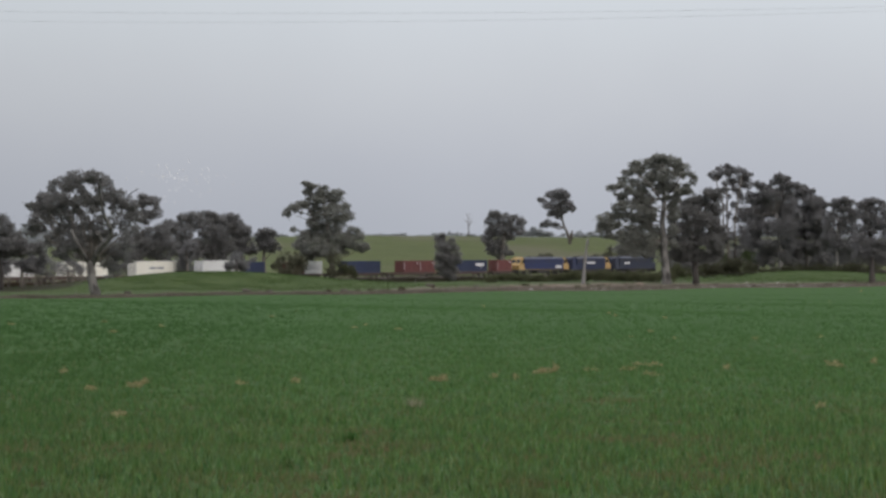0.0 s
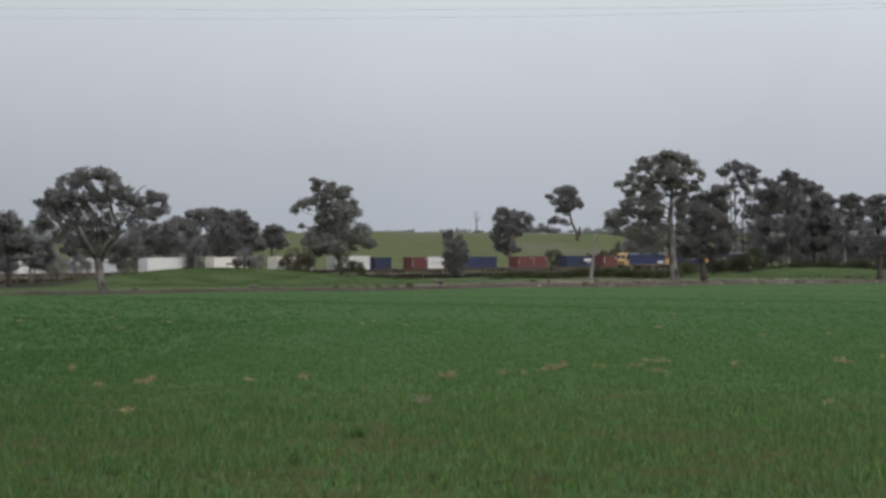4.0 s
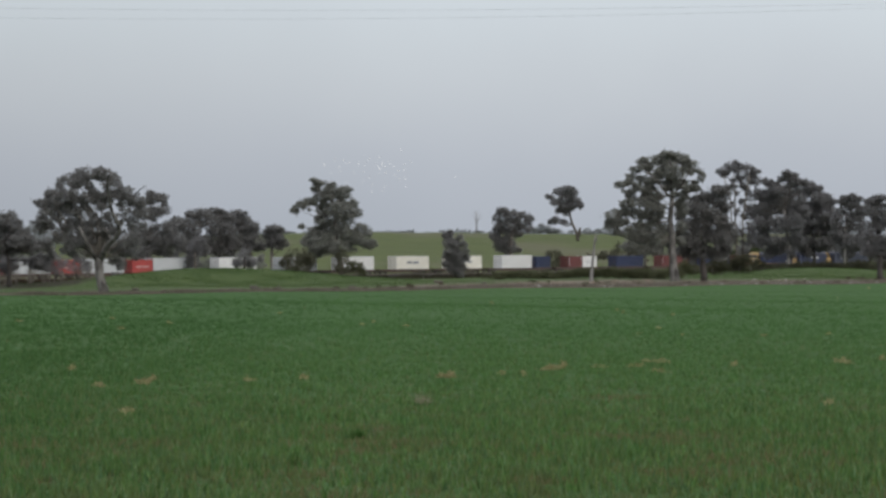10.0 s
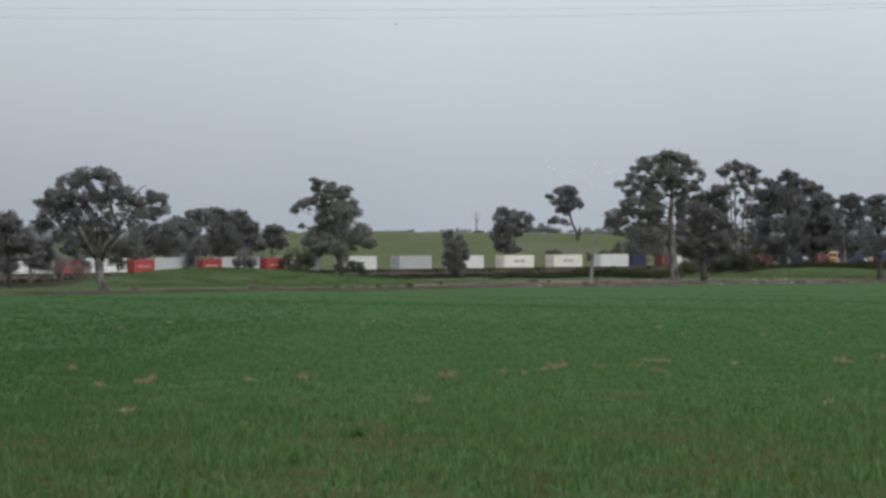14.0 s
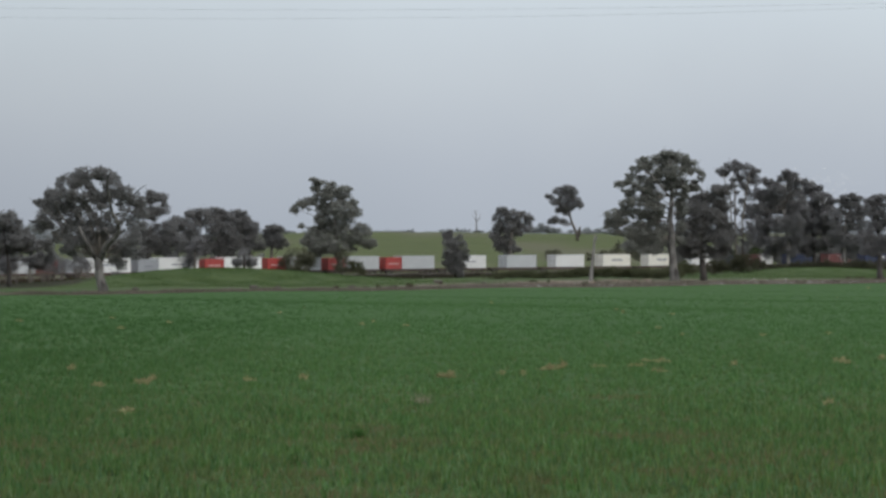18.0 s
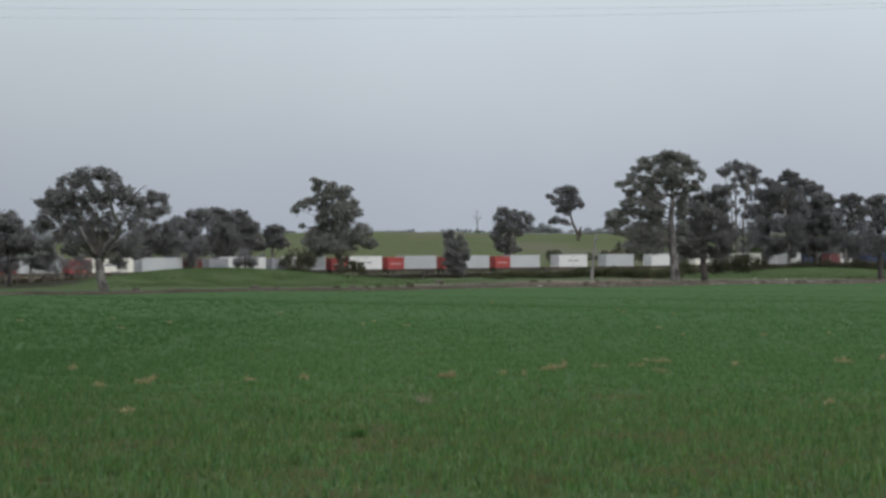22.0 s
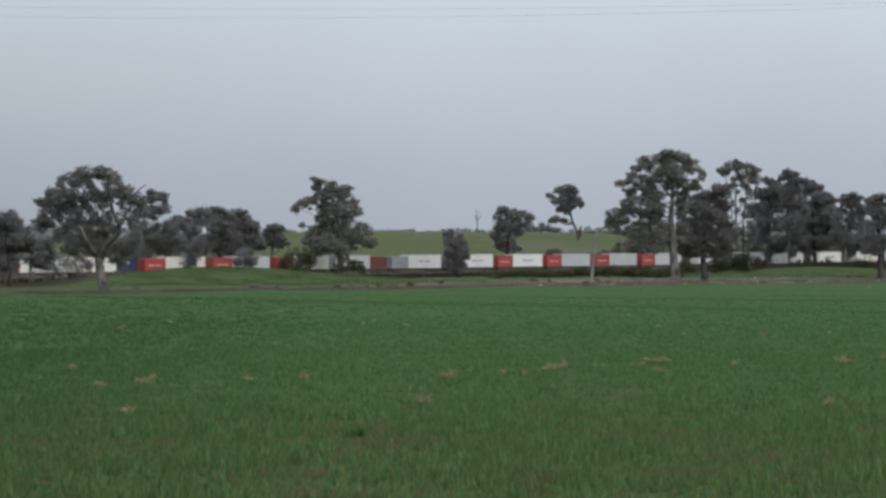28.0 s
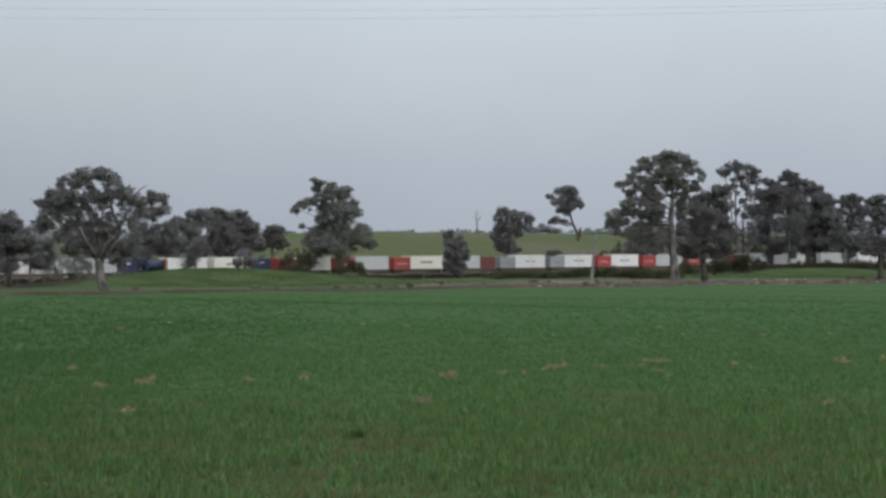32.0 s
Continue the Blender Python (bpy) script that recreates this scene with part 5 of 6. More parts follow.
tree("gum_tree", "pale-trunked gum in a row beside the railway", 101.6, 850,
     [(0.3, 19.1, 1.8, 0.7), (2.6, 18.8, 1.9, 0.7), (-0.4, 17.8, 1.2, 0.8), (2.0, 17.1, 2.2, 1.2), (-1.0, 15.3, 1.4, 1.8), (2.6, 14.5, 2.2, 1.9), (0.4, 11.7, 2.2, 2.2), (4.0, 11.7, 1.9, 2.2), (1.1, 8.1, 2.3, 1.8), (-1.7, 10.3, 1.2, 2.2), (4.0, 7.7, 1.6, 1.6), (4.4, 15.7, 1.2, 1.6), (0.3, 4.8, 1.4, 1.7), (-1.0, 7.4, 1.5, 1.5), (-2.6, 13.1, 1.2, 2.2), (4.7, 9.5, 1.2, 1.5), (1.8, 6.0, 2.2, 0.9)],
     [(0.0, -0.3, 0.57), (-0.1, 7.6, 0.43), (0.3, 14.7, 0.26)], [], bark_pale, leaf_row, 2.8, 0.46, 83, fill=8.0)
tree("gum_tree", "dark gum at the corner of the crop", 92.2, 706,
     [(-1.8, 16.9, 1.1, 0.7), (-0.5, 17.2, 0.9, 0.8), (-2.7, 16.0, 1.1, 0.8), (-0.4, 15.4, 1.4, 1.2), (-2.1, 14.2, 1.8, 1.2), (0.2, 12.4, 1.6, 1.8), (-2.1, 11.2, 1.8, 1.8), (-3.3, 8.9, 1.6, 1.8), (-0.4, 8.3, 2.0, 1.8), (-2.1, 6.5, 1.8, 1.1), (2.6, 13.0, 2.0, 2.6), (2.6, 8.9, 1.8, 2.3), (2.0, 15.7, 1.6, 1.4)],
     [(-0.1, -0.2, 0.83), (-0.4, 2.5, 0.59), (-0.7, 9.0, 0.36)], [], bark_dark, leaf_row, 2.6, 0.46, 84, fill=8.0)
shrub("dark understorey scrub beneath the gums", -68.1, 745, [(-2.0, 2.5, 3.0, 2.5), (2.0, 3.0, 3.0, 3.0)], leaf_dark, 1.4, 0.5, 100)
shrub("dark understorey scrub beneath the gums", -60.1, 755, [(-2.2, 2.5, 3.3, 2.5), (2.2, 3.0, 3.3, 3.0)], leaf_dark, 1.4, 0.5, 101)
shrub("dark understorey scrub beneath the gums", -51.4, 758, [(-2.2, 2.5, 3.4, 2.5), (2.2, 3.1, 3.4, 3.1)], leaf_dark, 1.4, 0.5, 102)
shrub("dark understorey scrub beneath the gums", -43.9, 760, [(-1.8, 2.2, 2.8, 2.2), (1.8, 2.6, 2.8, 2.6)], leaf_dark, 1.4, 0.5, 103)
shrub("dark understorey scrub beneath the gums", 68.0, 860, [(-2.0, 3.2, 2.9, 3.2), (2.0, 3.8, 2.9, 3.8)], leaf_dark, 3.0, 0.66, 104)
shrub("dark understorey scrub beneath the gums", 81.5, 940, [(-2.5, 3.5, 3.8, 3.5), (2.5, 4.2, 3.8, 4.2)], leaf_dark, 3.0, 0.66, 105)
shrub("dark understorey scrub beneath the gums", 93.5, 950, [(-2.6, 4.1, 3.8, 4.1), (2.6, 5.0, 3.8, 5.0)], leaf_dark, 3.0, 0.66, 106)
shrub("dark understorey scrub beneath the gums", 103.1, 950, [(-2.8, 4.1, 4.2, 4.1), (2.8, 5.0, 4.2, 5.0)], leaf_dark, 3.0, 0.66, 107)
shrub("dark understorey scrub beneath the gums", 112.6, 950, [(-2.6, 4.5, 3.8, 4.5), (2.6, 5.4, 3.8, 5.4)], leaf_dark, 3.0, 0.66, 108)
shrub("dark understorey scrub beneath the gums", 122.2, 950, [(-2.8, 4.5, 4.2, 4.5), (2.8, 5.4, 4.2, 5.4)], leaf_dark, 3.0, 0.66, 109)
shrub("dark understorey scrub beneath the gums", 66.6, 900, [(-1.8, 2.7, 2.7, 2.7), (1.8, 3.3, 2.7, 3.3)], leaf_dark, 3.0, 0.66, 110)
shrub("dark understorey scrub beneath the gums", 129.4, 900, [(-3.0, 6.0, 4.5, 6.0), (3.0, 7.3, 4.5, 7.3)], leaf_dark, 3.0, 0.66, 111)
shrub("low sprawling bramble thicket on the railway verge", 17.4, 735, [(-1.9, 0.8, 2.3, 1.0), (1.9, 0.9, 2.3, 1.1), (0.0, 1.0, 2.1, 1.1)], leaf_bush, 1.3, 0.3, 120)
shrub("low sprawling bramble thicket on the railway verge", 22.1, 728, [(-1.5, 0.5, 1.9, 0.8), (1.5, 0.6, 1.9, 0.8), (0.0, 0.8, 1.7, 0.9)], leaf_bush, 1.3, 0.3, 121)
shrub("low sprawling bramble thicket on the railway verge", 31.6, 735, [(-1.6, 1.1, 1.9, 1.3), (1.6, 1.2, 1.9, 1.4), (0.0, 1.3, 1.7, 1.5)], leaf_bush, 1.3, 0.3, 122)
shrub("low sprawling bramble thicket on the railway verge", 37.4, 738, [(-1.7, 1.2, 2.1, 1.4), (1.7, 1.3, 2.1, 1.5), (0.0, 1.4, 1.9, 1.6)], leaf_bush, 1.3, 0.3, 123)
shrub("low sprawling bramble thicket on the railway verge", 42.7, 735, [(-1.8, 1.2, 2.2, 1.4), (1.8, 1.3, 2.2, 1.5), (0.0, 1.4, 2.0, 1.6)], leaf_bush, 1.3, 0.3, 124)
shrub("low sprawling bramble thicket on the railway verge", 46.7, 728, [(-1.1, 0.9, 1.3, 1.1), (1.1, 1.0, 1.3, 1.2), (0.0, 1.1, 1.2, 1.2)], leaf_bush, 1.3, 0.3, 125)
shrub("low sprawling bramble thicket on the railway verge", 55.0, 760, [(-1.6, 1.8, 2.2, 2.0), (1.6, 1.6, 2.0, 1.8), (0.0, 2.2, 2.0, 2.2), (-3.0, 1.6, 1.6, 1.6)], leaf_bush, 1.3, 0.3, 126)
shrub("low sprawling bramble thicket on the railway verge", 63.8, 782, [(-1.5, 1.52, 1.9, 1.84), (1.5, 1.76, 1.9, 1.92), (0.0, 1.84, 1.7, 2.0)], leaf_scrub, 1.8, 0.3, 127)
shrub("low sprawling bramble thicket on the railway verge", 69.2, 786, [(-2.3, 2.2, 2.8, 2.4), (2.3, 2.3, 2.8, 2.5), (0.0, 2.4, 2.5, 2.6)], leaf_scrub, 1.8, 0.3, 128)
shrub("low sprawling bramble thicket on the railway verge", 74.2, 792, [(-0.8, 1.26, 1.0, 1.53), (0.8, 1.44, 1.0, 1.62), (0.0, 1.53, 0.9, 1.71)], leaf_scrub, 1.8, 0.3, 129)
shrub("low sprawling bramble thicket on the railway verge", 82.0, 830, [(-1.3, 0.96, 1.5, 1.08), (1.3, 1.02, 1.5, 1.14), (0.0, 1.08, 1.4, 1.2)], leaf_scrub, 1.8, 0.3, 130)
shrub("low sprawling bramble thicket on the railway verge", 87.4, 838, [(-1.8, 1.24, 2.2, 1.55), (1.8, 1.36, 2.2, 1.61), (0.0, 1.43, 2.0, 1.74)], leaf_scrub, 1.8, 0.3, 131)
shrub("low sprawling bramble thicket on the railway verge", 92.1, 836, [(-1.8, 1.32, 2.2, 1.56), (1.8, 1.38, 2.2, 1.68), (0.0, 1.5, 2.0, 1.8)], leaf_scrub, 1.8, 0.3, 132)
shrub("low sprawling bramble thicket on the railway verge", 97.5, 834, [(-1.7, 1.32, 2.1, 1.56), (1.7, 1.38, 2.1, 1.68), (0.0, 1.5, 1.9, 1.8)], leaf_scrub, 1.8, 0.3, 133)
shrub("low sprawling bramble thicket on the railway verge", 102.4, 826, [(-1.9, 1.38, 2.3, 1.74), (1.9, 1.44, 2.3, 1.8), (0.0, 1.56, 2.1, 1.86)], leaf_scrub, 1.8, 0.3, 134)
shrub("low sprawling bramble thicket on the railway verge", 105.5, 815, [(-1.5, 1.14, 1.8, 1.44), (1.5, 1.32, 1.8, 1.5), (0.0, 1.38, 1.6, 1.56)], leaf_scrub, 1.8, 0.3, 135)
shrub("low sprawling bramble thicket on the railway verge", 11.6, 722, [(-0.8, 0.3, 0.9, 0.5), (0.8, 0.4, 0.9, 0.6), (0.0, 0.5, 0.8, 0.6)], leaf_bush, 1.3, 0.3, 136)
shrub("low sprawling bramble thicket on the railway verge", 9.1, 735, [(-0.6, 0.4, 0.7, 0.7), (0.6, 0.5, 0.7, 0.7), (0.0, 0.7, 0.6, 0.7)], leaf_bush, 1.3, 0.3, 137)
shrub("upright dark scrub bush behind the railway", 45.4, 880, [(-0.1, 6.7, 1.2, 1.5), (-0.2, 4.8, 2.1, 1.5), (-0.1, 2.7, 2.4, 1.5)], leaf_olive, 1.4, 0.4, 150)
shrub("dark scrub bush behind the railway", 28.7, 850, [(-0.5, 5.1, 2.0, 1.7), (-2.1, 4.3, 1.4, 1.3), (1.2, 4.4, 1.4, 1.3), (-0.5, 2.6, 2.3, 1.4)], leaf_olive, 1.4, 0.4, 151)
shrub("low sprawling bramble thicket on the railway verge", 50.2, 742, [(-1.7, 1.0, 2.0, 1.4), (1.7, 1.2, 2.0, 1.5), (0.0, 1.4, 1.9, 1.5)], leaf_bush, 1.3, 0.3, 187)
shrub("low sprawling bramble thicket on the railway verge", 44.8, 731, [(-1.7, 0.8, 2.0, 1.1), (1.7, 1.0, 2.0, 1.2), (0.0, 1.1, 1.9, 1.2)], leaf_bush, 1.3, 0.3, 186)
shrub("low sprawling bramble thicket on the railway verge", 40.2, 736, [(-1.7, 0.9, 2.0, 1.2), (1.7, 1.0, 2.0, 1.3), (0.0, 1.2, 1.9, 1.3)], leaf_bush, 1.3, 0.3, 185)
shrub("low sprawling bramble thicket on the railway verge", 34.6, 736, [(-1.7, 1.0, 2.0, 1.3), (1.7, 1.1, 2.0, 1.4), (0.0, 1.3, 1.9, 1.4)], leaf_bush, 1.3, 0.3, 184)
shrub("low sprawling bramble thicket on the railway verge", 28.4, 733, [(-1.7, 0.8, 2.0, 1.1), (1.7, 1.0, 2.0, 1.2), (0.0, 1.1, 1.9, 1.2)], leaf_bush, 1.3, 0.3, 183)
shrub("low sprawling bramble thicket on the railway verge", 25.2, 731, [(-1.7, 0.6, 2.0, 0.8), (1.7, 0.7, 2.0, 0.9), (0.0, 0.8, 1.9, 0.9)], leaf_bush, 1.3, 0.3, 182)
shrub("low sprawling bramble thicket on the railway verge", 20.0, 732, [(-1.7, 0.6, 2.0, 0.8), (1.7, 0.7, 2.0, 0.9), (0.0, 0.8, 1.9, 0.9)], leaf_bush, 1.3, 0.3, 181)
shrub("low sprawling bramble thicket on the railway verge", 13.6, 733, [(-1.7, 0.7, 2.0, 0.9), (1.7, 0.8, 2.0, 1.0), (0.0, 0.9, 1.9, 1.0)], leaf_bush, 1.3, 0.3, 180)
shrub("bright green bush on the slope behind the railway", 84.7, 905, [(-1.2, 5.3, 2.0, 1.1), (1.4, 5.2, 1.8, 1.1), (0.1, 4.1, 2.7, 1.2)], leaf_green, 1.3, 0.4, 190)
shrub("bright green bush on the slope behind the railway", 77.2, 905, [(-0.5, 5.7, 1.4, 0.9), (0.4, 4.5, 1.5, 1.1)], leaf_green, 1.2, 0.4, 191)
shrub("small dark shrub in the railway grass", -62.2, 640, [(0.0, 0.4, 1.0, 0.4), (-0.5, 0.3, 0.5, 0.3)], leaf_dark, 1.0, 0.3, 152)
shrub("small dark shrub in the railway grass", -60.9, 652, [(0.0, 0.4, 1.0, 0.4), (-0.5, 0.3, 0.5, 0.3)], leaf_dark, 1.0, 0.3, 153)
shrub("small dark shrub in the railway grass", -58.8, 658, [(0.0, 0.4, 1.1, 0.4), (-0.6, 0.3, 0.6, 0.3)], leaf_dark, 1.0, 0.3, 154)
shrub("small dark shrub in the railway grass", -56.6, 664, [(0.0, 0.4, 1.1, 0.4), (-0.6, 0.3, 0.6, 0.3)], leaf_dark, 1.0, 0.3, 155)
shrub("small dark shrub in the railway grass", -54.3, 668, [(0.0, 0.4, 1.1, 0.4), (-0.6, 0.3, 0.6, 0.3)], leaf_dark, 1.0, 0.3, 156)
shrub("small dark shrub in the railway grass", -52.1, 672, [(0.0, 0.5, 1.0, 0.5), (-0.5, 0.3, 0.5, 0.3)], leaf_dark, 1.0, 0.3, 157)
shrub("low dark scrub behind the railway", 41.3, 860, [(-0.5, 4.4, 2.3, 1.3), (-3.1, 3.8, 1.7, 1.3), (2.0, 4.5, 2.0, 1.3), (5.6, 4.7, 2.3, 1.3), (8.5, 4.1, 2.0, 1.3)], leaf_olive, 1.4, 0.4, 158)
shrub("distant clump of trees on the hilltop, coloured for haze", 44.4, 1460, [(-3.4, 1.5, 3.0, 1.7), (3.2, 1.4, 3.2, 1.5), (0.2, 2.3, 3.2, 2.1)], leaf_haze, 2.2, 0.8, 170)
shrub("distant clump of trees on the hilltop, coloured for haze", -23.0, 1460, [(-3.9, 0.4, 5.9, 0.4), (3.9, 0.5, 5.9, 0.5), (0.0, 0.5, 4.9, 0.5)], leaf_haze, 1.3, 0.7, 171)
shrub("distant clump of trees on the hilltop, coloured for haze", -67.9, 1450, [(-2.1, 0.6, 3.2, 0.6), (2.1, 0.7, 3.2, 0.7), (0.0, 0.8, 2.7, 0.8)], leaf_haze, 1.3, 0.7, 172)
shrub("distant clump of trees on the hilltop, coloured for haze", -5.9, 1470, [(-1.4, 0.3, 2.1, 0.3), (1.4, 0.4, 2.1, 0.4), (0.0, 0.4, 1.7, 0.4)], leaf_haze, 1.3, 0.7, 173)
shrub("distant clump of trees on the hilltop, coloured for haze", -37.8, 1460, [(-2.5, 0.4, 3.8, 0.4), (2.5, 0.5, 3.8, 0.5), (0.0, 0.5, 3.2, 0.5)], leaf_haze, 1.3, 0.7, 174)
shrub("distant clump of trees on the hilltop, coloured for haze", 62.8, 1460, [(-1.6, 0.4, 2.4, 0.4), (1.6, 0.5, 2.4, 0.5), (0.0, 0.5, 2.0, 0.5)], leaf_haze, 1.3, 0.7, 175)
shrub("distant clump of trees on the hilltop, coloured for haze", -83.8, 1450, [(-3.9, 0.7, 5.8, 0.7), (3.9, 0.8, 5.8, 0.8), (0.0, 0.9, 4.9, 0.9)], leaf_haze, 1.3, 0.7, 176)
shrub("distant clump of trees on the hilltop, coloured for haze", -54.5, 1450, [(-2.9, 0.5, 4.4, 0.5), (2.9, 0.6, 4.4, 0.6), (0.0, 0.7, 3.7, 0.7)], leaf_haze, 1.3, 0.7, 177)
shrub("distant clump of trees on the hilltop, coloured for haze", 76.9, 1450, [(-2.9, 0.9, 4.4, 0.9), (2.9, 1.0, 4.4, 1.0), (0.0, 1.1, 3.7, 1.1)], leaf_haze, 1.3, 0.7, 178)
shrub("distant clump of trees on the hilltop, coloured for haze", 14.1, 1395, [(-0.8, 0.4, 1.3, 0.4), (0.8, 0.5, 1.3, 0.5), (0.0, 0.5, 1.1, 0.5)], leaf_haze, 1.3, 0.7, 179)


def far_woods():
    """A thin line of trees along the skyline beyond the hill, haze put into their colour."""
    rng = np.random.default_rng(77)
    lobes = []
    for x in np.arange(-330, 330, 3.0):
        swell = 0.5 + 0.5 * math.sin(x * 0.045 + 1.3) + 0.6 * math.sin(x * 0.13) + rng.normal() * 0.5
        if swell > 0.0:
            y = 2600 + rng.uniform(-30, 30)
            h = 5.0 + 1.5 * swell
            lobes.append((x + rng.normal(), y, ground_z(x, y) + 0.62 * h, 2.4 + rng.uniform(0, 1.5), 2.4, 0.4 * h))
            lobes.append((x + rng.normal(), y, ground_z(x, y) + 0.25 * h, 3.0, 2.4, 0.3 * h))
    tagged(cloud_part("far_woods", lobes, rng, 0.45, 2.0, leaf_haze), "grey line of distant woods on the skyline, coloured for haze", "woods", kind="stuff")


far_woods()


# ---- dead trees, logs, stones ----
def dead_tree(name, label, x, y, runs, material):
    e = new(name)
    e.location = (x, y, ground_z(x, y) - 0.1)
    for i, l in enumerate(runs):
        bm = bmesh.new()
        tube(bm, [(a, 0.12 * j * (-1) ** i, b, r) for j, (a, b, r) in enumerate(l)], 9)
        part("trunk" if i == 0 else "branch", bm, material, e, smooth=True)
    return tagged(e, label, "dead tree")


dead_tree("dead_tree", "bleached bare dead trunk standing on the verge", 30.6, 694,
          [[(0, -0.3, 0.56), (0.0, 0.6, 0.40), (0.15, 2.6, 0.32), (0.4, 5.0, 0.27), (0.65, 7.6, 0.21), (0.85, 9.5, 0.13)],
           [(0.65, 7.8, 0.12), (1.1, 8.8, 0.08), (1.25, 9.7, 0.04)], [(0.3, 5.2, 0.09), (0.0, 5.7, 0.06), (-0.1, 6.1, 0.03)]], dead_wood)
dead_tree("dead_tree", "small leafless dead tree on the hilltop", 13.7, 1380,
          [[(0, -0.5, 0.35), (0.1, 3.0, 0.26), (-0.1, 6.0, 0.18), (0.3, 9.5, 0.08)], [(0, 4.0, 0.16), (1.2, 6.2, 0.1), (1.6, 8.2, 0.05)],
           [(0, 5.2, 0.14), (-1.2, 6.6, 0.08), (-2.1, 7.0, 0.04)], [(0.1, 7.0, 0.1), (-0.9, 8.8, 0.06), (-1.0, 9.8, 0.03)], [(0.9, 5.6, 0.08), (2.0, 6.4, 0.04)]], dead_wood)


def bare_brush(x, y, wide, tall, seed):
    """A clump of thin leafless stems fanning up from the ground."""
    rng = random.Random(seed)
    e = new("bare_brush")
    e.location = (x, y, ground_z(x, y))
    for _ in range(5):
        bm = bmesh.new()
        foot = rng.uniform(-0.4, 0.4) * wide
        for _ in range(11):
            lean, h = rng.gauss(0, 0.13) * wide, tall * rng.uniform(0.5, 1.1)
            d = rng.uniform(-0.8, 0.8)
            bend_x = rng.uniform(-0.3, 0.3)
            tube(bm, [(foot + rng.uniform(-0.3, 0.3), 0, -0.1, 0.04), (foot + 0.45 * lean + bend_x, 0.5 * d, 0.5 * h, 0.03), (foot + lean, d, h, 0.012)], 4)
            tube(bm, [(foot + 0.45 * lean + bend_x, 0.5 * d, 0.5 * h, 0.02), (foot + 0.45 * lean + bend_x + rng.uniform(-0.9, 0.9), d, 0.8 * h, 0.01)], 4)
        part("brushwood", bm, bark_grey, e)
    tagged(e, "clump of thin leafless grey stems before the railway", "brush", "bare brush")


for i, (bx, by, bw, bh) in enumerate(((-82.5, 634, 6.5, 4.2), (-76.0, 638, 6.5, 4.4), (-70.5, 641, 6.0, 4.0), (-66.5, 644, 4.5, 3.4))):
    bare_brush(bx, by, bw, bh, 700 + i)


def fallen_log(x, y, length, r, turn):
    rng = random.Random(int(x * 7 + y))
    bm = bmesh.new()
    tube(bm, [(-length / 2 + length * i / 5, rng.uniform(-0.06, 0.06), r * 0.8 + rng.uniform(-0.05, 0.05), r * (1 - 0.06 * i)) for i in range(6)], 9)
    tube(bm, [(0.1 * length, 0, r, r * 0.4), (0.2 * length, 0.3, r * 2.2, r * 0.2)], 6)
    ob = part("fallen_log", bm, log_wood)
    ob.matrix_world = Matrix.Translation((x, y, ground_z(x, y) - 0.05)) @ Matrix.Rotation(radians(turn), 4, "Z")
    tagged(ob, "dark weathered log lying at the crop edge", "log", "logs")


for lx, ly, ll, lr, lt in ((-0.9, 655, 1.7, 0.32, 8), (-16.2, 600, 1.3, 0.3, -12), (-33.0, 588, 1.5, 0.34, 15), (-28.6, 584, 0.9, 0.3, 30), (8.0, 648, 1.2, 0.25, 60), (-52.0, 570, 1.1, 0.28, 5)):
    fallen_log(lx, ly, ll, lr, lt)


def field_clod(x, y, r, seed, label="lump of dug grey-brown earth on the verge", flat=0.5):
    bm = bmesh.new()
    bmesh.ops.create_icosphere(bm, subdivisions=2, radius=r)
    for v in bm.verts:
        v.co *= 1 + 0.45 * noise.noise(v.co * (1.6 / r) + Vector((seed * 2.7, 1, 0)))
        v.co.x *= 1.5
        v.co.z *= flat
    ob = part("earth_clod", bm, earth)
    ob.location = (x, y, ground_z(x, y) + r * 0.15)
    ob.rotation_euler[2] = seed
    tagged(ob, label, "earth", "earth clods")


def field_stone(x, y, r, seed):
    bm = bmesh.new()
    bmesh.ops.create_icosphere(bm, subdivisions=2, radius=r)
    for v in bm.verts:
        n = noise.noise(v.co * (1.3 / r) + Vector((seed * 3.1, 0, 0)))
        v.co *= 1 + 0.35 * n
        v.co.z *= 0.62
    ob = part("stone", bm, stone)
    ob.location = (x, y, ground_z(x, y) + r * 0.3)
    ob.rotation_euler[2] = seed
    tagged(ob, "pale rough stone half sunk in dry grass", "stone", "field stones")


rng = random.Random(17)
for i in range(26):
    m = on_track(-178 + 3.3 * i + rng.uniform(-1, 1))
    sx, sy, _ = m @ Vector((0, -4.6 + rng.uniform(-1.2, 0.6), 0))
    r = rng.uniform(0.5, 0.9)
    shrub("low dark weed thicket at the foot of the railway", sx, sy, [(0, 0.4 * r, 1.5 * r, 0.7 * r), (1.6 * r, 0.3 * r, 1.3 * r, 0.5 * r), (-1.4 * r, 0.3 * r, r, 0.5 * r)], leaf_weed, 1.3, 0.28, 500 + i)
rng = random.Random(33)
for i in range(16):
    sx = -74 + 46 * (i / 16) ** 0.8 + rng.uniform(-3, 3)
    r = rng.uniform(0.12, 0.32)
    shrub("dark brown weed tussock at the crop edge", sx, EDGE_AT + EDGE_SLOPE * sx + rng.uniform(2, 7), [(0, r * 0.7, r * 1.4, r), (r, r * 0.5, r, r * 0.7)], leaf_weed, 3.0, 0.2, 400 + i)
rng = random.Random(21)
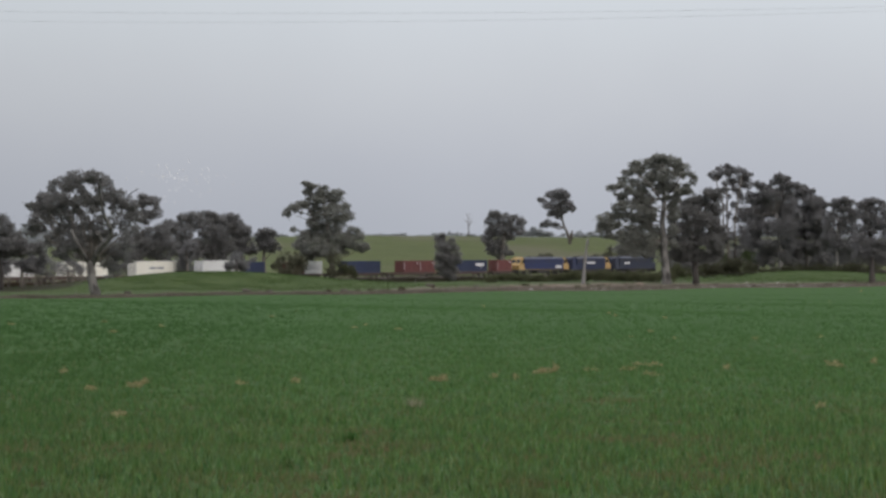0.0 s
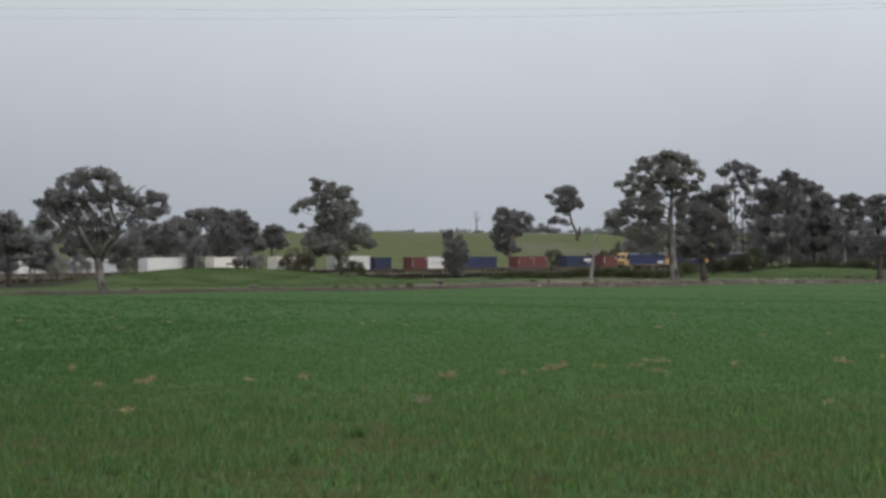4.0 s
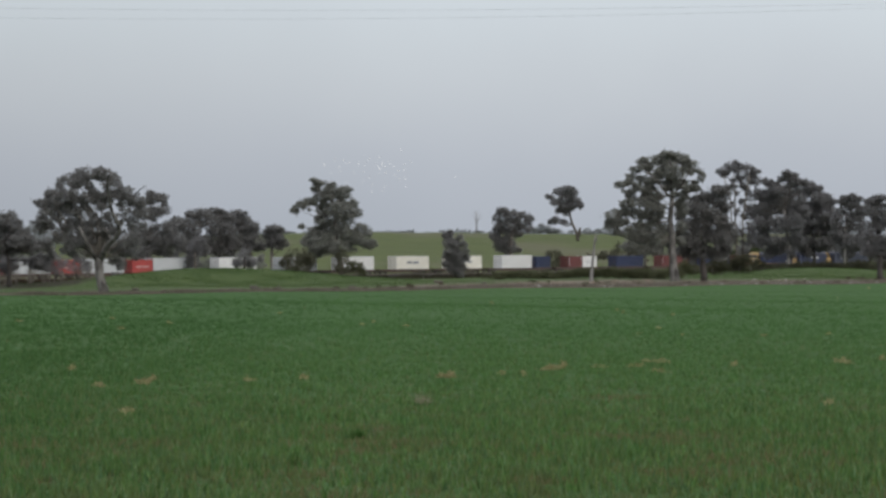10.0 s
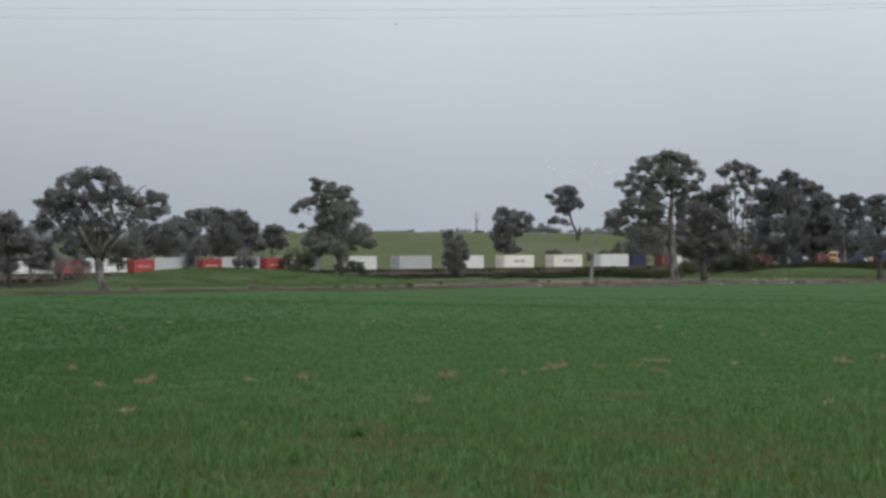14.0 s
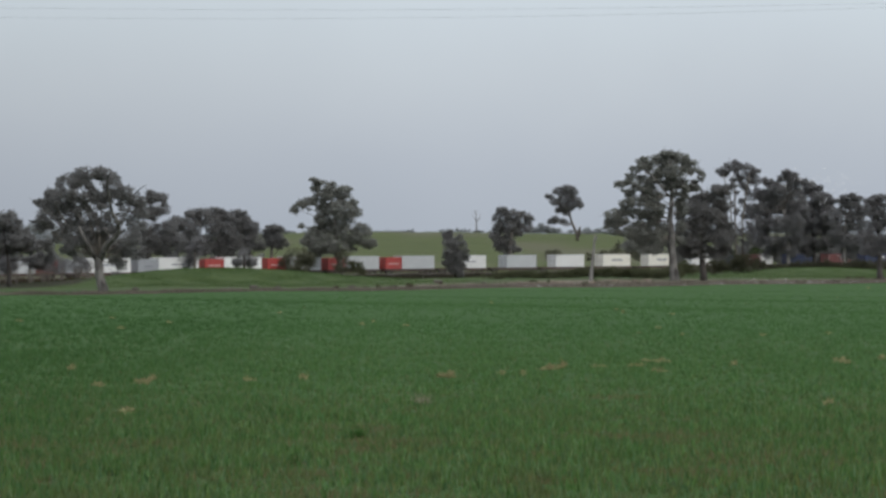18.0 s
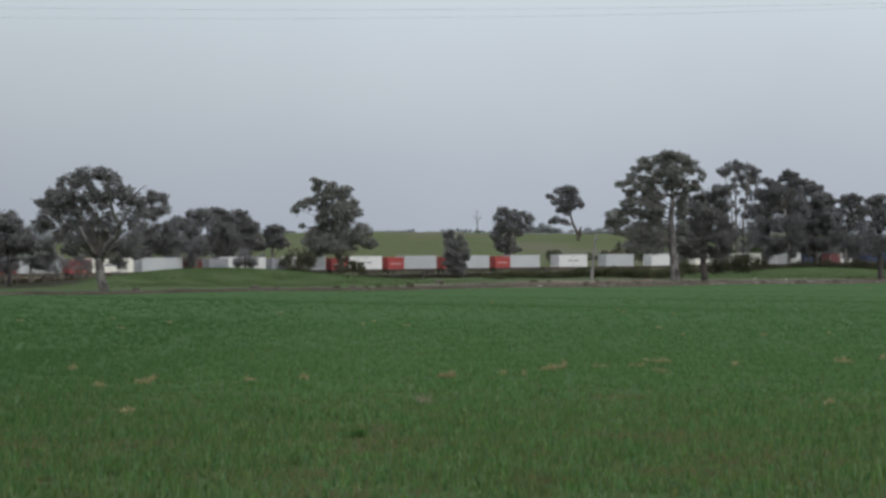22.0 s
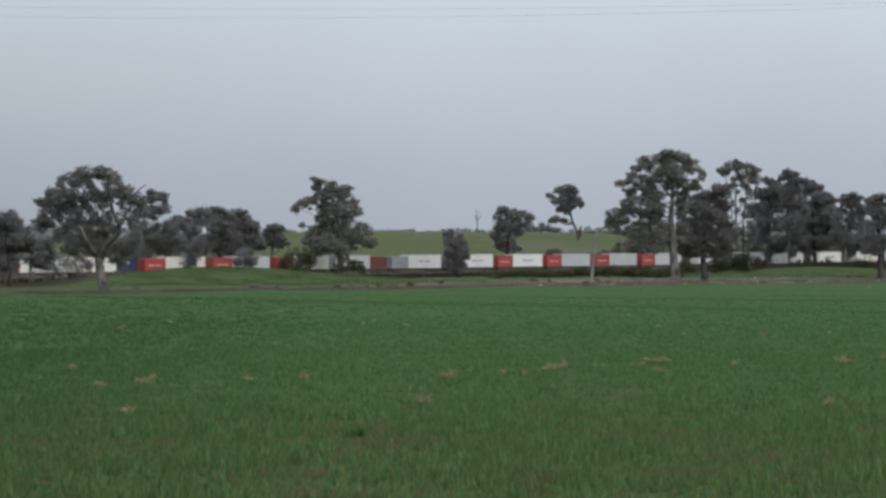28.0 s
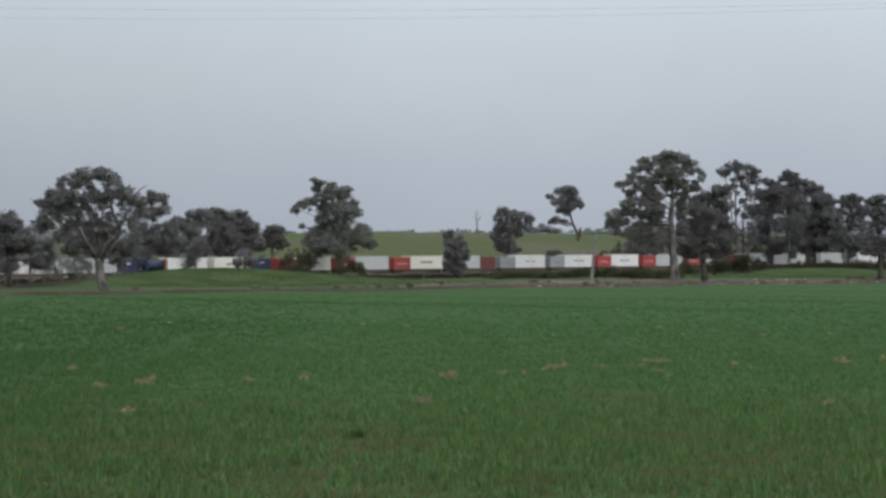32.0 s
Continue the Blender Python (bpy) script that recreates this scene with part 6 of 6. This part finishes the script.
for i in range(200):
    sx = rng.uniform(14, 98) + 1.5 * math.sin(i)
    line = EDGE_AT + EDGE_SLOPE * sx
    field_stone(sx, line + (6 + rng.gauss(0, 1.6) if i % 3 else rng.uniform(3, 18)), rng.uniform(0.08, 0.2) + 0.3 * rng.random() ** 4, i)
for i in range(14):
    sx = 16 + 80 * i / 14 + rng.uniform(-3, 3)
    r = rng.uniform(0.15, 0.4)
    shrub("dark brown weed tussock at the crop edge", sx, EDGE_AT + EDGE_SLOPE * sx + rng.uniform(2, 20), [(0, r * 0.7, r * 1.4, r), (r, r * 0.5, r, r * 0.7)], leaf_weed, 3.0, 0.2, 430 + i)
for i in range(46):
    sx = rng.uniform(10, 42)
    field_clod(sx, EDGE_AT + EDGE_SLOPE * sx + rng.uniform(30, 66), rng.uniform(0.3, 0.85), i)
for i in range(24):
    sx = rng.uniform(-22, 40)
    r = rng.uniform(0.15, 0.45)
    shrub("low tuft of rough olive grass on the verge", sx, EDGE_AT + EDGE_SLOPE * sx + rng.uniform(16, 84) * (1 if sx > 0 else 0.8), [(0, r * 0.6, r * 1.8, r * 0.8), (r, r * 0.4, r, r * 0.6)], leaf_bush if i % 6 else leaf_weed, 2.2, 0.22, 460 + i)


def marker_post(x, y, tall, r):
    e = new("marker_post")
    e.location = (x, y, ground_z(x, y))
    bm = bmesh.new()
    tube(bm, [(0, 0, -0.3, r), (0, 0, 0.4 * tall, 0.93 * r), (0.01, 0, tall, 0.86 * r)], 8)
    part("post", bm, dead_wood, e)
    part("cap", boxes((-1.5 * r, 1.7 * r, -1.5 * r, 1.5 * r, tall + 0.003, tall + 0.06), bevel=0.02), dead_wood, e)
    tagged(e, "weathered timber marker post beside the railway", "post")


marker_post(-4.3, 735, 0.7, 0.07)
rng = random.Random(61)
for i in range(110):
    sx = rng.uniform(48, 84)
    field_stone(sx, EDGE_AT + EDGE_SLOPE * sx + rng.gauss(6, 1.0), rng.uniform(0.16, 0.36), 400 + i)
for i in range(34):
    sx = rng.uniform(60, 80)
    field_stone(sx, EDGE_AT + EDGE_SLOPE * sx + 10 + 70 * rng.random() ** 1.5, rng.uniform(0.12, 0.34), 300 + i)
for i in range(12):
    sx = rng.uniform(58, 92)
    r = rng.uniform(0.12, 0.26)
    shrub("dark brown weed tussock on the grassy bank", sx, EDGE_AT + EDGE_SLOPE * sx + rng.uniform(8, 70), [(0, r * 0.7, r * 1.4, r), (r, r * 0.5, r, r * 0.7)], leaf_weed, 2.0, 0.22, 480 + i)


# ---- grass ----
def blades(rng, xy, tall, wide, lean=0.35):
    """One bent triangle a blade, standing on the ground."""
    n = len(xy)
    z = lie(xy[:, 0], xy[:, 1]) - 0.01
    turn = rng.uniform(0, 2 * np.pi, n)
    side = np.stack([np.cos(turn), np.sin(turn), np.zeros(n)], 1) * (wide * rng.uniform(0.6, 1.2, n) * 0.5)[:, None]
    foot = np.stack([xy[:, 0], xy[:, 1], z], 1)
    h = tall * rng.uniform(0.45, 1.15, n)
    tip = foot + np.stack([rng.normal(size=n) * lean * h, rng.normal(size=n) * lean * h, h], 1)
    return np.stack([foot - side, foot + side, tip], 1).reshape(-1, 3)


def wedge(rng, n, near, far, half=0.15, pad=1.0):
    y = np.clip(np.sqrt(rng.uniform(near ** 2, far ** 2, n)) * np.exp(rng.normal(size=n) * 0.13), 20, 560)
    x = rng.uniform(-1, 1, n) * (half * y + pad)
    return np.stack([x, y], 1)


def make_crop():
    rng = np.random.default_rng(3)
    sets = []
    for n, near, far, tall, wide, bunch in ((150000, 21, 45, 0.10, 0.021, 0.03), (140000, 45, 85, 0.095, 0.022, 0.045), (100000, 85, 160, 0.11, 0.03, 0.08), (80000, 160, 330, 0.12, 0.05, 0.15), (60000, 330, 560, 0.11, 0.07, 0.2)):
        # plants of nine leaves each, tall and stunted ones side by side
        xy = np.repeat(wedge(rng, n // 9, near, far), 9, 0)
        n = len(xy)
        vigour = np.repeat(rng.uniform(0.45, 1.45, n // 9), 9)
        xy = xy + rng.normal(size=(n, 2)) * bunch
        patch = np.sin(xy[:, 0] * 1.9 + np.sin(xy[:, 1] * 0.7)) + np.sin(xy[:, 1] * 1.1 + 2 * np.sin(xy[:, 0] * 0.6))
        thin = np.sin(xy[:, 0] * 0.9 + 1.7 * np.sin(xy[:, 1] * 0.45)) * np.sin(xy[:, 1] * 0.62 + 1.3 * np.sin(xy[:, 0] * 0.35 + 1)) + 0.5 * np.sin(xy[:, 1] * 2.3 + xy[:, 0] * 0.2)
        keep = (thin < 0.75) | (rng.uniform(size=n) < 0.7)
        tall_here = (tall * vigour * (1 + 0.16 * patch) * np.where(thin < 0.75, 1, 0.75))[keep]
        sets.append(blades(rng, xy[keep], tall_here, np.full(keep.sum(), wide), 0.25))
    v = np.concatenate(sets)
    ob = new("crop_grass", sheet_mesh("crop_grass", v, np.arange(len(v)).reshape(-1, 3), crop_blade, 3))
    tagged(ob, "dense young green cereal crop covering the field", "crop", kind="stuff")
    # withered blades among the green
    xy = np.concatenate([wedge(rng, 22000, 21, 50), wedge(rng, 9000, 50, 110)])
    mx, my = rng.uniform(-6, 6, 46), rng.uniform(25, 40, 46)
    mx[:6], my[:6] = (-0.73, -0.25, -2.06, 2.88, -3.0, 3.6), (36.1, 35.9, 35.5, 50.3, 35.0, 33.5)
    k = rng.integers(0, 46, 9000)
    spots = np.stack([mx[k] + rng.normal(size=9000) * 0.28, my[k] + rng.normal(size=9000) * 0.22], 1)
    xy = np.concatenate([xy, spots])
    v = blades(rng, xy, np.full(len(xy), 0.095), np.full(len(xy), 0.014), 0.35)
    ob = new("withered_grass", sheet_mesh("withered_grass", v, np.arange(len(v)).reshape(-1, 3), brown_blade, 3))
    tagged(ob, "sparse withered straw blades among the crop", "grass", kind="stuff")
    # rank dry grass along the crop edge and the verge
    n = 60000
    x = rng.uniform(-95, 120, n)
    off = np.abs(rng.normal(size=n)) * (4 + 12 * ease(-30, 20, x))
    clump = np.sin(x * 0.9 + 3 * np.sin(off * 0.4)) + np.sin(x * 0.31 + off)
    keep = clump > -0.5
    xy = np.stack([x, EDGE_AT + EDGE_SLOPE * x + off + rng.normal(size=n) * 0.6], 1)[keep]
    v = blades(rng, xy, 0.45 + 0.2 * clump[keep].clip(0, 2), np.full(len(xy), 0.12), 0.5)
    ob = new("verge_grass", sheet_mesh("verge_grass", v, np.arange(len(v)).reshape(-1, 3), tuft_blade, 3))
    tagged(ob, "rank brownish grass along the crop edge", "grass", kind="stuff")
    # tussocky pasture on the two banks before the railway
    n = 60000
    x = np.concatenate([rng.normal(-42, 22, n), rng.normal(88, 20, n // 2)])
    y = np.concatenate([rng.normal(642, 16, n) + 0.6 * (x[:n] + 42), rng.normal(775, 24, n // 2)])
    keep = (y > EDGE_AT + EDGE_SLOPE * x + 6) & (behind_rails(x, y) < -7) & (rng.uniform(size=len(x)) < 0.25 + 0.75 * ease(-68, -54, x))
    xy = np.stack([x, y], 1)[keep]
    patch = np.sin(xy[:, 0] * 0.55 + 2 * np.sin(xy[:, 1] * 0.21)) + np.sin(xy[:, 1] * 0.47)
    v = blades(rng, xy, 0.13 + 0.05 * patch.clip(-1, 2), np.full(len(xy), 0.12), 0.6)
    ob = new("pasture_grass", sheet_mesh("pasture_grass", v, np.arange(len(v)).reshape(-1, 3), pasture_blade, 3))
    tagged(ob, "short tussocky olive-green pasture on the banks", "grass", kind="stuff")
    # weeds and dead grass close beside the rails
    n = 46000
    s = rng.uniform(-215, 225, n)
    w = -2.6 - np.abs(rng.normal(size=n)) * 5.0
    clump = np.sin(s * 0.7 + 2 * np.sin(s * 0.19)) + np.sin(s * 1.9 + w)
    keep = (clump > -0.9) & (w > -16)
    s, w, clump = s[keep], w[keep], clump[keep]
    w = w + bend(s)
    xy = np.stack([TX * s - TY * (w + 1.25), 764 + TY * s + TX * (w + 1.25)], 1)
    v = blades(rng, xy, 0.42 + 0.2 * clump.clip(0, 2), np.full(len(xy), 0.13), 0.45)
    ob = new("railside_weeds", sheet_mesh("railside_weeds", v, np.arange(len(v)).reshape(-1, 3), rail_weed, 3))
    tagged(ob, "dark dead weeds growing beside the ballast", "weeds", kind="stuff")


make_crop()


def straws(x, y, w, h, seed):
    """A lumpy little heap of straws lying every way."""
    rng = np.random.default_rng(seed)
    sets = []
    z0 = ground_z(x, y)
    for k in range(int(rng.integers(2, 5))):
        n = int(18 + 110 * w)
        ox, part_w, part_h = rng.normal() * w * 0.24, w * rng.uniform(0.06, 0.14), h * rng.uniform(0.25, 0.8)
        px = rng.normal(size=n) * part_w
        pz = rng.uniform(0.2, 1, n) * part_h * np.exp(-(px / (1.3 * part_w)) ** 2) + 0.02
        mid = np.stack([x + ox + px, y + rng.normal(size=n) * 0.1, z0 + pz], 1)
        way = rng.normal(size=(n, 3)) * np.array((1, 1, 0.55))
        way *= rng.uniform(0.04, 0.11, n)[:, None] / np.linalg.norm(way, axis=1)[:, None]
        across = rng.normal(size=(n, 3)) * 0.007
        sets.append(np.stack([mid - way - across, mid - way * 0.8 + across, mid + way], 1).reshape(-1, 3))
    return np.concatenate(sets), z0


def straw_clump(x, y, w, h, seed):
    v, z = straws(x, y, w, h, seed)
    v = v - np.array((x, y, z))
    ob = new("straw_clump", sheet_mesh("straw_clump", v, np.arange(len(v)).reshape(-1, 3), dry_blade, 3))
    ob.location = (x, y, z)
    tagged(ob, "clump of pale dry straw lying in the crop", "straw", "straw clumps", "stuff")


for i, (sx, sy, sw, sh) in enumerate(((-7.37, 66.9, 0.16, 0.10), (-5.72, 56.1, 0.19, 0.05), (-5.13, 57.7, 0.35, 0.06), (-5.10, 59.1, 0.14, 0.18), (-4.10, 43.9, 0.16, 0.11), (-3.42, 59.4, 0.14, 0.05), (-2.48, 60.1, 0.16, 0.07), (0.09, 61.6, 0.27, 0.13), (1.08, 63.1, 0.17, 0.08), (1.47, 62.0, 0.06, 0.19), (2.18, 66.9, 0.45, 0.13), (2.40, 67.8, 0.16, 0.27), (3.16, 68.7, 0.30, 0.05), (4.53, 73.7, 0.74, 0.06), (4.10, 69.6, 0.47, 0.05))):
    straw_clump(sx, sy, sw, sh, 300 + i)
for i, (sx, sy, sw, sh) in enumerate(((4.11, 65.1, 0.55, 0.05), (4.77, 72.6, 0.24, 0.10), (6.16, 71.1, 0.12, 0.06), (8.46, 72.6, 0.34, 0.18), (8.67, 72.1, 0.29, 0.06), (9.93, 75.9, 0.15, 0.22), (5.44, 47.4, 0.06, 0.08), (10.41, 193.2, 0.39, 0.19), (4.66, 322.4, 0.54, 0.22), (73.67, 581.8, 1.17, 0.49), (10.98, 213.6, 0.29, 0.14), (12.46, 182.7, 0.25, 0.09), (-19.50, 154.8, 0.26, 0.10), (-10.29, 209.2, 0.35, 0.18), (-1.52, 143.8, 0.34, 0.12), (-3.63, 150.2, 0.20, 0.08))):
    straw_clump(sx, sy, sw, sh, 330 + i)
rng = random.Random(9)
bits = []
for i in range(14):
    sy = rng.choice((rng.uniform(110, 200), rng.uniform(180, 470)))
    bits.append(straws(rng.uniform(-0.13, 0.13) * sy, sy, rng.uniform(0.1, 0.3), rng.uniform(0.04, 0.12), 360 + i)[0])
v = np.concatenate(bits)
tagged(new("straw_litter", sheet_mesh("straw_litter", v, np.arange(len(v)).reshape(-1, 3), dry_blade, 3)), "wisps of pale dry straw strewn over the far crop", "straw", kind="stuff")
tuft_rng = np.random.default_rng(51)
v = blades(tuft_rng, np.array((-0.93, 37.0)) + tuft_rng.normal(size=(120, 2)) * 0.028, np.full(120, 0.15), np.full(120, 0.016), 0.3)
tagged(new("weed_tuft", sheet_mesh("weed_tuft", v, np.arange(len(v)).reshape(-1, 3), tuft_green, 3)), "dark green weed tuft standing in the crop", "weed", kind="stuff")
v = blades(tuft_rng, np.array((-0.28, 47.4)) + tuft_rng.normal(size=(150, 2)) * 0.04, tuft_rng.uniform(0.1, 0.25, 150), np.full(150, 0.014), 0.45)
tagged(new("withered_tuft", sheet_mesh("withered_tuft", v, np.arange(len(v)).reshape(-1, 3), withered, 3)), "grey-brown withered grass tuft standing in the crop", "grass", kind="stuff")


# ---- power line across the sky ----
def power_pole(x, y, arms):
    e = new("power_pole")
    z = ground_z(x, y)
    e.location = (x, y, z)
    bm = bmesh.new()
    tube(bm, [(0, 0, -0.5, 0.19), (0, 0, 6, 0.16), (0, 0, max(arms) + 0.6 - z, 0.12)], 10)
    part("pole", bm, dead_wood, e)
    for i, a in enumerate(arms):
        part("crossarm", boxes((-0.06, 0.06, -0.2, 0.5 + 1.3 * i, a - z - 0.14, a - z - 0.006), bevel=0.01), dead_wood, e)
    tagged(e, "weathered timber power pole holding two cables", "power pole", "power poles")


def cable(y, z_left, z_right, sag):
    bm = bmesh.new()
    pts = []
    for i in range(61):
        t = i / 60
        pts.append((-70 + 140 * t, y, z_left + (z_right - z_left) * t - 4 * sag * t * (1 - t), 0.0038))
    tube(bm, pts, 5)
    tagged(part("power_cable", bm, cable_metal), "thin grey overhead power cable", "cable", "power cables")


power_pole(-70, 119.0, (12.2, 12.3))
power_pole(70, 119.0, (12.92, 13.9))
cable(119.3, 12.2, 12.92, 2.79)
cable(120.6, 12.3, 13.9, 3.53)


# ---- birds ----
def make_bird(size, material, label):
    e = new("bird")
    bm = bmesh.new()
    bmesh.ops.create_icosphere(bm, subdivisions=2, radius=0.5, matrix=Matrix.Diagonal((size * 0.5, size * 0.2, size * 0.2, 1)))
    part("body", bm, material, e, smooth=True)
    for sy in (-1, 1):
        bm = bmesh.new()
        tip, up = size * 0.95, size * 0.28
        pts = [(0.16, 0.03, 0.02), (0.2, 0.5, 0.7), (-0.02, 1.0, 1.0), (-0.12, 0.5, 0.7), (-0.16, 0.03, 0.02)]
        lo = [bm.verts.new((a * size, sy * b * tip, c * up)) for a, b, c in pts]
        hi = [bm.verts.new((a * size, sy * b * tip, c * up + 0.02 * size)) for a, b, c in pts]
        bm.faces.new(lo)
        bm.faces.new(hi[::-1])
        for i in range(5):
            bm.faces.new((lo[i], lo[(i + 1) % 5], hi[(i + 1) % 5], hi[i]))
        part("wing", bm, material, e)
    part("tail", boxes((-0.42 * size, -0.2 * size, -0.07 * size, 0.07 * size, -0.01 * size, 0.02 * size)), material, e)
    return tagged(e, label, "bird", "flock of birds")


FLOCK = []
rng = random.Random(9)
white_bird = make_bird(0.37, feather_white, "white parrot flying with its wheeling flock")
# bands of the flock: seconds, then metres across and up
BANDS = [[(0, -61.0, 16.2), (3, -62.6, 18.4), (6, -44.9, 20.5), (7, -46.2, 20.0), (8, -33.3, 20.6), (9, -30.2, 17.3), (10, -29.4, 17.5), (12, 13.4, 17.3), (14, 26.0, 16.0), (17, 81.0, 14.6), (18, 89.0, 13.6), (19, 98.0, 13.0), (20, 112.0, 13.0), (22, 145.0, 13.5), (32, 300.0, 13.8)],
         [(0, -63.4, 15.1), (3, -49.3, 20.0), (6, -19.3, 23.9), (7, -29.0, 22.0), (8, -26.1, 19.7), (9, -23.4, 18.4), (10, -24.7, 17.0), (12, 26.3, 18.9), (14, 37.1, 17.6), (16, 76.0, 16.4), (17, 84.0, 15.2), (18, 89.0, 14.0), (19, 97.0, 13.0), (20, 108.0, 12.5), (22, 140.0, 12.5), (32, 300.0, 15.1)],
         [(0, -65.0, 16.5), (3, -30.1, 19.2), (6, -24.7, 28.3), (7, -16.7, 21.8), (8, -17.9, 19.4), (9, -27.4, 19.2), (10, -19.3, 16.7), (12, 42.4, 21.6), (14, 52.0, 19.0), (16, 82.0, 17.0), (17, 92.0, 16.2), (18, 97.0, 15.0), (19, 102.0, 14.2), (20, 110.0, 13.6), (22, 142.0, 13.8), (32, 300.0, 17.8)]]
# a few stragglers circle before the row of gums
BANDS.append(BANDS[0][:9] + [(17, 79.0, 14.4), (18, 85.0, 13.2), (19, 87.0, 11.6), (20, 84.0, 9.8), (21, 86.0, 8.4), (22, 96.0, 7.6), (24, 128.0, 8.4), (32, 260.0, 12.0)])
for i in range(57):
    b = white_bird if i == 0 else copy_thing(white_bird, Matrix())
    FLOCK.append((b, BANDS[3 if i % 14 == 5 else i % 3], rng.gauss(0, 5.2), 800 + rng.gauss(0, 10), rng.gauss(0, 1.9), rng.uniform(0, 6)))
dark_bird = make_bird(0.3, feather_dark, "small dark bird crossing the sky")


# ---- what moves ----
def motions():
    speed = 10.5
    for thing, s, up in MOVING:
        walk(thing, [(float(t), on_track(s + speed * t, up)) for t in range(33)])
    for b, band, x, y, z, phase in FLOCK:
        ts, xs, zs = zip(*band)
        rows = []
        for k in range(33):
            t = float(k)
            near = [np.interp(np.clip(t + d, 0, 32), ts, xs) for d in (-1, 0, 1)]
            up = [np.interp(np.clip(t + d, 0, 32), ts, zs) for d in (-1, 0, 1)]
            px, pz = float(np.mean(near)) + x + 1.5 * math.sin(0.5 * t + phase), float(np.mean(up)) + z + 0.9 * math.sin(0.7 * t + phase)
            bank = np.interp(t, (0, 1, 2, 4, 6, 9, 11, 12, 14, 17, 19, 32), (62, 36, 10, 10, 26, 36, 38, 55, 42, 45, 30, 25))
            rows.append((t, pose(px, y, pz, float(bank) + 12 * math.sin(1.3 * t + phase), -6 * math.cos(0.7 * t + phase), 8 * math.sin(0.3 * t + phase))))
        walk(b, rows)
    walk(dark_bird, [(t, pose(6.3 - 9.8 * (t - 13), 250, z, 0, 0, 180)) for t, z in ((0.0, 23.0), (11.0, 19.1), (12.0, 18.7), (13.0, 18.3), (14.0, 17.5), (15.0, 16.9), (32.0, 13.0))])


motions()
